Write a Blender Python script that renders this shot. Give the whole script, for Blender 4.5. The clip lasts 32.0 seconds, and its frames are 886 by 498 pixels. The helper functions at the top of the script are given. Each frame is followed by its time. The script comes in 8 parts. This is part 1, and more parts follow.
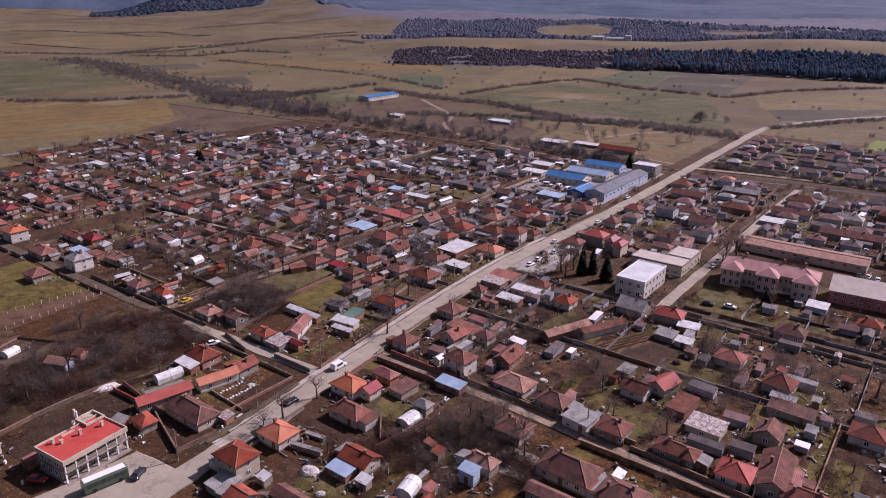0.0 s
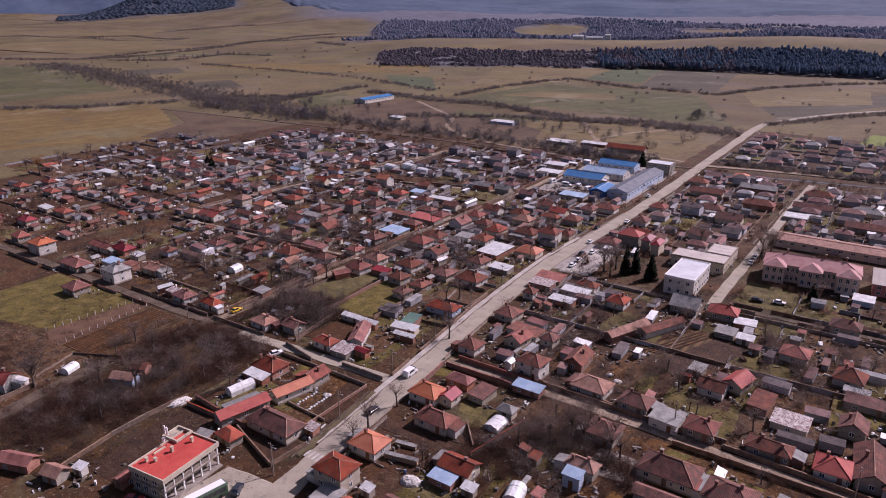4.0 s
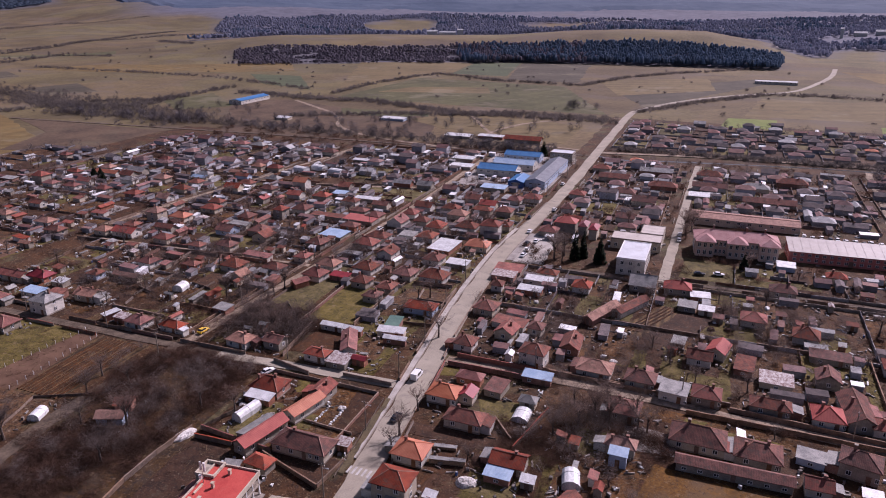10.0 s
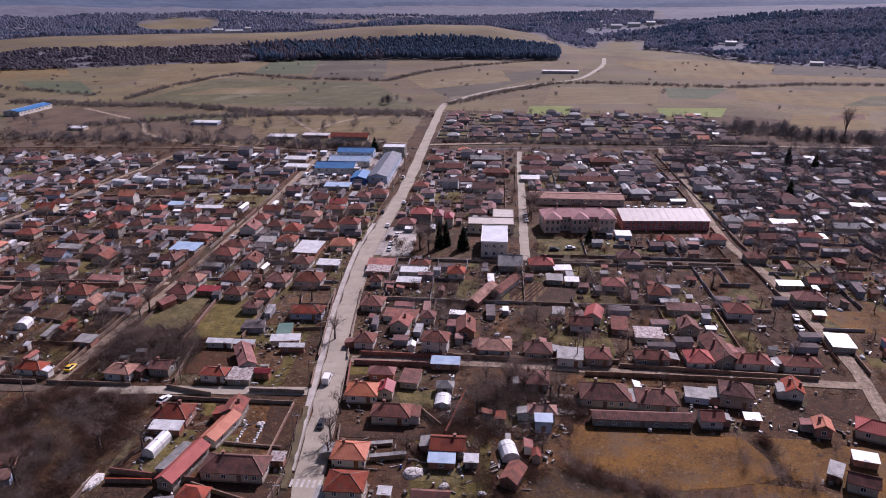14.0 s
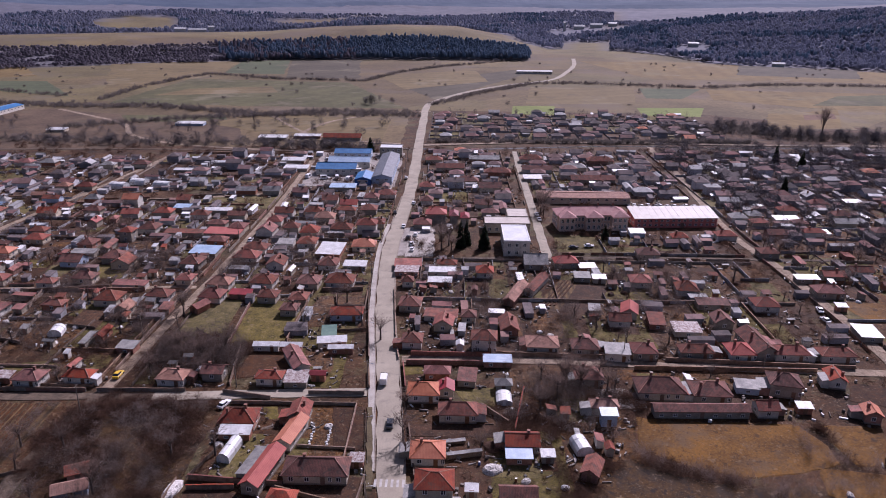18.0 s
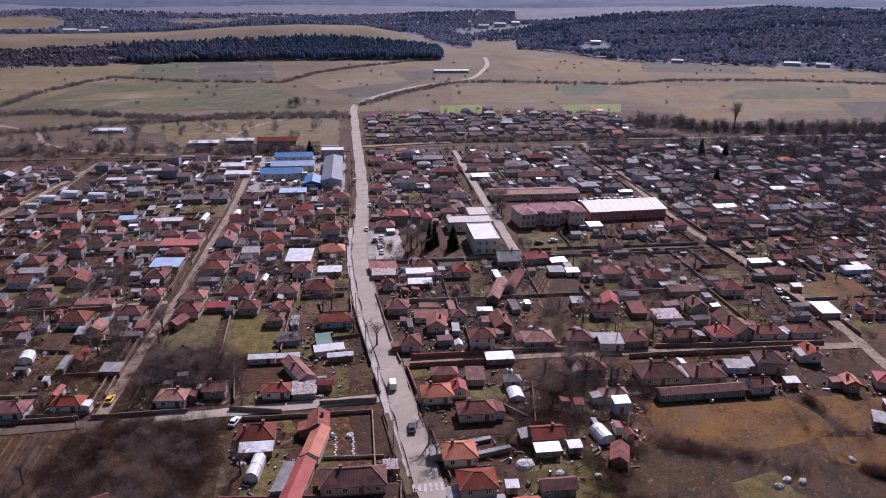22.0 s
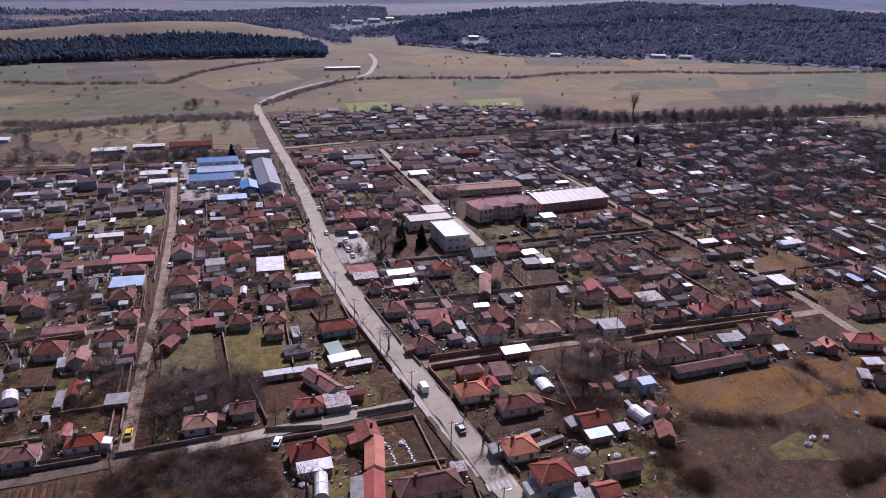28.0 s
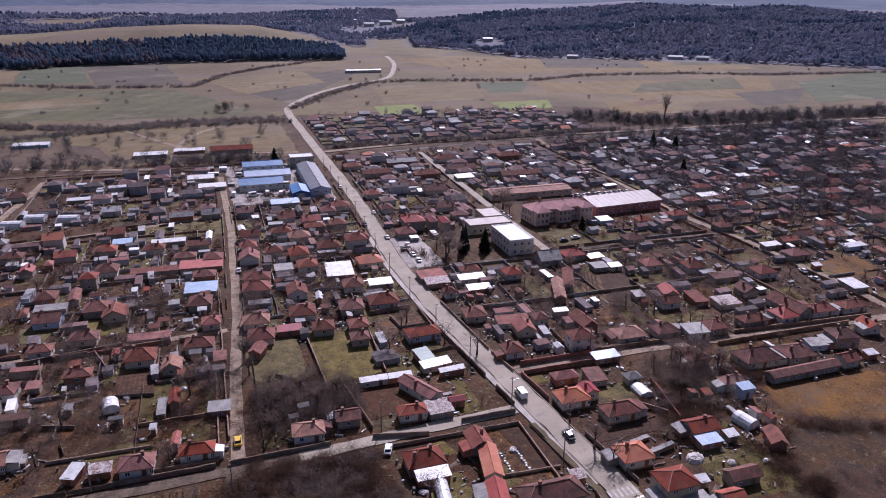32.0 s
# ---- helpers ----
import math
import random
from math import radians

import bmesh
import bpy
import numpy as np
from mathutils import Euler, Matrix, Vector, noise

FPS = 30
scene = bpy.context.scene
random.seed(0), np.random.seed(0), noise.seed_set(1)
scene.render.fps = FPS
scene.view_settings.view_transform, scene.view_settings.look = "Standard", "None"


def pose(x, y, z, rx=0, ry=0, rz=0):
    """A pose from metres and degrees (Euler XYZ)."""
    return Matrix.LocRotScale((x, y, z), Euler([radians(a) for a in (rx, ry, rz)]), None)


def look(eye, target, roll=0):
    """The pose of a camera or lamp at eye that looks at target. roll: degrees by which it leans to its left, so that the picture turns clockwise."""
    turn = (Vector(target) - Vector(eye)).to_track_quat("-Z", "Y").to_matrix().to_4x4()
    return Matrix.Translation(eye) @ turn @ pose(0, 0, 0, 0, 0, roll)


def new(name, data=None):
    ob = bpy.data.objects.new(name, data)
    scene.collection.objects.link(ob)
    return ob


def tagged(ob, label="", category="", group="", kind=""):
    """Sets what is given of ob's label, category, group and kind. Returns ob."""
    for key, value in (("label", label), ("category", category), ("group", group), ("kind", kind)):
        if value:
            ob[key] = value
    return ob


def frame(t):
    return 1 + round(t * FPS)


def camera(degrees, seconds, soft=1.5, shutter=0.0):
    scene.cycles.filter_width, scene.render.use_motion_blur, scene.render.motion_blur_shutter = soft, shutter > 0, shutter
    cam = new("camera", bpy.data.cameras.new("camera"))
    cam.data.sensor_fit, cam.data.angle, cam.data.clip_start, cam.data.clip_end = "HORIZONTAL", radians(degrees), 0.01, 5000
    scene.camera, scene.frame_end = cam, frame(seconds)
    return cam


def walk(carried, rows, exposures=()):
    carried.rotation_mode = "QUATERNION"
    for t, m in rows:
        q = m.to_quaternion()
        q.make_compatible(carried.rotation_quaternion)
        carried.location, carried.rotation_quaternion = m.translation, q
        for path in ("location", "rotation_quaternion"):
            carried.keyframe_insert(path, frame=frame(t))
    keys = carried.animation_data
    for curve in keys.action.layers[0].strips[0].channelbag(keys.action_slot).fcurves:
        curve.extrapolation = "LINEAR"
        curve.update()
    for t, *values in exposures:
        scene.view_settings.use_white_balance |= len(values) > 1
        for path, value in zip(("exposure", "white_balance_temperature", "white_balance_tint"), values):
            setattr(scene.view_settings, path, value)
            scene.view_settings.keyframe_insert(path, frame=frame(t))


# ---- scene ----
cam = camera(64.6, 32.0, 1.0)
METRES, EYE, TILT, LEAN, TURN = 216.0, 100.0, 0.0, 0.0, 36.7
ROWS = [
    (0.0, 0.0, 0.0, 0.0, 0.21, -19.58, -0.58),
    (0.5, -0.0161, 0.0009, 0.0003, -0.02, -19.57, -0.49),
    (1.0, -0.0319, 0.0019, 0.0006, -0.27, -19.55, -0.41),
    (1.5, -0.0477, 0.0028, 0.0009, -0.6, -19.54, -0.33),
    (2.0, -0.0637, 0.0038, 0.0013, -0.93, -19.52, -0.31),
    (2.5, -0.0796, 0.0045, 0.0015, -1.22, -19.53, -0.26),
    (3.0, -0.0952, 0.0056, 0.0018, -1.57, -19.52, -0.24),
    (3.5, -0.1111, 0.0068, 0.0022, -1.92, -19.53, -0.19),
    (4.0, -0.1268, 0.0081, 0.0026, -2.27, -19.53, -0.11),
    (4.5, -0.1422, 0.0098, 0.0028, -2.62, -19.54, -0.14),
    (6.5, -0.2047, 0.0193, 0.0037, -5.35, -19.6, -0.07),
    (7.0, -0.2197, 0.0215, 0.0044, -6.36, -19.64, -0.01),
    (7.5, -0.2355, 0.0241, 0.0049, -7.48, -19.68, -0.07),
    (8.0, -0.2509, 0.0268, 0.0043, -8.9, -19.68, -0.1),
    (8.5, -0.2668, 0.0294, 0.0046, -10.41, -19.71, -0.12),
    (9.0, -0.2816, 0.0328, 0.0051, -11.98, -19.76, -0.08),
    (9.5, -0.2972, 0.0363, 0.0054, -13.58, -19.81, -0.09),
    (10.0, -0.3122, 0.0398, 0.0058, -15.01, -19.85, -0.09),
    (10.5, -0.3275, 0.0436, 0.0057, -16.44, -19.86, -0.08),
    (11.0, -0.3426, 0.0477, 0.0065, -17.87, -19.92, -0.1),
    (11.5, -0.3575, 0.0519, 0.0064, -19.33, -19.94, -0.11),
    (12.0, -0.3723, 0.0567, 0.0066, -21.47, -19.97, -0.12),
    (12.5, -0.3871, 0.0615, 0.0068, -24.01, -20.0, -0.1),
    (13.0, -0.402, 0.0669, 0.006, -26.78, -20.0, -0.05),
    (13.5, -0.416, 0.0724, 0.0065, -29.55, -20.05, -0.02),
    (14.0, -0.4303, 0.0784, 0.0065, -32.18, -20.08, -0.02),
    (14.5, -0.4451, 0.0852, 0.007, -32.99, -20.13, -0.09),
    (15.0, -0.459, 0.0917, 0.0076, -33.03, -20.15, -0.16),
    (15.5, -0.4728, 0.0986, 0.0079, -33.2, -20.13, -0.23),
    (17.5, -0.5258, 0.1316, 0.0092, -35.17, -20.11, -0.44),
    (18.0, -0.5388, 0.1405, 0.0093, -35.7, -20.08, -0.48),
    (18.5, -0.5513, 0.1493, 0.0096, -36.29, -20.07, -0.49),
    (19.0, -0.5636, 0.1587, 0.0102, -37.19, -20.07, -0.54),
    (19.5, -0.5761, 0.168, 0.0103, -38.16, -20.06, -0.55),
    (20.0, -0.5882, 0.1776, 0.0107, -39.2, -20.06, -0.55),
    (20.5, -0.6003, 0.1874, 0.0111, -40.24, -20.05, -0.57),
    (21.0, -0.6122, 0.1973, 0.0114, -41.32, -20.05, -0.59),
    (21.5, -0.624, 0.2076, 0.0117, -42.56, -20.06, -0.61),
    (22.0, -0.6355, 0.2181, 0.0119, -43.82, -20.07, -0.59),
    (22.5, -0.647, 0.2288, 0.012, -45.07, -20.07, -0.59),
    (23.0, -0.6581, 0.24, 0.0124, -46.31, -20.09, -0.62),
    (23.5, -0.669, 0.2515, 0.0128, -47.54, -20.13, -0.6),
    (24.0, -0.6798, 0.2629, 0.0127, -48.76, -20.13, -0.57),
    (24.5, -0.6903, 0.2747, 0.013, -50.0, -20.15, -0.59),
    (25.0, -0.7007, 0.2866, 0.0131, -51.25, -20.17, -0.59),
    (25.5, -0.7107, 0.2987, 0.0132, -52.57, -20.19, -0.6),
    (27.5, -0.749, 0.3498, 0.0144, -54.8, -20.26, -0.77),
    (28.0, -0.7581, 0.3628, 0.0147, -54.79, -20.28, -0.83),
    (28.5, -0.767, 0.3757, 0.015, -54.76, -20.28, -0.88),
    (29.0, -0.7757, 0.3887, 0.0152, -54.74, -20.27, -0.94),
    (29.5, -0.7844, 0.4019, 0.0155, -54.72, -20.27, -0.97),
    (30.0, -0.7926, 0.4151, 0.0159, -54.69, -20.26, -0.98),
    (30.5, -0.801, 0.4282, 0.0161, -54.65, -20.24, -1.03),
    (31.0, -0.8094, 0.4412, 0.0164, -54.6, -20.21, -1.05),
    (31.5, -0.8176, 0.454, 0.0167, -54.62, -20.15, -0.79),
    (32.0, -0.8242, 0.4638, 0.0171, -54.7, -20.16, -0.57),
]
walk(cam, [(t, pose(0, 0, EYE, TILT, LEAN, TURN) @ pose(METRES * x, METRES * y, METRES * z, 90 + pitch, roll, yaw)) for t, x, y, z, yaw, pitch, roll in ROWS],
     exposures=[(0.0, 0.14, 5880, 41), (9.0, 0.17, 5780, 39), (19.0, 0.21, 5540, 36), (32.0, 0.22, 5440, 35)])

# ---- light ----
SUN_AZ, SUN_EL = 27.0, 41.0  # degrees: from +y towards +x, above the horizon
world = bpy.data.worlds.new("world")
scene.world = world
world.use_nodes = True
wn = world.node_tree.nodes
sky = wn.new("ShaderNodeTexSky")
sky.sky_type = "NISHITA"
sky.sun_disc = False
sky.sun_elevation, sky.sun_rotation = radians(SUN_EL), radians(SUN_AZ)
sky.dust_density, sky.ozone_density = 3.5, 0.4
world.node_tree.links.new(sky.outputs[0], wn["Background"].inputs[0])
wn["Background"].inputs[1].default_value = 0.05
sun = new("sun", bpy.data.lights.new("sun", "SUN"))
sun.data.energy, sun.data.angle, sun.data.color = 5.0, radians(0.6), (1.0, 0.93, 0.84)
sun.matrix_world = look((0, 0, 0), (-math.sin(radians(SUN_AZ)) * math.cos(radians(SUN_EL)), -math.cos(radians(SUN_AZ)) * math.cos(radians(SUN_EL)), -math.sin(radians(SUN_EL))))

rng = random.Random(7)


# ---- materials ----
def mat(name, low, high, size=1.0, fine=8.0, rough=0.85, bump=0.3, vary=0.0, world_space=False, spec=0.3, stain=None, metal=0.0, bands=None, speck=None, island=False):
    """Two colours mixed by noise at a coarse and a fine scale, with bump; vary: change from object to object; bands: (waves per metre, axis turn, strength)."""
    m = bpy.data.materials.new(name)
    m.use_nodes = True
    n, l = m.node_tree.nodes, m.node_tree.links
    b = n["Principled BSDF"]
    b.inputs["Roughness"].default_value = rough
    b.inputs["Metallic"].default_value = metal
    b.inputs["Specular IOR Level"].default_value = spec
    if world_space:
        src = n.new("ShaderNodeNewGeometry").outputs["Position"]
    else:
        tc = n.new("ShaderNodeTexCoord").outputs["Object"]
        oi = n.new("ShaderNodeObjectInfo")
        mul = n.new("ShaderNodeMath"); mul.operation = "MULTIPLY"; mul.inputs[1].default_value = 57.0
        l.new(oi.outputs["Random"], mul.inputs[0])
        add = n.new("ShaderNodeVectorMath"); add.operation = "ADD"
        l.new(tc, add.inputs[0]); l.new(mul.outputs[0], add.inputs[1])
        src = add.outputs[0]
    big = n.new("ShaderNodeTexNoise"); big.inputs["Scale"].default_value = 1.0 / size; big.inputs["Detail"].default_value = 5; big.inputs["Roughness"].default_value = 0.62
    small = n.new("ShaderNodeTexNoise"); small.inputs["Scale"].default_value = fine; small.inputs["Detail"].default_value = 3
    l.new(src, big.inputs["Vector"]); l.new(src, small.inputs["Vector"])
    mid = n.new("ShaderNodeMath"); mid.operation = "MULTIPLY_ADD"; mid.inputs[1].default_value = 0.6
    l.new(small.outputs["Fac"], mid.inputs[0]); l.new(big.outputs["Fac"], mid.inputs[2])
    ramp = n.new("ShaderNodeMapRange"); ramp.inputs["From Min"].default_value = 0.62; ramp.inputs["From Max"].default_value = 0.96
    l.new(mid.outputs[0], ramp.inputs["Value"])
    mix = n.new("ShaderNodeMix"); mix.data_type = "RGBA"
    mix.inputs[6].default_value, mix.inputs[7].default_value = (*low, 1), (*high, 1)
    l.new(ramp.outputs[0], mix.inputs[0])
    col = mix.outputs[2]
    height = mid.outputs[0]
    if bands:
        mp = n.new("ShaderNodeMapping"); mp.inputs["Rotation"].default_value = (0, 0, radians(bands[1]))
        l.new(src, mp.inputs["Vector"])
        wv = n.new("ShaderNodeTexWave"); wv.inputs["Scale"].default_value = bands[0] * 0.314; wv.inputs["Distortion"].default_value = 1.2; wv.inputs["Detail Scale"].default_value = 0.4
        l.new(mp.outputs[0], wv.inputs["Vector"])
        mb = n.new("ShaderNodeMix"); mb.data_type = "RGBA"; mb.blend_type = "MULTIPLY"; mb.inputs[0].default_value = bands[2]
        l.new(col, mb.inputs[6]); l.new(wv.outputs["Color"], mb.inputs[7])
        col = mb.outputs[2]
    if stain:
        sn = n.new("ShaderNodeTexNoise"); sn.inputs["Scale"].default_value = stain[1]; sn.inputs["Detail"].default_value = 6; sn.inputs["Roughness"].default_value = 0.7
        l.new(src, sn.inputs["Vector"])
        sr = n.new("ShaderNodeMapRange"); sr.inputs["From Min"].default_value = stain[2]; sr.inputs["From Max"].default_value = stain[2] + 0.14; sr.inputs["To Max"].default_value = stain[3]
        l.new(sn.outputs["Fac"], sr.inputs["Value"])
        ms = n.new("ShaderNodeMix"); ms.data_type = "RGBA"; ms.inputs[7].default_value = (*stain[0], 1)
        l.new(sr.outputs[0], ms.inputs[0]); l.new(col, ms.inputs[6])
        col = ms.outputs[2]
    if speck:
        for colour, scale, start, most in speck:
            kn = n.new("ShaderNodeTexNoise"); kn.inputs["Scale"].default_value = scale; kn.inputs["Detail"].default_value = 4; kn.inputs["Roughness"].default_value = 0.65
            l.new(src, kn.inputs["Vector"])
            kr = n.new("ShaderNodeMapRange"); kr.inputs["From Min"].default_value = start; kr.inputs["From Max"].default_value = start + 0.07; kr.inputs["To Max"].default_value = most
            l.new(kn.outputs["Fac"], kr.inputs["Value"])
            km = n.new("ShaderNodeMix"); km.data_type = "RGBA"; km.inputs[7].default_value = (*colour, 1)
            l.new(kr.outputs[0], km.inputs[0]); l.new(col, km.inputs[6])
            col = km.outputs[2]
    if vary:
        oi2 = n.new("ShaderNodeNewGeometry") if island else n.new("ShaderNodeObjectInfo")
        pick = oi2.outputs["Random Per Island"] if island else oi2.outputs["Random"]
        hs = n.new("ShaderNodeHueSaturation")
        vr = n.new("ShaderNodeMapRange"); vr.inputs["To Min"].default_value = 1 - vary; vr.inputs["To Max"].default_value = 1 + vary
        l.new(pick, vr.inputs["Value"]); l.new(vr.outputs[0], hs.inputs["Value"])
        sa = n.new("ShaderNodeMath"); sa.operation = "PINGPONG"; sa.inputs[1].default_value = 0.13
        l.new(pick, sa.inputs[0])
        sb = n.new("ShaderNodeMapRange"); sb.inputs["From Max"].default_value = 0.13; sb.inputs["To Min"].default_value = 1 - vary * 0.9; sb.inputs["To Max"].default_value = 1 + vary * 0.5
        l.new(sa.outputs[0], sb.inputs["Value"]); l.new(sb.outputs[0], hs.inputs["Saturation"])
        l.new(col, hs.inputs["Color"])
        col = hs.outputs[0]
    l.new(col, b.inputs["Base Color"])
    if bump:
        bp = n.new("ShaderNodeBump"); bp.inputs["Strength"].default_value = bump; bp.inputs["Distance"].default_value = 0.08
        l.new(height, bp.inputs["Height"]); l.new(bp.outputs[0], b.inputs["Normal"])
    return m


LICHEN = ((0.10, 0.075, 0.055), 0.9, 0.52, 0.7)
ROOF = {
    "r": mat("roof_tile_red", (0.159, 0.03793, 0.02517), (0.3279, 0.09031, 0.05742), 2.5, 6, 0.85, 0.6, 0.28, stain=LICHEN, bands=(3.0, 0, 0.25)),
    "o": mat("roof_tile_orange", (0.368, 0.105, 0.05), (0.4968, 0.18, 0.09), 3, 6, 0.7, 0.5, 0.08, bands=(3.0, 0, 0.2)),
    "d": mat("roof_tile_old_brown", (0.1102, 0.04088, 0.02815), (0.2754, 0.09506, 0.0621), 2.0, 6, 0.9, 0.7, 0.22, stain=((0.07, 0.06, 0.05), 0.8, 0.5, 0.7), bands=(3.0, 0, 0.3)),
    "p": mat("roof_tile_faded", (0.24, 0.1176, 0.0837), (0.42, 0.2254, 0.1581), 2.0, 6, 0.9, 0.5, 0.12, stain=LICHEN, bands=(3.0, 0, 0.2)),
    "m": mat("roof_sheet_crimson", (0.20, 0.025, 0.03), (0.30, 0.045, 0.05), 3, 6, 0.55, 0.3, 0.12, bands=(4.0, 0, 0.3)),
    "v": mat("roof_tile_bright_red", (0.2805, 0.0525, 0.042), (0.391, 0.0945, 0.06825), 3, 6, 0.7, 0.4, 0.1, bands=(3.0, 0, 0.2)),
    "w": mat("roof_sheet_white", (0.42, 0.42, 0.41), (0.7, 0.7, 0.69), 2, 6, 0.45, 0.2, 0.08, spec=0.5, bands=(4.0, 90, 0.25)),
    "b": mat("roof_sheet_blue", (0.016, 0.125, 0.3), (0.04, 0.19, 0.42), 3, 6, 0.45, 0.2, 0.05, spec=0.5, bands=(3.0, 90, 0.3)),
    "t": mat("roof_sheet_pale_blue", (0.25, 0.36, 0.50), (0.40, 0.52, 0.64), 3, 6, 0.45, 0.2, 0.05, spec=0.5, bands=(3.0, 90, 0.3)),
    "e": mat("roof_sheet_green", (0.07, 0.14, 0.11), (0.13, 0.22, 0.17), 3, 6, 0.5, 0.2, 0.05, bands=(4.0, 0, 0.25)),
    "k": mat("roof_sheet_grey", (0.17, 0.1666, 0.1581), (0.36, 0.343, 0.3162), 2, 6, 0.7, 0.4, 0.2, bands=(5.0, 90, 0.35)),
    "x": mat("roof_patched", (0.12, 0.05, 0.04), (0.465, 0.434, 0.4092), 0.9, 3, 0.8, 0.5, 0.1),
}
WALLS = [
    mat("render_white", (0.4269, 0.3989, 0.3499), (0.6293, 0.5938, 0.5288), 2, 8, 0.9, 0.15, 0.12, stain=((0.30, 0.27, 0.24), 0.7, 0.56, 0.7)),
    mat("render_cream", (0.408, 0.34, 0.2465), (0.527, 0.459, 0.357), 2, 8, 0.9, 0.15, 0.14, stain=((0.25, 0.21, 0.17), 0.7, 0.56, 0.7)),
    mat("render_grey", (0.221, 0.1893, 0.1506), (0.357, 0.3156, 0.2533), 2, 8, 0.92, 0.2, 0.16, stain=((0.17, 0.14, 0.12), 0.6, 0.52, 0.7)),
    mat("brick_bare", (0.22, 0.09, 0.06), (0.36, 0.18, 0.12), 1.0, 7, 0.92, 0.4, 0.2, stain=((0.36, 0.32, 0.28), 0.9, 0.58, 0.6)),
    mat("render_blue", (0.30, 0.36, 0.46), (0.42, 0.50, 0.60), 2, 8, 0.9, 0.15, 0.1, stain=((0.3, 0.3, 0.32), 0.7, 0.58, 0.6)),
    mat("render_ochre", (0.52, 0.30, 0.10), (0.64, 0.40, 0.17), 2, 8, 0.9, 0.15, 0.1),
    mat("render_red", (0.36, 0.10, 0.085), (0.50, 0.18, 0.15), 2, 8, 0.9, 0.15, 0.08),
    mat("render_pink", (0.5262, 0.3715, 0.2871), (0.6679, 0.5025, 0.396), 2, 8, 0.9, 0.15, 0.08, stain=((0.33, 0.24, 0.2), 0.5, 0.55, 0.6)),
]
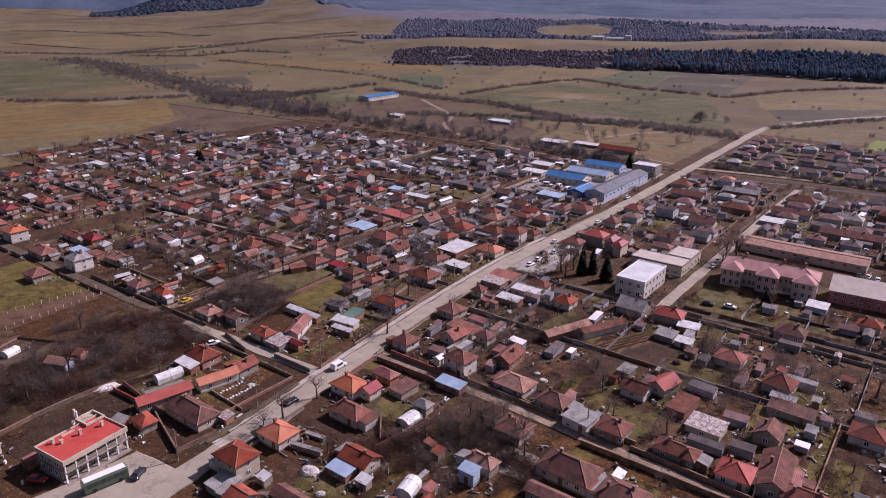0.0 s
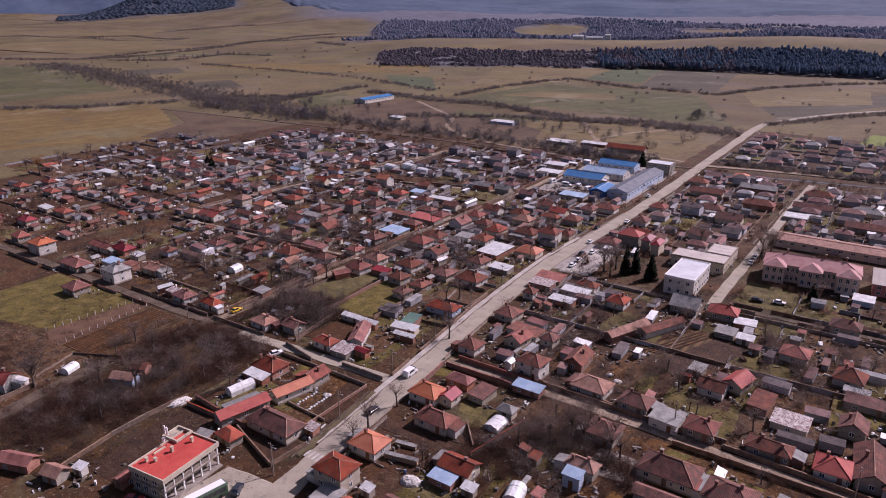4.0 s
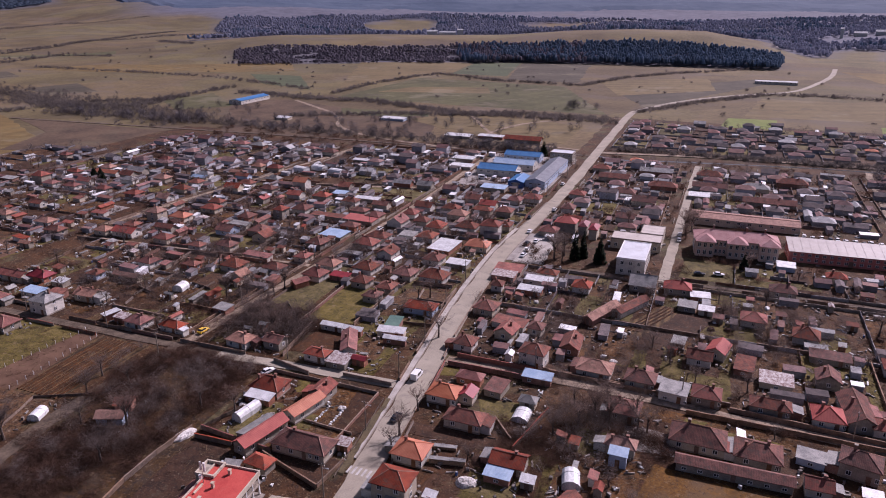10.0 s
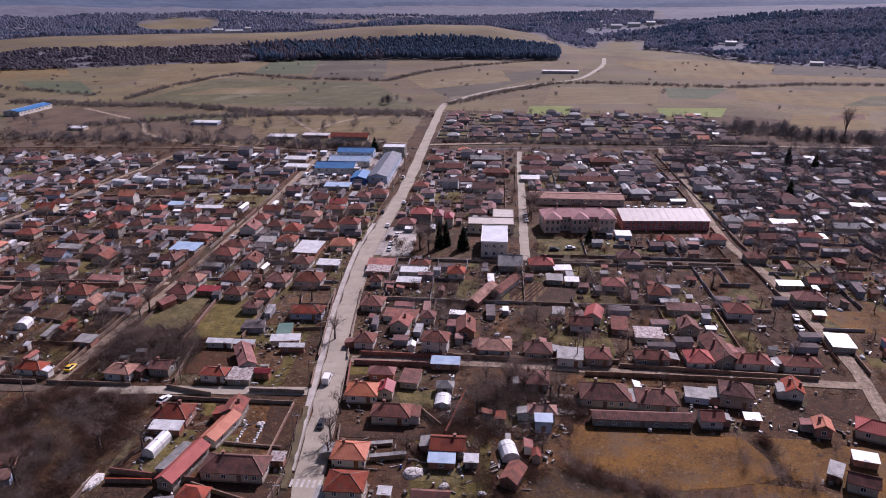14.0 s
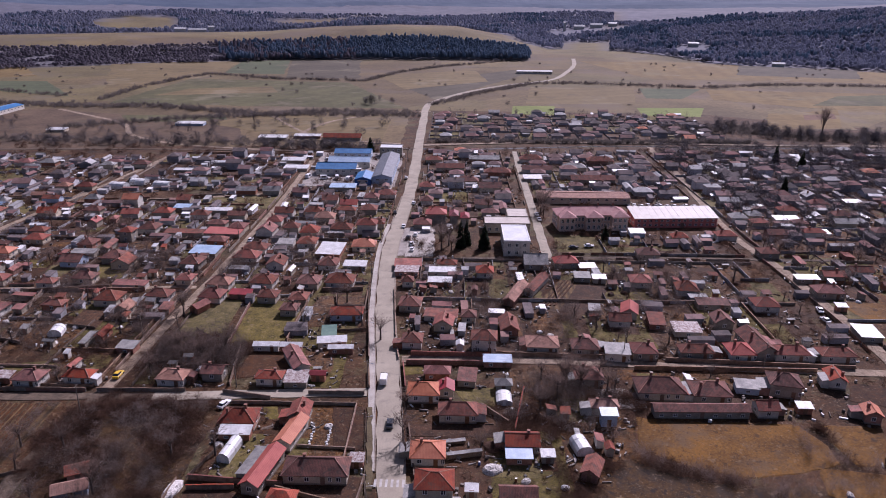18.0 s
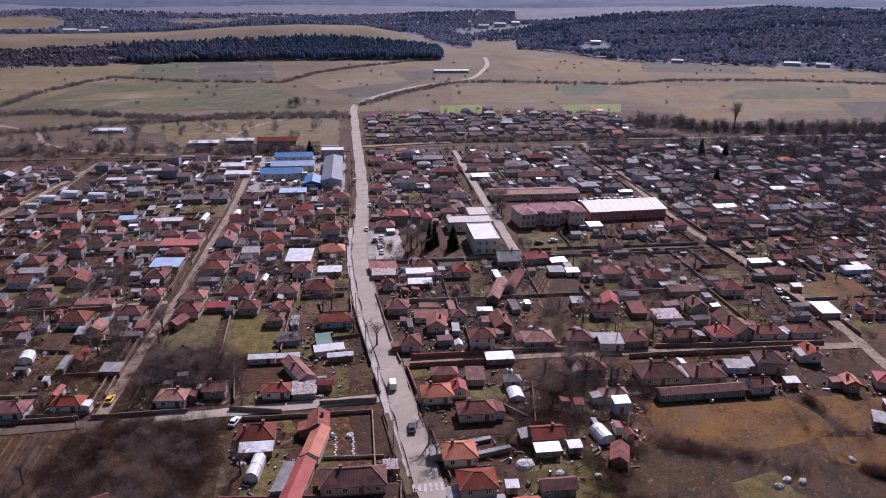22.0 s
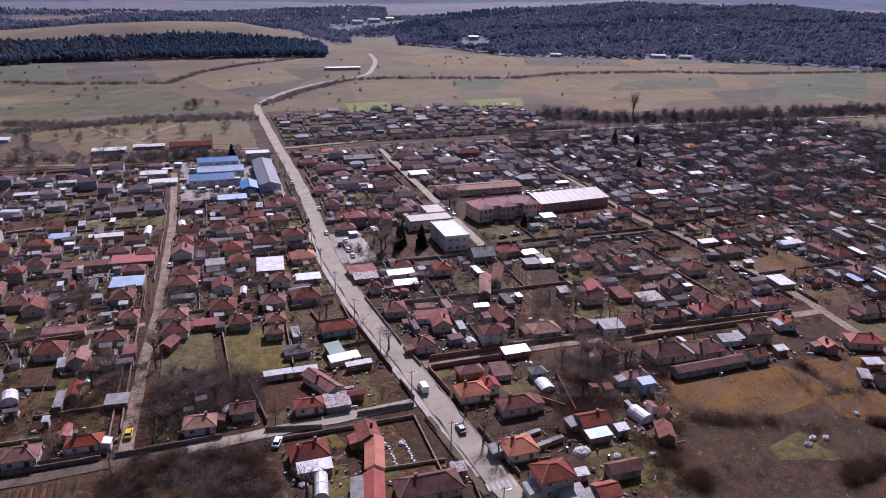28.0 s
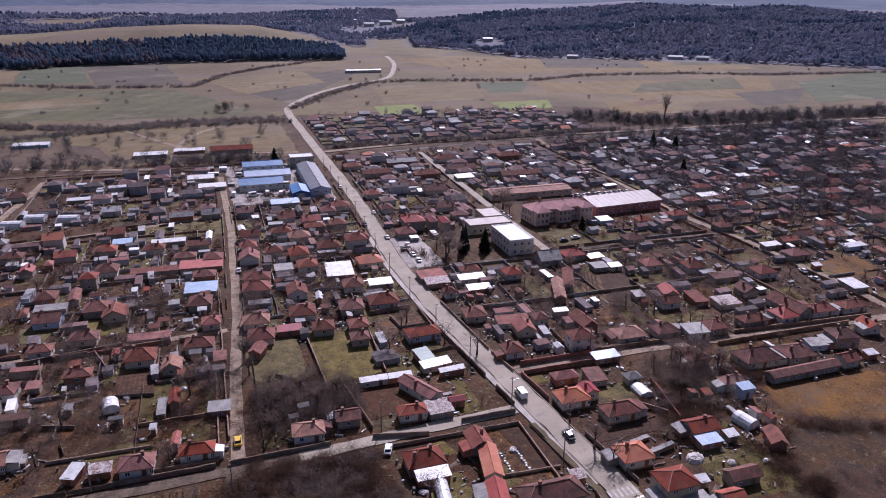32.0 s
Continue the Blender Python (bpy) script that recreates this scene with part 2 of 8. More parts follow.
M = {
    "wood": mat("weathered_wood", (0.09, 0.065, 0.05), (0.20, 0.15, 0.115), 1, 9, 0.9, 0.4, 0.2),
    "glass": mat("window_glass", (0.02, 0.025, 0.03), (0.04, 0.045, 0.055), 1, 3, 0.08, 0, 0.0, spec=0.7),
    "frame": mat("window_paint", (0.62, 0.62, 0.60), (0.80, 0.79, 0.77), 1, 5, 0.6, 0.05, 0.1),
    "doorpaint": mat("door_paint", (0.12, 0.06, 0.035), (0.22, 0.12, 0.07), 1, 5, 0.6, 0.1, 0.3),
    "brickred": mat("chimney_brick", (0.15, 0.075, 0.055), (0.27, 0.14, 0.105), 0.6, 7, 0.9, 0.4, 0.15),
    "concrete": mat("concrete", (0.15, 0.1223, 0.09734), (0.29, 0.2446, 0.1989), 1.5, 8, 0.92, 0.3, 0.15, stain=((0.17, 0.15, 0.13), 0.6, 0.55, 0.6)),
    "garden_wall": mat("garden_wall", (0.1145, 0.07431, 0.05054), (0.2576, 0.1721, 0.1199), 1.5, 6, 0.92, 0.4, 0.25, stain=((0.11, 0.09, 0.075), 0.6, 0.53, 0.7)),
    "asphalt": mat("old_asphalt", (0.2347, 0.2018, 0.1551), (0.3304, 0.2881, 0.2236), 9, 3, 0.9, 0.25, 0, True, stain=((0.13, 0.115, 0.10), 0.22, 0.55, 0.7)),
    "lane": mat("dirt_lane", (0.152, 0.1114, 0.07448), (0.296, 0.2267, 0.1619), 5, 2, 0.95, 0.4, 0, True, stain=((0.10, 0.08, 0.058), 0.35, 0.52, 0.7), speck=(((0.075, 0.06, 0.035), 0.6, 0.57, 0.7), ((0.36, 0.30, 0.24), 0.4, 0.6, 0.6))),
    # dark earth; on the west side lane it also holds painted tree shade
    "rut": mat("rutted_earth", (0.054, 0.03744, 0.0252), (0.126, 0.0936, 0.0648), 4, 2, 0.95, 0.5, 0, True, stain=((0.05, 0.038, 0.028), 0.4, 0.5, 0.7)),
    "path": mat("pavement_slab", (0.26, 0.235, 0.205), (0.42, 0.385, 0.34), 4, 3, 0.9, 0.3, 0, True, stain=((0.12, 0.105, 0.07), 0.5, 0.55, 0.6)),
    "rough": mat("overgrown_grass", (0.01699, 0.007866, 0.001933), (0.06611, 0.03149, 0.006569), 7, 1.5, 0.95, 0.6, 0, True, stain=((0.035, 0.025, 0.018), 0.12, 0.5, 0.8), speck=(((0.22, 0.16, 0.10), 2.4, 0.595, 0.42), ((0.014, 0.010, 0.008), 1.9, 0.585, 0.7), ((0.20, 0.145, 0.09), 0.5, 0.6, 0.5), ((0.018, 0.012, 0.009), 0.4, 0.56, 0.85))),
    # the blue is haze, painted as the mountains' base colour
    "distance": mat("hazy_mountains", (0.0372, 0.06076, 0.1023), (0.0651, 0.0899, 0.1333), 260, 0.02, 1.0, 0, 0, True),
    "verge": mat("grass_verge", (0.0558, 0.0442, 0.024), (0.117, 0.08925, 0.0464), 3, 2, 0.95, 0.6, 0, True),
    "ground": mat("winter_ground", (0.0198, 0.008684, 0.002776), (0.07836, 0.03361, 0.009988), 14, 1.2, 0.95, 0.6, 0, True, stain=((0.10, 0.098, 0.045), 0.05, 0.53, 0.6), speck=(((0.22, 0.16, 0.10), 2.4, 0.595, 0.42), ((0.014, 0.010, 0.008), 1.9, 0.585, 0.7), ((0.20, 0.145, 0.09), 0.9, 0.585, 0.7), ((0.018, 0.012, 0.009), 0.6, 0.58, 0.8))),
    "soil": mat("garden_soil", (0.02108, 0.008398, 0.002775), (0.06416, 0.02552, 0.008017), 3, 3, 0.95, 0.8, 0.15, True, stain=((0.10, 0.085, 0.05), 0.25, 0.56, 0.5), speck=(((0.22, 0.16, 0.10), 2.4, 0.595, 0.42), ((0.014, 0.010, 0.008), 1.9, 0.585, 0.7), ((0.20, 0.145, 0.09), 1.3, 0.62, 0.6), ((0.018, 0.012, 0.009), 0.8, 0.58, 0.7))),
    "furrow": mat("furrowed_soil", (0.06, 0.0342, 0.0162), (0.17, 0.1035, 0.0405), 5, 3, 0.95, 0.8, 0, True, bands=(0.42, 0, 0.65)),
    "bed": mat("dug_beds", (0.02474, 0.009648, 0.003084), (0.08707, 0.03609, 0.01109), 4, 3, 0.95, 0.8, 0.1, True, bands=(0.8, 0, 0.3), speck=(((0.22, 0.16, 0.10), 2.4, 0.595, 0.42), ((0.014, 0.010, 0.008), 1.9, 0.585, 0.7), ((0.20, 0.145, 0.09), 1.1, 0.61, 0.6), ((0.018, 0.012, 0.009), 0.7, 0.58, 0.7))),
    "dry": mat("dry_grass_yard", (0.02474, 0.01034, 0.002493), (0.1156, 0.05001, 0.01084), 4, 2, 0.95, 0.6, 0.15, True, stain=((0.06, 0.045, 0.035), 0.2, 0.52, 0.7), speck=(((0.22, 0.16, 0.10), 2.4, 0.595, 0.42), ((0.014, 0.010, 0.008), 1.9, 0.585, 0.7), ((0.20, 0.145, 0.09), 0.8, 0.575, 0.65), ((0.018, 0.012, 0.009), 0.6, 0.57, 0.8))),
    "lawn": mat("winter_lawn", (0.04514, 0.03581, 0.007631), (0.1279, 0.09752, 0.01962), 5, 2, 0.95, 0.5, 0.12, True, stain=((0.15, 0.11, 0.055), 0.2, 0.54, 0.7), speck=(((0.22, 0.16, 0.10), 2.4, 0.595, 0.42), ((0.014, 0.010, 0.008), 1.9, 0.585, 0.7), ((0.20, 0.145, 0.09), 0.7, 0.59, 0.5), ((0.018, 0.012, 0.009), 0.5, 0.6, 0.7))),
    "meadow": mat("rough_meadow", (0.06145, 0.02689, 0.00317), (0.1551, 0.07173, 0.008177), 12, 1.5, 0.95, 0.6, 0, True, stain=((0.085, 0.055, 0.03), 0.08, 0.5, 0.7), speck=(((0.22, 0.16, 0.10), 2.4, 0.595, 0.42), ((0.014, 0.010, 0.008), 1.9, 0.585, 0.7), ((0.20, 0.145, 0.09), 0.35, 0.6, 0.4), ((0.018, 0.012, 0.009), 0.3, 0.6, 0.6))),
    "yard": mat("yard_gravel", (0.19, 0.165, 0.145), (0.32, 0.29, 0.26), 3, 3, 0.92, 0.4, 0, True, stain=((0.13, 0.11, 0.09), 0.3, 0.55, 0.6)),
    "olive": mat("field_olive", (0.05153, 0.05028, 0.0182), (0.08935, 0.08379, 0.03252), 60, 0.15, 0.95, 0, 0, True, stain=((0.15, 0.12, 0.08), 0.02, 0.54, 0.6), bands=(0.045, 25, 0.12), speck=(((0.055, 0.045, 0.032), 0.03, 0.60, 0.5), ((0.20, 0.17, 0.11), 0.012, 0.58, 0.4))),
    "tan": mat("field_tan", (0.1044, 0.07605, 0.03152), (0.151, 0.1111, 0.0473), 70, 0.15, 0.95, 0, 0, True, stain=((0.15, 0.12, 0.07), 0.02, 0.55, 0.5), bands=(0.045, 70, 0.12), speck=(((0.055, 0.045, 0.032), 0.03, 0.60, 0.5), ((0.20, 0.17, 0.11), 0.012, 0.58, 0.4))),
    "ochre": mat("field_ochre", (0.1058, 0.06891, 0.02164), (0.1657, 0.112, 0.03666), 90, 0.12, 0.95, 0, 0, True, stain=((0.15, 0.125, 0.06), 0.015, 0.52, 0.7), bands=(0.045, 10, 0.12), speck=(((0.055, 0.045, 0.032), 0.03, 0.60, 0.5), ((0.20, 0.17, 0.11), 0.012, 0.58, 0.4))),
    "brown": mat("field_brown", (0.04848, 0.03988, 0.0251), (0.08082, 0.06693, 0.04322), 60, 0.2, 0.95, 0, 0, True, bands=(0.045, 40, 0.12), speck=(((0.055, 0.045, 0.032), 0.03, 0.60, 0.5), ((0.20, 0.17, 0.11), 0.012, 0.58, 0.4))),
    "green": mat("field_green", (0.04635, 0.058, 0.02772), (0.07725, 0.09, 0.04264), 60, 0.2, 0.95, 0, 0, True, bands=(0.045, 80, 0.12), speck=(((0.055, 0.045, 0.032), 0.03, 0.60, 0.5), ((0.20, 0.17, 0.11), 0.012, 0.58, 0.4))),
    "lime": mat("field_young_crop", (0.108, 0.14, 0.027), (0.1584, 0.182, 0.045), 40, 0.2, 0.95, 0, 0, True),
    "redsoil": mat("field_red_soil", (0.08, 0.042, 0.024), (0.13, 0.073, 0.044), 40, 0.2, 0.95, 0, 0, True),
    "bark": mat("bark", (0.055, 0.042, 0.034), (0.13, 0.10, 0.082), 0.5, 9, 0.95, 0.5, 0.15),
    "twig": mat("bare_twigs", (0.105, 0.075, 0.062), (0.22, 0.165, 0.14), 2, 4, 0.95, 0, 0.25),
    "willow": mat("willow_twigs", (0.25, 0.12, 0.03), (0.36, 0.19, 0.055), 2, 4, 0.95, 0, 0.1),
    "scrub": mat("scrub_twigs", (0.05248, 0.02892, 0.02028), (0.125, 0.07079, 0.04815), 6, 1, 0.95, 0, 0, True),
    "hedge": mat("hedge_twigs", (0.09, 0.078, 0.07), (0.18, 0.155, 0.14), 20, 0.3, 0.95, 0, 0, True),
    "conifer": mat("conifer_needles", (0.010, 0.016, 0.010), (0.03, 0.04, 0.022), 1.5, 4, 0.9, 0, 0.2),
    "straw": mat("dry_straw", (0.10, 0.07, 0.035), (0.22, 0.16, 0.085), 6, 1, 0.95, 0, 0, True),
    "litter": mat("yard_odds", (0.04, 0.03, 0.0238), (0.2852, 0.252, 0.2204), 2.2, 0.8, 0.8, 0, 0.35, True, island=True),
    # terrace scrub and bare trees, paled to mauve: haze is in the colour
    "heathwood": mat("hazy_scrub_canopy", (0.165, 0.15, 0.18), (0.25, 0.23, 0.265), 18, 0.25, 0.95, 0, 0, True),
    "heath": mat("rough_heath", (0.0495, 0.03135, 0.0196), (0.11, 0.0722, 0.042), 25, 0.4, 0.95, 0.3, 0, True, stain=((0.10, 0.085, 0.05), 0.03, 0.55, 0.6)),
    # purple grey instead of brown, to paint haze over the far trees
    "orchard": mat("orchard_twigs_hazy", (0.068, 0.06, 0.066), (0.125, 0.112, 0.12), 20, 0.3, 0.95, 0, 0, True),
    # hill woods: air haze painted in, paler and bluer than real trees
    "wood_hazy": mat("hazy_leafless_wood", (0.2185, 0.234, 0.3), (0.3335, 0.3451, 0.414), 26, 0.2, 0.95, 0, 0, True),
    "pine_hazy": mat("hazy_pine_wood", (0.121, 0.1653, 0.228), (0.1815, 0.2337, 0.3), 40, 0.1, 0.95, 0, 0, True),
    "film": mat("greenhouse_film", (0.46, 0.47, 0.46), (0.68, 0.68, 0.66), 1, 4, 0.4, 0.2, 0.06),
    "steel": mat("galvanised_steel", (0.30, 0.30, 0.31), (0.45, 0.45, 0.46), 1, 5, 0.45, 0.1, 0.1, metal=0.6),
    "carwhite": mat("car_paint_white", (0.72, 0.72, 0.72), (0.8, 0.8, 0.8), 2, 3, 0.25, 0, 0.04, spec=0.6),
    "cardark": mat("car_paint_dark", (0.02, 0.022, 0.03), (0.035, 0.04, 0.05), 2, 3, 0.25, 0, 0.1, spec=0.6),
    "carred": mat("car_paint_red", (0.30, 0.02, 0.02), (0.36, 0.03, 0.03), 2, 3, 0.25, 0, 0.1, spec=0.6),
    "caryellow": mat("car_paint_yellow", (0.62, 0.38, 0.02), (0.7, 0.45, 0.03), 2, 3, 0.3, 0, 0.05, spec=0.6),
    "cargreen": mat("bus_paint_green", (0.05, 0.09, 0.05), (0.07, 0.11, 0.065), 2, 3, 0.3, 0, 0.05, spec=0.6),
    "logs": mat("split_firewood", (0.20, 0.13, 0.08), (0.46, 0.34, 0.24), 0.3, 9, 0.9, 0.3, 0.2),
    "rubble": mat("pale_rubble", (0.22, 0.20, 0.18), (0.62, 0.59, 0.55), 0.5, 4, 0.9, 0.6, 0.2),
    "water": mat("stream_water", (0.05, 0.055, 0.055), (0.09, 0.095, 0.09), 4, 2, 0.12, 0.1, 0, True, spec=0.6),
    "rubber": mat("tyre_rubber", (0.015, 0.015, 0.015), (0.025, 0.025, 0.025), 1, 5, 0.9, 0, 0),
    "paint": mat("road_paint", (0.34, 0.32, 0.29), (0.46, 0.44, 0.41), 1.0, 3, 0.8, 0, 0, True, stain=((0.25, 0.23, 0.21), 0.8, 0.5, 0.7)),
    "bluepaint": mat("blue_paint", (0.03, 0.08, 0.25), (0.06, 0.14, 0.36), 1, 5, 0.6, 0.1, 0.1),
    "rust": mat("rusty_steel", (0.12, 0.055, 0.03), (0.24, 0.12, 0.07), 0.8, 6, 0.85, 0.3, 0.2),
    "flatred": mat("flat_roof_red", (0.36, 0.045, 0.035), (0.46, 0.075, 0.055), 3, 4, 0.8, 0.2, 0, stain=((0.28, 0.08, 0.06), 0.5, 0.55, 0.5)),
    "flatbeige": mat("flat_roof_beige", (0.34, 0.30, 0.26), (0.48, 0.43, 0.38), 4, 3, 0.7, 0.1, 0, stain=((0.26, 0.23, 0.2), 0.3, 0.56, 0.6)),
    "sheetbeige": mat("sheet_roof_beige", (0.2359, 0.1975, 0.168), (0.3184, 0.2742, 0.2342), 4, 3, 0.6, 0.05, 0, spec=0.5, stain=((0.3, 0.26, 0.23), 0.25, 0.57, 0.5)),
    "flatwhite": mat("flat_roof_white", (0.425, 0.4386, 0.4524), (0.561, 0.5762, 0.5916), 4, 3, 0.6, 0.1, 0, stain=((0.42, 0.41, 0.40), 0.3, 0.56, 0.6)),
}


def airy(m, share):
    """Twigs and needles let part of the light through to their far side."""
    n, l = m.node_tree.nodes, m.node_tree.links
    b = n["Principled BSDF"]
    tr = n.new("ShaderNodeBsdfTranslucent")
    l.new(b.inputs["Base Color"].links[0].from_socket, tr.inputs["Color"])
    mx = n.new("ShaderNodeMixShader"); mx.inputs[0].default_value = share
    l.new(b.outputs[0], mx.inputs[1]); l.new(tr.outputs[0], mx.inputs[2])
    l.new(mx.outputs[0], n["Material Output"].inputs["Surface"])


for k in ("twig", "hedge", "conifer", "willow"):
    airy(M[k], 0.5)
# a large share evens out the far woods' contrast, as haze would
for k in ("wood_hazy", "pine_hazy", "heathwood"):
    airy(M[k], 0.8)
airy(M["scrub"], 0.35)


# ---- mesh helpers ----
def mesh_of(name, bm, material):
    me = bpy.data.meshes.new(name)
    bm.to_mesh(me)
    bm.free()
    for m in (material if isinstance(material, (list, tuple)) else [material]):
        me.materials.append(m)
    return me


def part(name, bm, material, parent=None, label="", at=None):
    me = bm if isinstance(bm, bpy.types.Mesh) else mesh_of(name, bm, material)
    ob = new(name, me)
    ob.parent = parent
    if at is not None:
        ob.matrix_basis = at
    if label:
        ob["label"] = label
    return ob


def box(bm, x0, y0, z0, x1, y1, z1, mi=0):
    v = [bm.verts.new(p) for p in ((x0, y0, z0), (x1, y0, z0), (x1, y1, z0), (x0, y1, z0), (x0, y0, z1), (x1, y0, z1), (x1, y1, z1), (x0, y1, z1))]
    for f in ((3, 2, 1, 0), (4, 5, 6, 7), (0, 1, 5, 4), (1, 2, 6, 5), (2, 3, 7, 6), (3, 0, 4, 7)):
        bm.faces.new([v[i] for i in f]).material_index = mi
    return bm


def boxes(*bs):
    bm = bmesh.new()
    for b in bs:
        box(bm, *b)
    return bm


def solid(bm, rings, cap=True, mi=0):
    """Joins rings of points, each with as many, into one closed skin."""
    vs = [[bm.verts.new(p) for p in r] for r in rings]
    n = len(rings[0])
    for a, b in zip(vs, vs[1:]):
        for i in range(n):
            bm.faces.new((a[i], a[(i + 1) % n], b[(i + 1) % n], b[i])).material_index = mi
    if cap:
        bm.faces.new(vs[0][::-1]).material_index = mi
        bm.faces.new(vs[-1]).material_index = mi
    return bm


def ring(x, y, z, r, n=8, ry=None):
    ry = r if ry is None else ry
    return [(x + r * math.cos(2 * math.pi * i / n), y + ry * math.sin(2 * math.pi * i / n), z) for i in range(n)]


_shared = {}


def shared(key, make):
    if key not in _shared:
        _shared[key] = make()
    return _shared[key]


def from_arrays(name, verts, tris, material):
    me = bpy.data.meshes.new(name)
    me.from_pydata(verts, [], tris)
    me.materials.append(material)
    return me


def thing(name, label, category, m, group="", kind=""):
    ob = new(name)
    ob.matrix_basis = m
    ob.empty_display_size = 0.5
    return tagged(ob, label, category, group, kind)


# ---- ground ----
def smooth(v, a, b):
    k = min(1.0, max(0.0, (v - a) / (b - a)))
    return k * k * (3 - 2 * k)


TERRACE = ((-7, 0), (-4.3, 17), (0, 38), (5, 40), (10, 35), (15, 25), (20, 24), (33, 25), (44, 0))  # bearing, height of the open hill behind the pine wood
RIDGE = ((-70, 20), (-56, 30), (-47, 42), (-39, 60), (-34, 59), (-30.5, 68), (-25, 47), (-17.4, 25), (-14, 14), (-8, 0))  # bearing, height of the wooded ridge


def profile(rows, b):
    """The height that a row of (bearing, height) pairs gives at bearing b."""
    if b <= rows[0][0]:
        return rows[0][1]
    for (b0, h0), (b1, h1) in zip(rows, rows[1:]):
        if b < b1:
            return h0 + (h1 - h0) * (b - b0) / (b1 - b0)
    return rows[-1][1]


def height(x, y):
    """The land: flat round the village, a terrace with an open hill, a wooded ridge and far hills beyond the fields."""
    dx, dy = x + 110, y + 40
    r = math.hypot(dx, dy)
    if r < 1100:
        return 0.0
    b = math.degrees(math.atan2(-dx, dy))  # bearing, positive towards -x
    ahead = smooth(b, 58, 40) * smooth(b, -80, -60)
    h = ahead * (80 * smooth(r, 1620, 3500) + 220 * smooth(r, 3300, 4700))
    h += (1 - ahead) * (14 * smooth(r, 2500, 4000) + 150 * smooth(r, 4250, 4800))
    h += profile(TERRACE, b) * smooth(r, 1165, 1420) * smooth(r, 1900, 1500)
    h += profile(RIDGE, b) * smooth(r, 1190, 1980) * smooth(r, 3000, 2150)
    h += 95 * math.exp(-((b - 55) / 3.0) ** 2 - ((r - 4000) / 300) ** 2)
    k = smooth(r, 1420, 2100)
    return h + k * (7 * noise.noise((x / 170, y / 170, 0)) + 15 * noise.noise((x / 480, y / 480, 4)) + 16 * noise.noise((x / 1300, y / 1300, 4)) * smooth(r, 2200, 3500))


def wooded(x, y):
    """How far woodland covers the land there, 0 to 1."""
    dx, dy = x + 110, y + 40
    r, b = math.hypot(dx, dy), math.degrees(math.atan2(-dx, dy))
    if r < 1130 or abs(b) > 70:
        return 0.0
    edge = 14 * noise.noise((x / 70, y / 70, 5))
    c = smooth(r, 1158 + edge, 1168 + edge) * smooth(r, 1300 + edge, 1286 + edge) * smooth(b, 18.5, 16.5) * smooth(b, -6.5, -4.5)
    c = max(c, 0.75 * smooth(r, 1140 + edge, 1152 + edge) * smooth(r, 1318 + edge, 1300 + edge) * smooth(b, 14, 16) * smooth(b, 37, 34))
    c = max(c, smooth(r, 1206 + edge + 190 * smooth(b, -21, -12), 1218 + edge + 190 * smooth(b, -21, -12)) * smooth(b, -11.5, -12.5))
    open_land = noise.noise((x / 330, y / 220, 3))
    clearing = ((b - 23.5) / 3.0) ** 2 + ((r - 2150) / 170) ** 2 + 0.5 * open_land < 1
    far = 0.0 if clearing else smooth(r, 1590 + 3 * edge, 1625 + 3 * edge) * smooth(b + 9 * noise.noise((x / 300, y / 300, 6)), 39, 35) * smooth(b, -13, -11) * smooth(open_land, -0.46, -0.40)
    valley = smooth(r, 1430 + 3 * edge, 1460 + 3 * edge) * smooth(b, -4.0, -5.5) * smooth(b, -9, -7.5)
    return max(c, far, valley, smooth(r, 2500, 2700) * smooth(b, 46, 40), smooth(abs(b - 55), 6.6, 5.4) * smooth(r, 3550, 3650) * smooth(r, 4500, 4300))


def build_ground():
    """One sheet in rings, finer near the village, that reaches the horizon."""
    radii = [0, 150, 300, 500, 700, 900, 1000, 1080] + [1100 + 28 * i for i in range(24)] + [1790 + 75 * i for i in range(17)] + [3070 + 110 * i for i in range(18)]
    n = 300
    verts, faces = [], []
    for r in radii:
        for i in range(n):
            a = 2 * math.pi * i / n
            x, y = -110 + r * math.cos(a), -40 + r * math.sin(a)
            verts.append((x, y, height(x, y)))
    for k in range(len(radii) - 1):
        for i in range(n):
            a, b = k * n + i, k * n + (i + 1) % n
            faces.append((a, a + n, b + n, b))
    me = bpy.data.meshes.new("ground")
    me.from_pydata(verts, [], faces[n:] + [tuple(range(n, 2 * n))])
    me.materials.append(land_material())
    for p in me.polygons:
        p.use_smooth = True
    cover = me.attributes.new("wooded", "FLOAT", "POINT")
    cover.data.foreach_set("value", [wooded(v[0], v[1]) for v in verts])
    tagged(new("ground", me), "brown winter grassland and fields that rise to wooded hills", "ground", kind="structure")


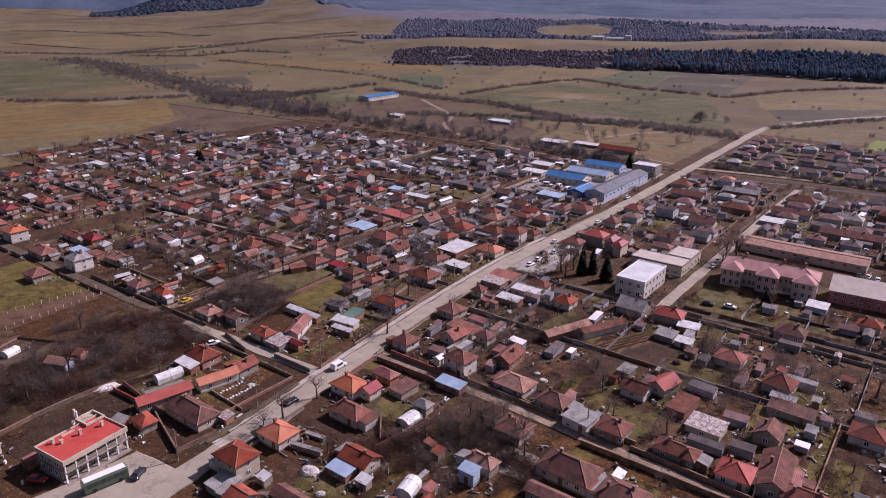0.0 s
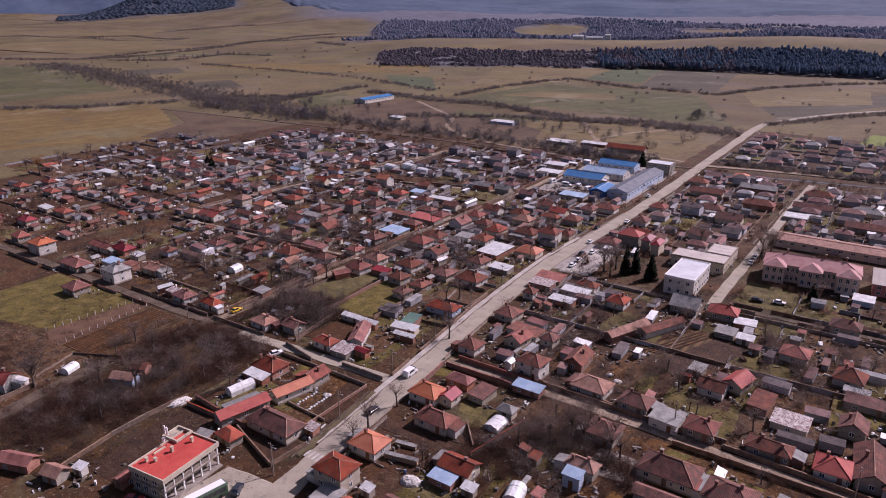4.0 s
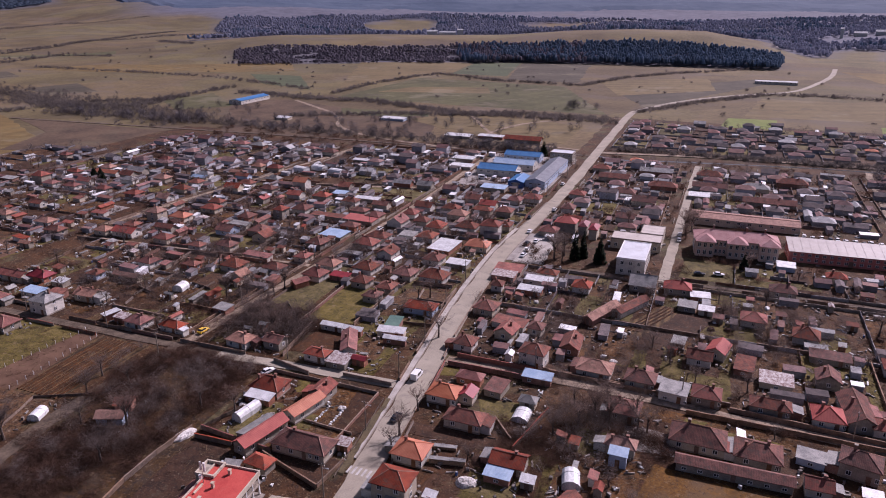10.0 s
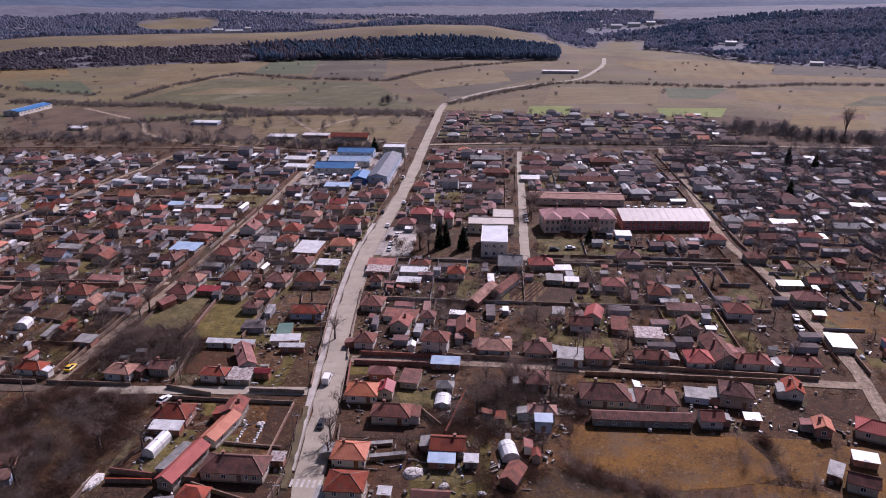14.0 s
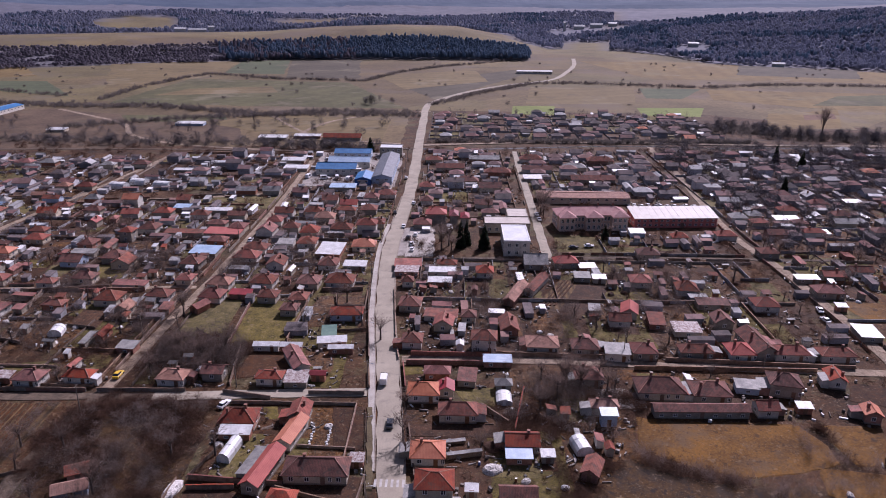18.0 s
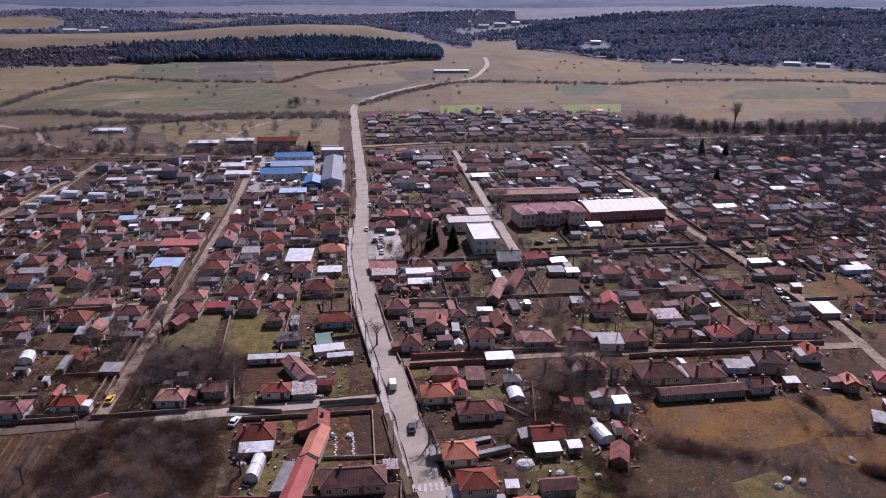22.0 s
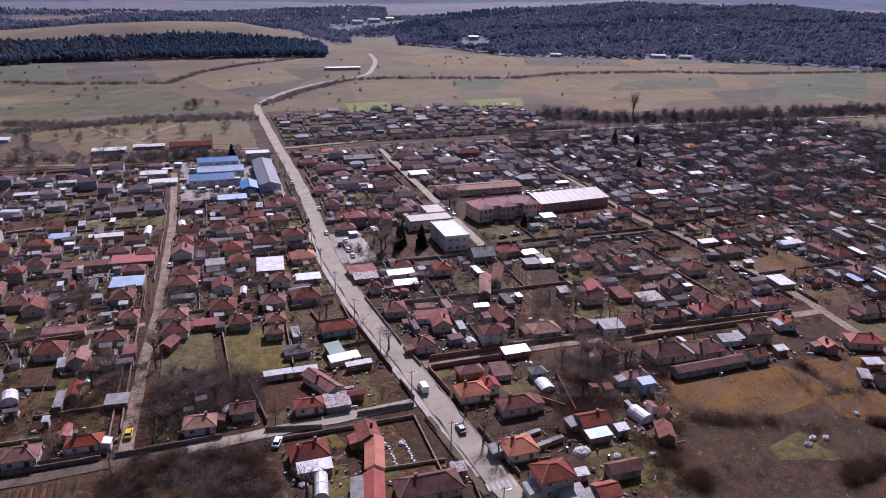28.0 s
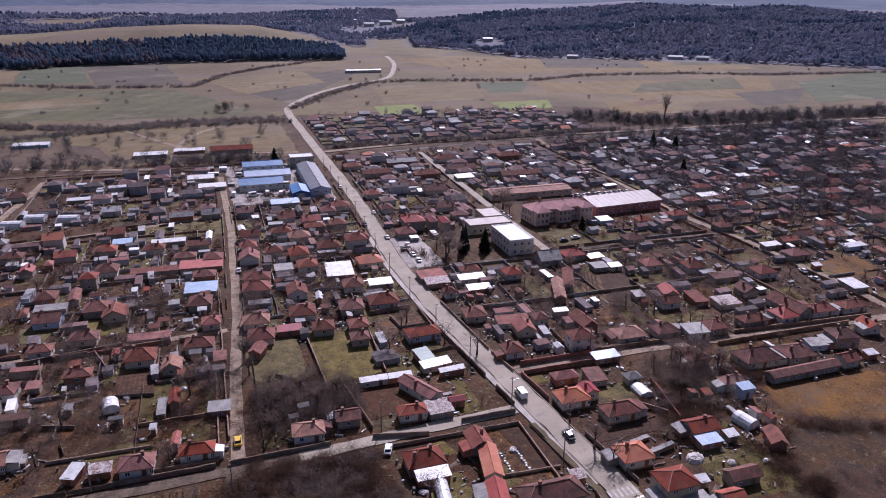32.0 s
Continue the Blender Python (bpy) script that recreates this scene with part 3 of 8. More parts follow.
def land_material():
    m = mat("open_land", (0.0714, 0.051, 0.02285), (0.1344, 0.099, 0.04435), 80, 0.25, 0.95, 0, 0, True, stain=((0.11, 0.085, 0.06), 0.012, 0.5, 0.8))
    n, l = m.node_tree.nodes, m.node_tree.links
    b = n["Principled BSDF"]
    old = b.inputs["Base Color"].links[0].from_socket
    pos = n.new("ShaderNodeNewGeometry").outputs["Position"]
    vor = n.new("ShaderNodeTexVoronoi"); vor.inputs["Scale"].default_value = 0.0042; vor.distance = "MANHATTAN"
    l.new(pos, vor.inputs["Vector"])
    hs = n.new("ShaderNodeHueSaturation")
    sep = n.new("ShaderNodeSeparateColor"); l.new(vor.outputs["Color"], sep.inputs[0])
    v1 = n.new("ShaderNodeMapRange"); v1.inputs["To Min"].default_value = 0.84; v1.inputs["To Max"].default_value = 1.16
    l.new(sep.outputs[0], v1.inputs["Value"]); l.new(v1.outputs[0], hs.inputs["Value"])
    v2 = n.new("ShaderNodeMapRange"); v2.inputs["To Min"].default_value = 0.493; v2.inputs["To Max"].default_value = 0.516
    l.new(sep.outputs[1], v2.inputs["Value"]); l.new(v2.outputs[0], hs.inputs["Hue"])
    l.new(old, hs.inputs["Color"])
    # woodland floor where woods stand, its colour blued by the same painted haze
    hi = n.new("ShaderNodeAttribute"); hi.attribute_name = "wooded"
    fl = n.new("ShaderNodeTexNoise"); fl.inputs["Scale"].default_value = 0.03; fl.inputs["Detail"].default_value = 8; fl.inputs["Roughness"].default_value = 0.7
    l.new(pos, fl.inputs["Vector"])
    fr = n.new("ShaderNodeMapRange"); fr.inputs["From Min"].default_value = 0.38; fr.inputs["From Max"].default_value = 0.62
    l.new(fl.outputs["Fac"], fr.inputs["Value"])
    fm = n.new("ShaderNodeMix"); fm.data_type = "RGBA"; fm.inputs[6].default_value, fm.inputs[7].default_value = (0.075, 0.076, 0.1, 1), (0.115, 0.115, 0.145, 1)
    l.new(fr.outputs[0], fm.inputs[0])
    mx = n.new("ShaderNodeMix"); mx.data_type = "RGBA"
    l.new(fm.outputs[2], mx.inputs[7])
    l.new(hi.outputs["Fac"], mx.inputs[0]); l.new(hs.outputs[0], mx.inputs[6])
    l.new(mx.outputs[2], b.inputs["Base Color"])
    return m


_lift = [0.0]


def sheet(name, pts, material, label, category, z=None):
    """A flat patch of ground with a given outline, a little above what lies under it."""
    if z is None:
        _lift[0] += 0.0007
        z = 0.05 + _lift[0]
    ragged = []
    for (xa, ya), (xb, yb) in zip(pts, list(pts[1:]) + [pts[0]]):
        L = math.hypot(xb - xa, yb - ya)
        n = max(1, int(L / max(2.2, L / 22)))
        for k in range(n):
            u, e = k / n, (0.16 * L / n) * noise.noise((xa + xb + k * 3.7, ya * 1.3 + k, yb)) * 2 if k else 0.0
            ragged.append((xa + (xb - xa) * u - (yb - ya) / L * e, ya + (yb - ya) * u + (xb - xa) / L * e))
    bm = bmesh.new()
    f = bm.faces.new([bm.verts.new((x, y, z)) for x, y in ragged])
    if f.calc_area() and f.normal.z < 0:
        f.normal_flip()
    f.normal_update()
    if f.normal.z < 0:
        f.normal_flip()
    r = bmesh.ops.extrude_face_region(bm, geom=list(bm.faces))
    low = [v for v in r["geom"] if isinstance(v, bmesh.types.BMVert)]
    mx, my = sum(v.co.x for v in low) / len(low), sum(v.co.y for v in low) / len(low)
    for v in low:
        # the rim runs out gently into the ground
        L = math.hypot(v.co.x - mx, v.co.y - my) or 1.0
        v.co += Vector(((v.co.x - mx) / L * 0.7, (v.co.y - my) / L * 0.7, -z - 0.1))
    bmesh.ops.recalc_face_normals(bm, faces=bm.faces)
    return tagged(new(name, mesh_of(name, bm, material)), label, category, kind="structure")


FIELD = {
    "olive": ("olive brown stubble field in winter", "field"), "tan": ("pale tan dry grass field", "field"), "ochre": ("ochre dry pasture", "field"),
    "brown": ("bare brown ploughed field", "field"), "green": ("dull green winter crop field", "field"), "lime": ("bright green young crop field", "field"),
    "redsoil": ("reddish bare soil field", "field"), "lawn": ("yellow green winter grass of a yard", "lawn"), "furrow": ("ploughed vegetable field with long furrows", "field"),
    "meadow": ("rough ochre grass meadow at the village edge", "meadow"), "soil": ("dark dug garden soil", "garden"), "dry": ("dry trodden grass yard", "garden"), "bed": ("vegetable beds in rows, bare in winter", "garden"), "yard": ("grey gravel square beside the street", "square"),
}


def field(kind, *c):
    pts = list(zip(c[::2], c[1::2]))
    low = FIELD[kind][1] == "field"
    _lift[0] += 0.0007
    sheet("field" if low else FIELD[kind][1] + "_ground", pts, M[kind], *FIELD[kind], z=None if low else 0.10 + _lift[0])
    keep_out.append(pts) if kind in ("furrow", "meadow", "lawn", "soil", "yard", "dry", "bed") else None


keep_out = []


def inside(pts, x, y):
    c = False
    for (x0, y0), (x1, y1) in zip(pts, pts[1:] + pts[:1]):
        if (y0 > y) != (y1 > y) and x < (x1 - x0) * (y - y0) / (y1 - y0) + x0:
            c = not c
    return c


roads = []


def near_road(x, y, gap):
    """True where a point lies on a road or closer to its edge than gap."""
    for pts, half in roads:
        a, d = pts[:-1], pts[1:] - pts[:-1]
        t = np.clip(((x - a[:, 0]) * d[:, 0] + (y - a[:, 1]) * d[:, 1]) / (d ** 2).sum(1), 0, 1)
        if np.hypot(a[:, 0] + d[:, 0] * t - x, a[:, 1] + d[:, 1] * t - y).min() < half + gap:
            return True
    return False


def strip(name, line, width, material, label, category, z):
    """A road along a line of points, smoothed, as a slab with a thickness."""
    pts = [Vector(p) for p in line]
    fine = []
    for i in range(len(pts) - 1):
        p0, p1, p2, p3 = pts[max(i - 1, 0)], pts[i], pts[i + 1], pts[min(i + 2, len(pts) - 1)]
        for k in range(6):
            t = k / 6
            fine.append(0.5 * (2 * p1 + (p2 - p0) * t + (2 * p0 - 5 * p1 + 4 * p2 - p3) * t * t + (3 * p1 - p0 - 3 * p2 + p3) * t ** 3))
    fine.append(pts[-1])
    roads.append((np.array([(p.x, p.y) for p in fine]), width / 2))
    bm = bmesh.new()
    rows = []
    for i, p in enumerate(fine):
        d = (fine[min(i + 1, len(fine) - 1)] - fine[max(i - 1, 0)]).normalized()
        s = Vector((d.y, -d.x)) * width / 2 * (1 + 0.07 * math.sin(i * 1.7) + 0.05 * math.sin(i * 4.1))
        rows.append([(p.x - s.x, p.y - s.y, z), (p.x + s.x, p.y + s.y, z), (p.x + s.x, p.y + s.y, -0.2), (p.x - s.x, p.y - s.y, -0.2)])
    solid(bm, rows)
    bmesh.ops.recalc_face_normals(bm, faces=bm.faces)
    return tagged(new(name, mesh_of(name, bm, material)), label, category, kind="structure")


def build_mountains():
    """The far mountains behind the wooded hills, with haze put into their blue."""
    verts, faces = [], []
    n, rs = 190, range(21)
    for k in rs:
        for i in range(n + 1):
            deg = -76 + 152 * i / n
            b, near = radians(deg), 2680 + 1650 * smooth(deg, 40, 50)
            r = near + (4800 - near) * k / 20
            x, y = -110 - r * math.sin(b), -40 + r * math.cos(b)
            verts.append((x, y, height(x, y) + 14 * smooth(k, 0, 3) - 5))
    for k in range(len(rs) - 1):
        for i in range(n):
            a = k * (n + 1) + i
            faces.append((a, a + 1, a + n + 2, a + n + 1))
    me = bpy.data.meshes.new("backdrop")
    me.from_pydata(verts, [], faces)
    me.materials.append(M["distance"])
    tagged(new("backdrop", me), "wooded mountains on the horizon, haze blue in their colour", "mountains", kind="structure")


build_ground()
build_mountains()
MAIN = [(-119, 40), (-122, 62), (-125, 86), (-127.5, 110), (-130.5, 138), (-134, 168), (-136.5, 200), (-138, 232), (-137, 266), (-135.5, 314), (-135.5, 377), (-137, 465), (-138, 560), (-138.5, 610), (-133, 655), (-101, 729), (-53, 797), (9, 858), (45, 960), (70, 1060), (86, 1170)]
strip("main_road", [(x + 0.3, y) for x, y in MAIN], 6.4, M["asphalt"], "worn grey asphalt main street of the village", "road", 0.30)
strip("street", [(-200, 30), (-203.5, 46), (-206.6, 62), (-207.8, 80), (-206.8, 100), (-204.9, 118)], 4.6, M["rut"], "rutted grey earth lane beside the overgrown plot", "road", 0.19)
strip("street", [(-204.9, 117), (-204.5, 135), (-203.5, 165), (-201.5, 200), (-200.5, 256), (-200, 300), (-201, 348), (-202, 395)], 3.3, M["lane"], "rutted dirt street between garden fences", "road", 0.20)
strip("street", [(-134, 119.5), (-160, 118), (-186, 116), (-191, 115.8)], 4.0, M["asphalt"], "grey side street between garden walls", "road", 0.22)
# the shade along this stretch is put into its darker surface colour
strip("street", [(-190.5, 115.8), (-232, 114.5), (-268, 114), (-330, 113), (-420, 111)], 3.6, M["rut"], "rutted lane past the overgrown plot, roadside shade in its dark colour", "road", 0.21)
strip("street", [(-126, 138), (-104, 138.5), (-71, 138), (-47, 136.5), (-10, 135), (17, 134)], 3.8, M["lane"], "narrow side street between garden walls", "road", 0.22)
strip("street", [(-69.5, 430), (-70.6, 380), (-71.3, 312), (-71.8, 270), (-72.2, 243), (-72.2, 224)], 4.0, M["asphalt"], "straight asphalt street past the school", "road", 0.24)
strip("street", [(-108, 223), (-72, 224), (-40, 226), (10, 226), (60, 226)], 2.6, M["rut"], "dirt lane behind the gardens", "road", 0.18)
strip("street", [(28, 450), (26, 432), (24, 375), (18, 307), (15, 252), (19, 217), (19.5, 190), (20, 162), (18.5, 138), (16, 122), (12, 96), (6, 70)], 3.8, M["lane"], "pale dirt street with parked vehicles", "road", 0.20)
strip("street", [(-322, 200), (-315, 258), (-307, 309), (-300, 372), (-297, 410)], 3.8, M["lane"], "pale dirt street between gardens", "road", 0.20)
strip("street", [(-305, 296), (-269, 302), (-232, 310), (-203, 318)], 3.0, M["lane"], "narrow dirt lane along a field", "road", 0.18)
strip("street", [(-318, 182), (-273, 185), (-236, 187), (-205, 189)], 3.0, M["lane"], "narrow dirt lane between gardens", "road", 0.18)
strip("railway_track", [(-640, 400), (-407, 418), (-298, 424), (-220, 424), (-150, 434), (-139, 437)], 3.4, M["rut"], "old railway line on a gravel bed", "railway", 0.35)
strip("embankment", [(-133, 447), (-66, 459), (16, 463), (110, 460), (240, 462), (420, 455)], 5.0, M["lane"], "earth bank with a track beside the stream", "bank", 0.5)
strip("stream", [(-133, 437), (-121, 429), (-94, 436), (-40, 446), (16, 453), (75, 449), (130, 452), (260, 455)], 2.6, M["water"], "narrow stream in a shallow bed", "stream", 0.12)
strip("track", [(-470, 590), (-430, 560), (-380, 520), (-350, 470), (-300, 440), (-230, 425)], 4, M["lane"], "sandy track across rough ground", "road", 0.15)
strip("track", [(-133, 600), (-170, 585), (-215, 540), (-230, 470), (-222, 430)], 3.5, M["lane"], "sandy track across rough ground", "road", 0.15)
sheet("village_ground", [(-470, 25), (160, 25), (350, 130), (350, 470), (110, 600), (-150, 605), (-150, 445), (-470, 425)], M["ground"], "bare brown winter ground between the gardens", "ground", 0.03)
field("olive", -445, 626, -435, 833, -239, 809, -157, 615)
field("tan", -423, 683, -405, 739, -320, 767, -301, 717)
field("green", -444, 1095, -375, 1113, -336, 894, -415, 897)
field("brown", -372, 1113, -264, 1112, -231, 854, -325, 857)
field("tan", -655, 1097, -447, 1086, -417, 884, -479, 694)
field("brown", -180, 796, -29, 978, -16, 925, -130, 675)
field("lime", -55, 638, -15, 641, -19, 590, -60, 588)
field("lime", 63, 634, 128, 638, 108, 586, 58, 589)
field("green", 102, 785, 172, 782, 126, 700, 89, 702)
field("ochre", 90, 1129, 547, 1095, 585, 852, 141, 880)
field("ochre", 177, 776, 503, 747, 368, 574, 157, 694)
field("tan", 188, 575, 226, 576, 217, 530, 173, 533)
field("redsoil", 250, 540, 287, 532, 261, 503, 236, 510)
field("tan", -23, 785, 96, 785, 67, 657, -41, 655)
field("ochre", -768, 297, -672, 415, -497, 321, -560, 212)
field("olive", -1293, 513, -1218, 587, -813, 467, -821, 319)
field("brown", -1038, 612, -1007, 684, -935, 645, -952, 569)
field("brown", -812, 554, -799, 615, -713, 565, -741, 524)
field("ochre", -1014, 707, -842, 1122, -633, 844, -836, 738)
field("green", -670, 787, -594, 793, -502, 670, -591, 702)
field("olive", -600, 540, -585, 603, -504, 534, -539, 492)
field("olive", -1309, 716, -1262, 1243, -1036, 1209, -1113, 957)
field("tan", -1781, 714, -1401, 756, -1398, 1317, -2113, 851)
field("tan", -2312, 932, -1521, 1775, -1588, 2116, -2845, 1152)
field("green", -379, 546, -314, 571, -303, 543, -348, 520)
field("tan", -213, 891, -84, 971, -70, 837, -167, 753)
field("lawn", -125, 134, -120, 134, -119, 130, -125, 129)
field("lawn", -110, 121, -99, 123, -99, 114, -106, 113)
field("lawn", -245, 309, -203, 312, -203, 289, -238, 287)
field("soil", -142, 112, -134, 112, -132, 94, -139, 94)
field("soil", -123, 105, -99, 105, -99, 100, -122, 100)
field("soil", -149.5, 80.4, -145, 76.6, -131.4, 74.4, -131, 84, -147, 84)
field("lawn", -58, 132, -53, 132, -57, 122, -62, 122)
field("meadow", 24, 184, 51, 184, 47, 166, 28, 169)
field("lawn", -153, 173, -141, 172, -142, 180, -153, 183)
field("yard", -136, 261, -120, 262, -119, 225, -135, 225)
field("lawn", -66, 255, -42, 251, -45, 231, -67, 232)
field("lawn", -201, 177, -185, 179, -183, 151, -199, 154)
field("lawn", -181, 181, -163, 175, -163.5, 149, -179.5, 145.5)
field("soil", -171, 143, -156, 140.5, -158, 130, -173, 125)
field("dry", -158, 183, -142, 184, -141, 175.5, -150, 168.5, -161, 168)
field("bed", -236.3, 169, -226.2, 168.5, -225.5, 155, -234.5, 156)
field("lawn", -240.4, 130.5, -229.7, 133.5, -224.5, 132, -224, 128.5, -238, 127.5)
field("lawn", -251.9, 210, -237.5, 208.5, -236, 195.5, -248, 197)
field("lawn", -269, 209, -258, 207, -260, 197, -266.5, 198.4)
field("furrow", -70.2, 201.5, -63.6, 199.7, -74.5, 174, -82.2, 178)
field("soil", -63.4, 199.6, -52.5, 196.7, -63.8, 169.7, -74.3, 173.5)
field("meadow", -63.5, 110, -52, 107.5, -40, 108, -24, 107.6, -20.5, 99, -21, 92, -31, 88.5, -45, 86.5, -56, 90, -66, 96)
field("meadow", -19, 107.6, -3, 106.5, -8, 92, -17, 91.5)
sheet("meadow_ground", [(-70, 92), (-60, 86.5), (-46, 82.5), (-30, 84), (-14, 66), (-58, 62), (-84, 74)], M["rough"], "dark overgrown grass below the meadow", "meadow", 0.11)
keep_out.append([(-70, 92), (-60, 86.5), (-46, 82.5), (-30, 84), (-14, 66), (-58, 62), (-84, 74)])
field("lawn", -57, 76, -45, 79, -43, 65.6, -59, 65)
field("meadow", -26, 90, -3.6, 87, -12, 70, -29, 81)
field("soil", 0.6, 128.6, 14, 126, 7, 115.4, -4.2, 119.4)
field("soil", -77, 72.5, -60, 72, -42, 66, -60, 52, -88, 60)
field("meadow", -2, 106, 34, 103, 60, 86, 20, 66, -9, 84)
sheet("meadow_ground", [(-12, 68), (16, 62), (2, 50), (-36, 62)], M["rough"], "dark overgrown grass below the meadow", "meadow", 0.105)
field("lawn", 18, 126, 46, 124, 44, 108, 14, 110)


# ---- houses ----
placed = []
ROOF_WORDS = {"e": "green sheet metal","r": "weathered red tile", "o": "new orange tile", "d": "old brown tile", "p": "faded pink tile", "m": "crimson sheet", "v": "bright red tile", "w": "white sheet metal", "b": "blue sheet metal", "t": "pale blue sheet", "k": "grey corrugated", "x": "patched, broken tile"}
WALL_WORDS = ["white rendered", "cream rendered", "grey rendered", "bare brick", "pale blue rendered", "ochre rendered", "red rendered", "pink rendered"]


def window_mesh(w, h):
    def make(whole):
        xs, zs = (-w / 2, -w / 2 + 0.09, -0.05, 0.05, w / 2 - 0.09, w / 2), (0, 0.09, h - 0.09, h)
        bm = bmesh.new()
        v = [[bm.verts.new((x, -0.06, z)) for z in zs] for x in xs]
        for i in range(5):
            for k in range(3):
                hole = i in (1, 3) and k == 1
                if whole or not hole:
                    bm.faces.new((v[i][k], v[i + 1][k], v[i + 1][k + 1], v[i][k + 1])).material_index = int(hole)
        r = bmesh.ops.extrude_face_region(bm, geom=list(bm.faces))
        bmesh.ops.translate(bm, vec=(0, 0.1, 0), verts=[q for q in r["geom"] if isinstance(q, bmesh.types.BMVert)])
        bmesh.ops.recalc_face_normals(bm, faces=bm.faces)
        return mesh_of("window", bm, [M["frame"], M["glass"]])

    def pane():
        return mesh_of("pane", boxes((-w / 2 + 0.05, -0.02, 0.05, w / 2 - 0.05, 0.03, h - 0.05)), M["glass"])
    return shared(("win", w, h), lambda: make(False)), shared(("pane", w, h), pane), shared(("winw", w, h), lambda: make(True))


def add_window(parent, at, near, w=1.1, h=1.3):
    f, p, whole = window_mesh(w, h)
    if near:
        win = part("window", f, None, parent, at=at)
        part("pane", p, None, win)
    else:
        part("window", whole, None, parent, at=at)


def hip_roof(w, d, z, rise, over=0.0, thick=0.16, ridge=None, sag=0.06):
    """A hipped roof with fascia and soffit; its ridge runs along the longer side."""
    bm = bmesh.new()
    a, b = w / 2 + over, d / 2 + over
    turn = d > w
    if turn:
        a, b = b, a
    rl = max(0.25, a - b * 0.95) if ridge is None else ridge
    tf = (lambda x, y, zz: (-y, x, zz)) if turn else (lambda x, y, zz: (x, y, zz))
    lo = [bm.verts.new(tf(*p)) for p in ((-a, -b, z - thick), (a, -b, z - thick), (a, b, z - thick), (-a, b, z - thick))]
    up = [bm.verts.new(tf(*p)) for p in ((-a, -b, z), (a, -b, z), (a, b, z), (-a, b, z))]
    r0, r1 = bm.verts.new(tf(-rl, 0, z + rise)), bm.verts.new(tf(rl, 0, z + rise - sag))
    bm.faces.new(lo[::-1])
    for i in range(4):
        bm.faces.new((lo[i], lo[(i + 1) % 4], up[(i + 1) % 4], up[i]))
    bm.faces.new((up[0], up[1], r1, r0)); bm.faces.new((up[1], up[2], r1)); bm.faces.new((up[2], up[3], r0, r1)); bm.faces.new((up[3], up[0], r0))
    bmesh.ops.recalc_face_normals(bm, faces=bm.faces)
    # ridge and hip caps
    lines = [(r0, r1)] + [(up[i], r0 if i in (0, 3) else r1) for i in range(4)]
    return bm, [(s.co.copy(), e.co.copy()) for s, e in lines]


def gable_roof(w, d, z, rise, thick=0.14):
    a, b = w / 2, d / 2
    turn = d > w
    if turn:
        a, b = b, a
    tf = (lambda x, y, zz: (-y, x, zz)) if turn else (lambda x, y, zz: (x, y, zz))
    bm = bmesh.new()
    prof = [(-b, z), (0, z + rise), (b, z), (b, z - thick), (0, z + rise - thick * 1.1), (-b, z - thick)]
    solid(bm, [[tf(-a, y, zz) for y, zz in prof], [tf(0, y, zz - 0.05) for y, zz in prof], [tf(a, y, zz) for y, zz in prof]])
    bmesh.ops.recalc_face_normals(bm, faces=bm.faces)
    return bm, [(Vector(tf(-a, 0, z + rise)), Vector(tf(a, 0, z + rise)))]


def caps(lines, r=0.13):
    bm = bmesh.new()
    for s, e in lines:
        d = (e - s)
        if d.length < 0.4:
            continue
        side = d.cross(Vector((0, 0, 1))).normalized() * r
        up = Vector((0, 0, r * 0.8))
        solid(bm, [[tuple(p + side), tuple(p + up), tuple(p - side), tuple(p - up * 0.6)] for p in (s, e)])
    bmesh.ops.recalc_face_normals(bm, faces=bm.faces)
    return bm


def chimney(parent, x, y, z0, z1, near):
    m = shared(("chim", round(z1 - z0, 1)), lambda: mesh_of("chimney", boxes((-0.3, -0.3, 0, 0.3, 0.3, z1 - z0 - 0.2), (-0.38, -0.38, z1 - z0 - 0.2, 0.38, 0.38, z1 - z0)), M["brickred"]))
    c = part("chimney", m, None, parent, at=pose(x, y, z0))
    if near and z1 > 6:
        part("chimney_cap", shared("chimcap", lambda: mesh_of("chimney_cap", boxes((-0.22, -0.22, 0.0, -0.14, 0.22, 0.2), (0.14, -0.22, 0.0, 0.22, 0.22, 0.2), (-0.4, -0.4, 0.2, 0.4, 0.4, 0.27)), M["concrete"])), None, c, at=pose(0, 0, z1 - z0))


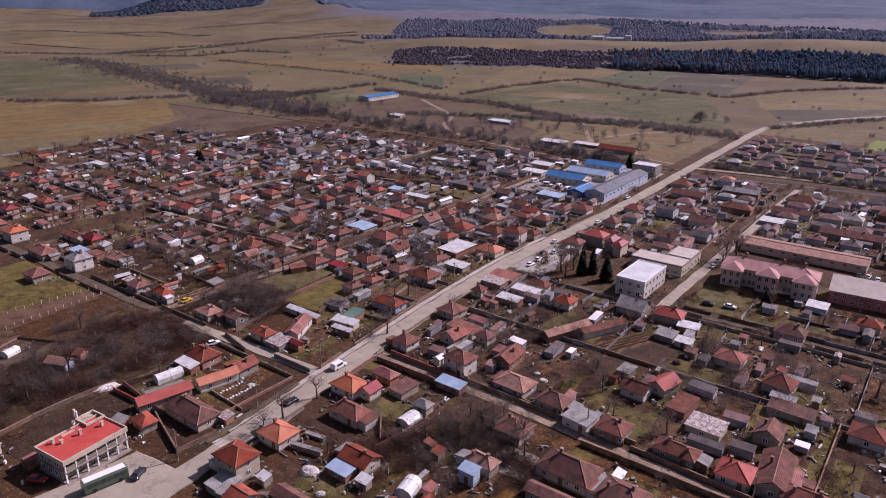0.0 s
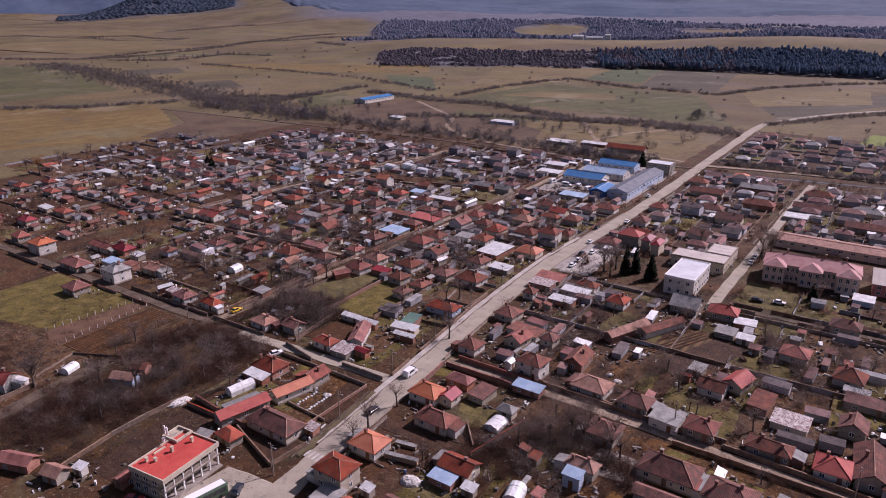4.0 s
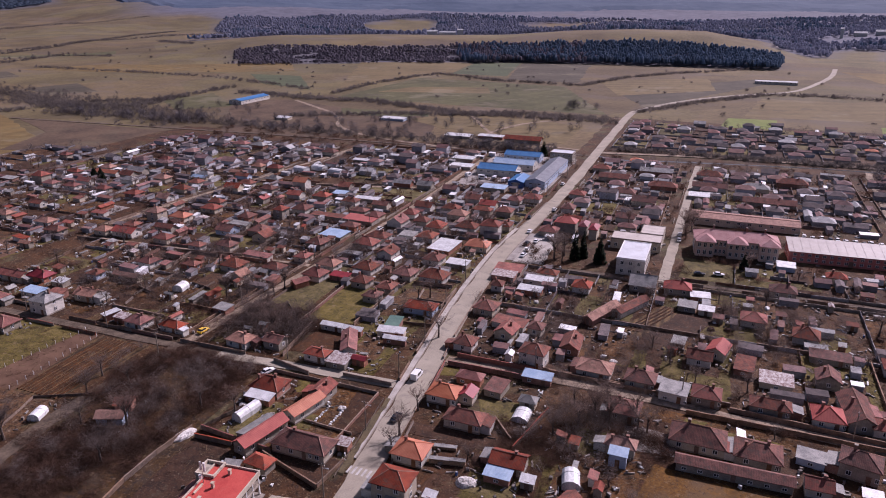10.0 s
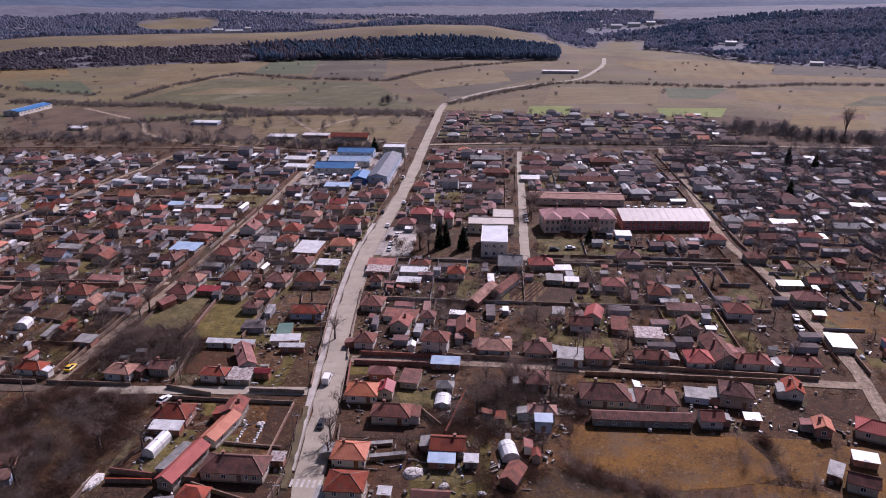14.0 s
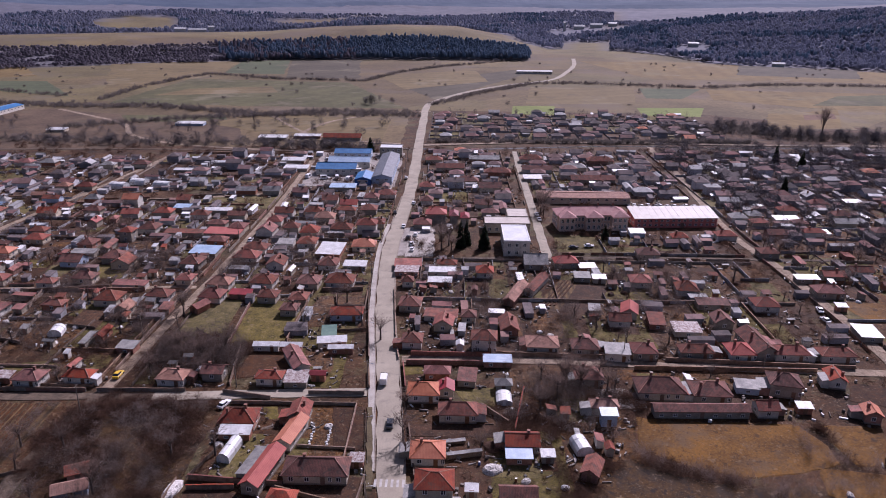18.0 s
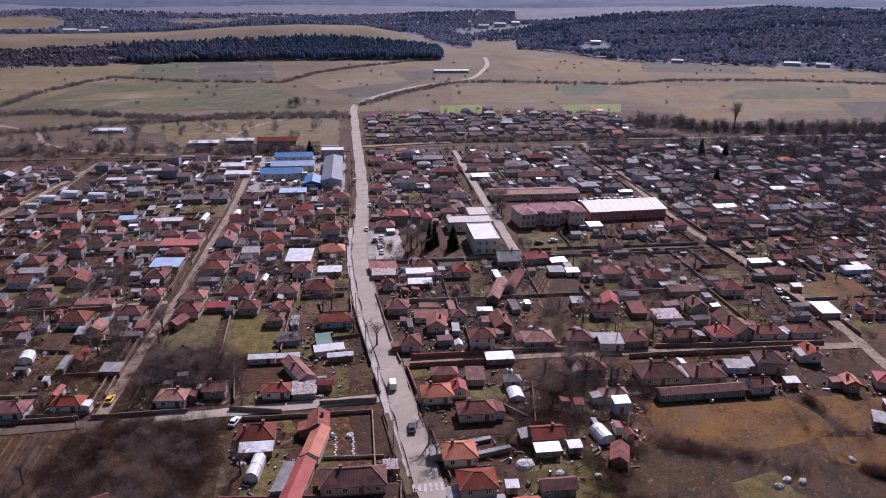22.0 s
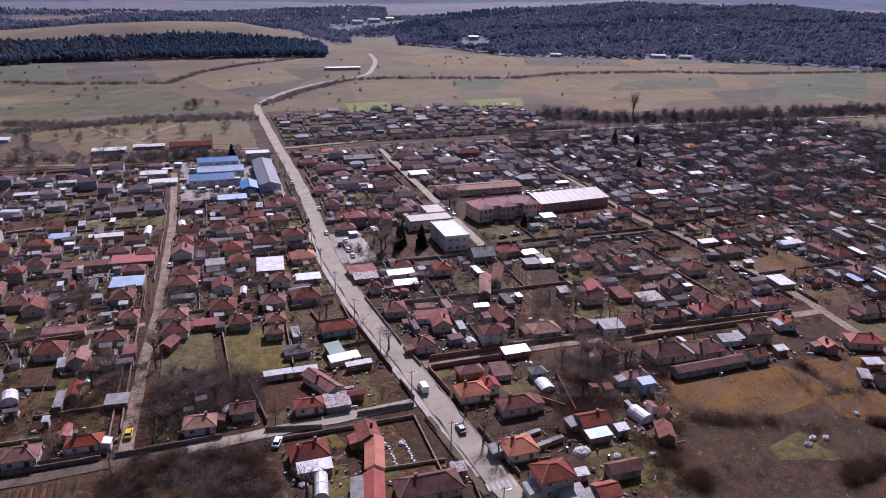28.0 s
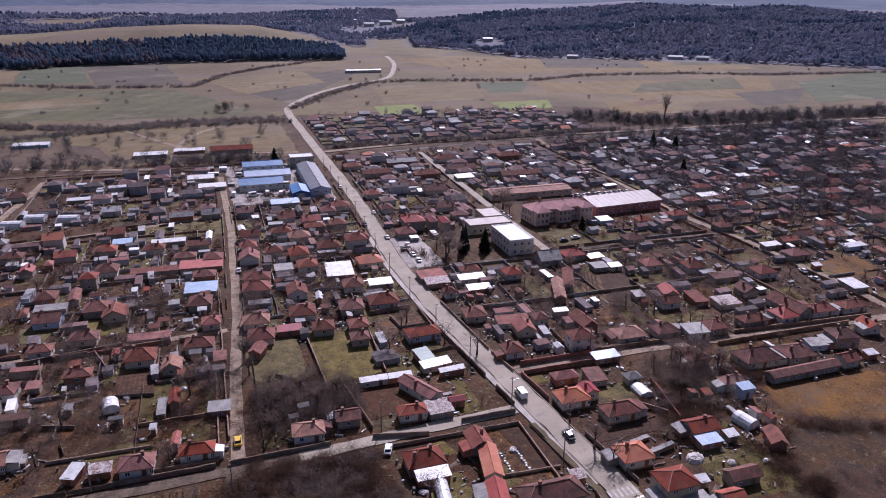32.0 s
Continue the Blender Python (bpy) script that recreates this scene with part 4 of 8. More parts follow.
def house(x, y, w, d, c="r", k="h", s=1, rot=0, wall=None, hh=None, z=0.0):
    """A village house or shed: roof size w by d, roof material c, k: h hipped, g gabled, s single slope; s storeys."""
    if k != "s" and min(w, d) > 4.6:
        w, d = w * 0.93, d * 0.9
    placed.append((x, y, w, d))
    near = y < 150
    shed = k == "s"
    small = min(w, d) < 4.6
    hw = hh or (2.0 if shed else (2.2 if small else 2.6) if s == 1 else 4.8)
    rise = min(w, d) * rng.uniform(0.25, 0.33)
    wi = rng.choices(range(5), (34, 26, 28, 9, 3))[0] if wall is None else wall
    if (shed or small) and wall is None:
        wi = rng.choices(range(5), (12, 10, 40, 34, 4))[0]
    kind = "shed" if shed or small else "house"
    name = ("lean_to" if shed else "shed") if kind == "shed" else "two_storey_house" if s == 2 else "cottage" if k == "g" else "village_house"
    lab = f"{'low' if shed or small else 'one-storey' if s == 1 else 'two-storey'} {WALL_WORDS[wi]} {'outbuilding' if shed or small else 'village house'} with {ROOF_WORDS[c]} roof"
    t = thing(name, lab, kind, pose(x, y, z, 0, 0, rot), "outbuildings of the village" if kind == "shed" else "houses of the village")
    o = 0.3 if shed else 0.45
    a, b = w / 2 - min(o, w * 0.12), d / 2 - min(o, d * 0.12)
    bm = bmesh.new()
    mats = [WALLS[wi], M["concrete"]]
    if k == "s":
        tilt = 0.45
        v = [bm.verts.new(p) for p in ((-a, -b, 0), (a, -b, 0), (a, b, 0), (-a, b, 0), (-a, -b, hw), (a, -b, hw), (a, b, hw + tilt), (-a, b, hw + tilt))]
        for f in ((3, 2, 1, 0), (4, 5, 6, 7), (0, 1, 5, 4), (1, 2, 6, 5), (2, 3, 7, 6), (3, 0, 4, 7)):
            bm.faces.new([v[i] for i in f])
        part("wall", bm, mats, t)
        q = tilt / (2 * b) * (d / 2 - b)
        rb = bmesh.new()
        v = [rb.verts.new(p) for p in ((-w / 2, -d / 2, hw - q + 0.01), (w / 2, -d / 2, hw - q + 0.01), (w / 2, d / 2, hw + tilt + q + 0.01), (-w / 2, d / 2, hw + tilt + q + 0.01),
                                       (-w / 2, -d / 2, hw - q + 0.11), (w / 2, -d / 2, hw - q + 0.11), (w / 2, d / 2, hw + tilt + q + 0.11), (-w / 2, d / 2, hw + tilt + q + 0.11))]
        for f in ((3, 2, 1, 0), (4, 5, 6, 7), (0, 1, 5, 4), (1, 2, 6, 5), (2, 3, 7, 6), (3, 0, 4, 7)):
            rb.faces.new([v[i] for i in f])
        part("roof", rb, ROOF[c], t)
    else:
        box(bm, -a, -b, 0, a, b, hw)
        if k == "g":
            e = rise * (b / (d / 2) if w >= d else a / (w / 2))
            pts = [(-a, -b), (a, -b), (a, b), (-a, b)]
            if w >= d:
                solid(bm, [[(xx, -b, hw - 0.02), (xx, b, hw - 0.02), (xx, 0, hw + e - 0.2)] for xx in (-a, a)])
            else:
                solid(bm, [[(-a, yy, hw - 0.02), (a, yy, hw - 0.02), (0, yy, hw + e - 0.2)] for yy in (-b, b)])
        if not small:
            box(bm, -a - 0.05, -b - 0.05, 0, a + 0.05, b + 0.05, 0.5, 1)
        bmesh.ops.recalc_face_normals(bm, faces=bm.faces)
        part("wall", bm, mats, t)
        rb, lines = (hip_roof if k == "h" else gable_roof)(w, d, hw + 0.12, rise)
        rf = part("roof", rb, ROOF[c], t)
        if y < 225 and not small:
            part("ridge_tiles", caps(lines), ROOF["p" if c in "rdp" else c], rf)
    if not (shed or small):
        sx = rng.choice((-1, 1))
        if rng.random() < 0.85 and y < 400:
            chimney(t, sx * w * 0.18, d * 0.06, hw + rise * 0.35, hw + rise + 0.75, near)
        if near and rng.random() < 0.2:
            chimney(t, -sx * w * 0.27, -d * 0.14, hw + rise * 0.2, hw + rise + 0.55, near)
    if near and not (shed or small) and rng.random() < 0.6:
        # a lean-to against one flank
        sg, aw, ad, ah = rng.choice((-1, 1)), rng.uniform(1.8, 3.0), d * rng.uniform(0.45, 0.8), rng.uniform(1.9, 2.3)
        u0, v0 = sg * (a + 0.004), rng.choice((-b, b - ad))
        u1 = u0 + sg * aw
        an = part("annex", boxes((min(u0, u1), v0 + 0.15, 0, max(u0, u1), v0 + ad - 0.15, ah)), WALLS[rng.choice((2, 3, 0))], t)
        rb = bmesh.new()
        e = 0.55
        pr = [(u0 - sg * 0.0, ah + e), (u1 + sg * 0.25, ah - 0.02), (u1 + sg * 0.25, ah - 0.12), (u0, ah + e - 0.12)]
        solid(rb, [[(px, yy, pz + 0.13) for px, pz in pr] for yy in (v0 - 0.05, v0 + ad + 0.05)])
        bmesh.ops.recalc_face_normals(rb, faces=rb.faces)
        part("annex_roof", rb, ROOF[rng.choice("dkkrw")], an)
    # windows and a door on the walls that look to the street side and the two flanks
    if y < 245:
        for fl in range(s):
            zz = (0.6 if small or shed else 1.0) + fl * 2.35
            hgt = 0.8 if small or shed else 1.2
            n = max(1, int(2 * a / (3.4 if near else 4.2)))
            for i in range(n):
                xx = -a + (i + 0.5) * 2 * a / n
                if fl == 0 and i == n // 2 and (n > 1 or small) and y < 215:
                    dm = shared("door", lambda: mesh_of("door", boxes((-0.45, -0.06, 0, 0.45, 0.04, 2.05), (-0.52, -0.03, 0, -0.455, 0.05, 2.1), (0.455, -0.03, 0, 0.52, 0.05, 2.1), (-0.52, -0.03, 2.055, 0.52, 0.05, 2.12)), M["doorpaint"]))
                    part("door", dm, None, t, at=pose(xx, -b - (0.0 if small else 0.05), 0.05))
                    if n > 1 and not small:
                        add_window(t, pose(xx + min(1.6, a / n), -b, zz), near, 0.8, hgt)
                else:
                    add_window(t, pose(xx, -b, zz), near, 1.1, hgt)
            if not shed and 2 * b > 4 and not (small and y > 150) and y < 245:
                for sgn in (-1, 1):
                    m2 = max(1, int(2 * b / 4.2))
                    for i in range(m2):
                        add_window(t, pose(sgn * a, -b + (i + 0.5) * 2 * b / m2, zz, 0, 0, 90 * sgn), near, 1.1, hgt)
    return t


# mild haze put into these colours: walls cooled, tiles greyed
FAR_COLOURS = (("far_render_pale", (0.33, 0.33, 0.345), (0.54, 0.53, 0.55), 0.9, 0.2), ("far_render_grey", (0.176, 0.172, 0.1806), (0.304, 0.296, 0.3108), 0.9, 0.2),
               ("far_tile_red", (0.095, 0.05, 0.046), (0.21, 0.1, 0.088), 0.85, 0.3), ("far_tile_brown", (0.06, 0.05, 0.05), (0.15, 0.115, 0.11), 0.9, 0.25),
               ("far_tile_faded", (0.1459, 0.07942, 0.068), (0.2519, 0.1516, 0.128), 0.9, 0.15), ("far_sheet_grey", (0.17, 0.17, 0.17), (0.34, 0.33, 0.32), 0.7, 0.2),
               ("far_sheet_white", (0.60, 0.60, 0.58), (0.82, 0.82, 0.80), 0.4, 0.1), ("far_tile_orange", (0.36, 0.105, 0.05), (0.47, 0.17, 0.085), 0.8, 0.15))
FAR_MATS = [mat(n, a, b, 3, 2, r, 0, v, True) for n, a, b, r, v in FAR_COLOURS]
REST_MATS = [mat(n + "_row", a, b, 3, 2, r, 0, v, True, island=True) for n, a, b, r, v in FAR_COLOURS]
rest = {"v": [], "f": [], "m": []}


def into_rest(bm, m, mi):
    """Adds a mesh to the joined far houses."""
    k = len(rest["v"])
    bm.verts.index_update()
    rest["v"].extend(tuple(m @ v.co) for v in bm.verts)
    rest["f"].extend(tuple(k + v.index for v in f.verts) for f in bm.faces)
    rest["m"].extend([mi] * len(bm.faces))
    bm.free()


def build_rest():
    me = bpy.data.meshes.new("far_houses")
    me.from_pydata(rest["v"], [], rest["f"])
    for m in REST_MATS:
        me.materials.append(m)
    me.polygons.foreach_set("material_index", rest["m"])
    tagged(new("far_houses", me), "crowded low village houses and sheds with tile roofs", "houses", kind="stuff")


FAR_ROOFS = {2: "weathered red tile", 3: "old brown tile", 4: "faded tile", 5: "grey sheet", 6: "white sheet metal", 7: "new orange tile"}


def far_home(x, y, w, d, roof, hip, hw, rot):
    """A house or shed far off: walls, with a roof and a chimney on them."""
    placed.append((x, y, w, d))
    small = min(w, d) < 4.6
    a, b, pale = w / 2 - 0.35, d / 2 - 0.35, rng.random() < 0.5
    bm = bmesh.new()
    box(bm, -a, -b, 0, a, b, hw)
    rise = min(w, d) * rng.uniform(0.2, 0.27)
    if not hip:
        u = 0.8
        if w >= d:
            solid(bm, [[(xx, -b, hw - 0.02), (xx, b, hw - 0.02), (xx, 0, hw + rise * u)] for xx in (-a, a)])
        else:
            solid(bm, [[(-a, yy, hw - 0.02), (a, yy, hw - 0.02), (0, yy, hw + rise * u)] for yy in (-b, b)])
        bmesh.ops.recalc_face_normals(bm, faces=bm.faces)
    rb, _ = (hip_roof if hip else gable_roof)(w, d, hw + 0.1, rise)
    if y > 352 or x > 105 or x < -385 or small and (y > 320 or x > 60):
        into_rest(bm, pose(x, y, 0, 0, 0, rot), 0 if pale else 1)
        into_rest(rb, pose(x, y, 0, 0, 0, rot), roof)
        return
    t = part("shed" if small else "village_house", bm, FAR_MATS[0 if pale else 1], None, at=pose(x, y, 0, 0, 0, rot))
    tagged(t, f"{'low' if hw < 4 else 'two-storey'} {'pale' if pale else 'grey'} rendered {'shed' if small else 'house'} with {FAR_ROOFS[roof]} roof among far gardens", "shed" if small else "house", "outbuildings of the village" if small else "houses of the village")
    part("roof", rb, FAR_MATS[roof], t)
    if not small and y < 345 and rng.random() < 0.7:
        chimney(t, w * rng.uniform(-0.2, 0.2), 0, hw + rise * 0.4, hw + rise + 0.6, False)


# ---- garden walls and fences ----
FENCE = [("garden_wall", "plastered garden wall with a worn coping", "wall", 1.5, 0.22), ("concrete", "grey concrete block fence wall", "wall", 1.4, 0.16), ("wood", "weathered grey board fence along a garden", "fence", 1.3, 0.06), ("brickred", "low red brick garden wall", "wall", 1.2, 0.22), ("rust", "rusty sheet metal fence", "fence", 1.5, 0.05)]


def fence(x0, y0, x1, y1, style=None, high=None, tile=False):
    if style is None and rng.random() < (0.5 if min(y0, y1) < 220 else 0.42):
        return
    st = FENCE[rng.choices(range(5), (34, 24, 22, 8, 12))[0] if style is None else style]
    L = math.hypot(x1 - x0, y1 - y0)
    if L < 1.5:
        return
    h, th = ((high or st[3] * rng.uniform(0.65, 1.0)) * 0.85), st[4]
    t = thing("garden_fence" if st[2] == "fence" else "garden_wall", st[1], st[2], pose(x0, y0, 0, 0, 0, math.degrees(math.atan2(y1 - y0, x1 - x0))), "garden boundaries")
    n = max(1, int(L / 3.2))
    bm, pm = bmesh.new(), bmesh.new()
    for i in range(n):
        a, b = L * i / n, L * (i + 1) / n
        hh = h * rng.uniform(0.94, 1.05)
        j = rng.uniform(-0.04, 0.04)
        if st[2] == "wall":
            box(bm, a, -th / 2 + j * 0.3, 0, b, th / 2 + j * 0.3, hh)
            box(pm, a, -th / 2 - 0.06, hh + 0.004, b, th / 2 + 0.06, hh + 0.10)
        else:
            box(bm, a + 0.06, -th / 2 + j, 0.08, b - 0.06, th / 2 + j, hh)
            box(pm, a - 0.06, -0.06, 0, a + 0.06, 0.06, hh + 0.12)
    tagged(part("wall_body" if st[2] == "wall" else "fence_panel", bm, M[st[0]], t), kind="stuff")
    if min(y0, y1) > 200:
        pm.free()
        return
    tagged(part("coping" if st[2] == "wall" else "post_row", pm, ROOF["r"] if tile else M["garden_wall"] if st[2] == "wall" else M["wood"], t), kind="stuff")


# ---- trees ----
def blades(verts, tris, base, tip, width, r):
    d = tip - base
    s = d.cross(Vector((r.uniform(-1, 1), r.uniform(-1, 1), r.uniform(-1, 1)))).normalized() * width / 2
    i = len(verts)
    verts += [tuple(base + s), tuple(base - s), tuple(tip)]
    tris.append((i, i + 1, i + 2))


def bare_tree(seed, h, spread, limbs=7, sec=9, twigs=8, upright=0.6, tw=0.045):
    """A leafless tree: a tapered trunk with limbs, and a crown of branches and twigs."""
    r = random.Random(seed)
    bm = bmesh.new()
    bend = Vector((r.uniform(-0.3, 0.3), r.uniform(-0.3, 0.3), 0))
    tr = 0.022 * h + 0.06
    top = h * 0.62
    line = [Vector((0, 0, 0)), Vector((0, 0, h * 0.2)) + bend * 0.4, Vector((0, 0, h * 0.42)) + bend, Vector((0, 0, top)) + bend * 0.6]
    solid(bm, [ring(p.x, p.y, p.z, rr, 7) for p, rr in zip(line, (tr * 1.35, tr, tr * 0.7, tr * 0.3))])
    verts, tris = [], []
    for i in range(limbs):
        z0 = h * r.uniform(0.22, 0.55)
        a = 2 * math.pi * (i + r.uniform(-0.3, 0.3)) / limbs * 1.0
        f = z0 / top
        base = bend * min(1, f * 1.2) + Vector((0, 0, z0))
        out = spread * r.uniform(0.6, 1.0)
        tip = base + Vector((math.cos(a) * out, math.sin(a) * out, (h - z0) * r.uniform(0.45, 0.95) * (0.6 + upright * 0.4)))
        mid = (base + tip) / 2 + Vector((r.uniform(-0.3, 0.3), r.uniform(-0.3, 0.3), 0.12 * h * 0.5))
        lr = tr * 0.42
        solid(bm, [[(p.x + q[0], p.y + q[1], p.z + q[2]) for q in ring(0, 0, 0, rr, 5)] for p, rr in ((base, lr), (mid, lr * 0.6), (tip, lr * 0.15))])
        for j in range(sec):
            t = r.uniform(0.25, 1)
            p = (base.lerp(mid, t * 2) if t < 0.5 else mid.lerp(tip, t * 2 - 1))
            d = Vector((r.gauss(0, 0.8), r.gauss(0, 0.8), r.uniform(0.0, 1.2) * upright + 0.15)).normalized()
            q = p + d * r.uniform(0.12, 0.24) * h
            blades(verts, tris, p, q, tw * 1.7, r)
            for _ in range(twigs):
                u = p.lerp(q, r.uniform(0.2, 1))
                e = (d + Vector((r.gauss(0, 0.6), r.gauss(0, 0.6), r.gauss(0.15, 0.5)))).normalized()
                blades(verts, tris, u, u + e * r.uniform(0.06, 0.15) * h, tw, r)
    bmesh.ops.recalc_face_normals(bm, faces=bm.faces)
    return mesh_of("trunk", bm, M["bark"]), from_arrays("crown", verts, tris, M["twig"])


TREES = [bare_tree(1, 7.5, 3.0), bare_tree(2, 5.5, 2.6, 8), bare_tree(3, 9.5, 3.6, 9, 9, 9), bare_tree(4, 4.2, 2.2, 7, 8, 7), bare_tree(5, 6.5, 2.2, 8, 8, 8, 1.0), bare_tree(6, 11.5, 4.6, 13, 11, 10, 0.8, 0.055), bare_tree(8, 14, 2.6, 13, 11, 9, 1.3, 0.06)]
TREE_WORDS = ["leafless fruit tree in a garden", "low leafless fruit tree", "tall leafless garden tree", "small pruned bare fruit tree", "slim leafless young garden tree", "large bare street tree with a wide crown", "tall bare poplar in a tree line"]
more_trees = []
tree_count = [0]


def tree(i, x, y, rot=None, sc=1.0):
    if y > 215 and i < 5 or tree_count[0] > 330:
        more_trees.append((i, x, y, rng.uniform(0, 360), sc))
        return
    tree_count[0] += 1
    t = thing("bare_tree" if i < 6 else "poplar", TREE_WORDS[i], "tree", pose(x, y, 0, 0, 0, rng.uniform(0, 360) if rot is None else rot) @ Matrix.Scale(sc, 4), "bare trees")
    part("trunk", TREES[i][0], None, t)
    part("crown", TREES[i][1], None, t)


def join_trees(name, label, rows):
    """The trees too far off to tell apart, as one mesh."""
    V, T, k = [], [], 0
    for m, i, x, y, rot, sc in ((m, *row) for row in rows for m in (0, 1)):
        me = TREES[i][m]
        me.calc_loop_triangles()
        co = np.empty(len(me.vertices) * 3); me.vertices.foreach_get("co", co)
        tr = np.empty(len(me.loop_triangles) * 3, dtype=np.int32); me.loop_triangles.foreach_get("vertices", tr)
        c, sn = math.cos(radians(rot)) * sc, math.sin(radians(rot)) * sc
        co = co.reshape(-1, 3) @ np.array([[c, sn, 0], [-sn, c, 0], [0, 0, sc]]) + np.array([x, y, 0])
        V.append(co); T.append(tr + k); k += len(co)
    V, T = np.concatenate(V), np.concatenate(T)
    tagged(new(name, raw_mesh(name, V, T, M["twig"])), label, "trees", kind="stuff")


def raw_mesh(name, V, T, material):
    me = bpy.data.meshes.new(name)
    me.vertices.add(len(V)); me.vertices.foreach_set("co", np.ascontiguousarray(V, dtype=np.float32).ravel())
    me.loops.add(len(T)); me.loops.foreach_set("vertex_index", T.ravel().astype(np.int32))
    me.polygons.add(len(T) // 3); me.polygons.foreach_set("loop_start", np.arange(0, len(T), 3, dtype=np.int32))
    me.update(calc_edges=True)
    me.materials.append(material)
    return me


def conifer_mesh(seed, h, rad):
    r = random.Random(seed)
    verts, tris = [], []
    for k in range(34):
        z = h * (0.08 + 0.9 * k / 34)
        rr = rad * (1 - k / 35) ** 0.8
        for j in range(11):
            a = r.uniform(0, 6.283)
            base = Vector((0, 0, z))
            tip = Vector((math.cos(a) * rr * r.uniform(0.6, 1.1), math.sin(a) * rr * r.uniform(0.6, 1.1), z - rr * r.uniform(0.1, 0.45)))
            blades(verts, tris, tip, base, 0.55 * rr * 0.8 + 0.2, r)
    return from_arrays("crown", verts, tris, M["conifer"])


def conifer(x, y, h=11, rad=2.6, seed=1):
    t = thing("conifer", "dark green conifer with dense needles", "tree", pose(x, y, 0), "conifers")
    bm = bmesh.new()
    solid(bm, [ring(0, 0, 0, 0.28, 7), ring(0, 0, h * 0.6, 0.12, 7), ring(0, 0, h * 0.98, 0.03, 7)])
    part("trunk", bm, M["bark"], t)
    part("crown", shared(("con", h, rad, seed), lambda: conifer_mesh(seed, h, rad)), None, t)


def scatter_brush(name, pts, material, label, category, hi=(1.6, 3.2), n=26, width=0.14, spread=1.3, ground=None, crown=0.0):
    """Many leafless bushes joined into one tangle."""
    nr = np.random.RandomState(len(pts) + 3)
    P = np.array([(x, y, ground(x, y) if ground else 0.0) for x, y in pts])
    N = len(P)
    H = nr.uniform(hi[0], hi[1], (N, 1))
    base = np.repeat(P[:, None, :], n, 1) + np.concatenate([nr.normal(0, spread * 0.4, (N, n, 2)), nr.uniform(0, 0.45, (N, n, 1)) * H[:, None, :]], 2)
    d = np.concatenate([nr.normal(0, spread * 0.55, (N, n, 2)), nr.uniform(0.15, 0.6, (N, n, 1)) * H[:, None, :]], 2)
    if crown:
        # the tops of the crowns lie flatter than the stems below them
        top = np.arange(n) < n * crown
        base[:, top, 2] = P[:, None, 2] + H * nr.uniform(0.45, 0.95, (N, top.sum()))
        d[:, top, 2] *= 0.45
    side = np.cross(d, nr.normal(0, 1, (N, n, 3)) * (1, 1, 2.2 if crown else 1))
    side *= width * nr.uniform(0.6, 1.4, (N, n, 1)) / (np.linalg.norm(side, axis=2, keepdims=True) + 1e-6) / 2
    V = np.stack([base + side, base - side, base + d], 2).reshape(-1, 3)
    T = np.arange(len(V)).reshape(-1, 3)
    me = raw_mesh(name, V, T.ravel(), material)
    return tagged(new(name, me), label, category, kind="stuff")


def crown_wood(name, pts, material, label, radius, tall, seed):
    """A wood seen from far off: close-set uneven crowns, joined."""
    nr = np.random.RandomState(seed)
    N, k = len(pts), 5
    P = np.array([(x, y, height(x, y)) for x, y in pts])
    R = nr.uniform(*radius, (N, 1)); H = nr.uniform(*tall, (N, 1))
    a = np.linspace(0, 2 * np.pi, k, endpoint=False)[None] + nr.uniform(0, 6, (N, 1))
    rings = []
    for f, z in ((1.05, 0.42), (0.74, 0.84)):
        rr = R * f * nr.uniform(0.7, 1.25, (N, k))
        rings.append(np.stack([P[:, 0:1] + rr * np.cos(a), P[:, 1:2] + rr * np.sin(a), P[:, 2:3] + H * z * nr.uniform(0.88, 1.1, (N, k))], 2))
    top = np.stack([P[:, 0] + nr.normal(0, 0.8, N), P[:, 1] + nr.normal(0, 0.8, N), P[:, 2] + H[:, 0]], 1)[:, None]
    V = np.concatenate(rings + [top], 1)
    n = V.shape[1]
    T = []
    for i in range(k):
        p, q = i, (i + 1) % k
        T += [(p, q, q + k), (p, q + k, p + k), (p + k, q + k, 2 * k)]
    T = (np.array(T)[None] + (np.arange(N) * n)[:, None, None]).reshape(-1)
    me = raw_mesh(name, V.reshape(-1, 3), T, material)
    me.polygons.foreach_set("use_smooth", [True] * len(me.polygons))
    return tagged(new(name, me), label, "forest", kind="stuff")


# ---- large buildings ----
def rows_of_windows(t, x0, x1, y, z, n, near=False, w=1.3, h=1.5, rz=0, vertical=False):
    for i in range(n):
        u = x0 + (i + 0.5) * (x1 - x0) / n
        add_window(t, pose(u, y, z, 0, 0, rz) if not vertical else pose(y, u, z, 0, 0, rz), near, w, h)


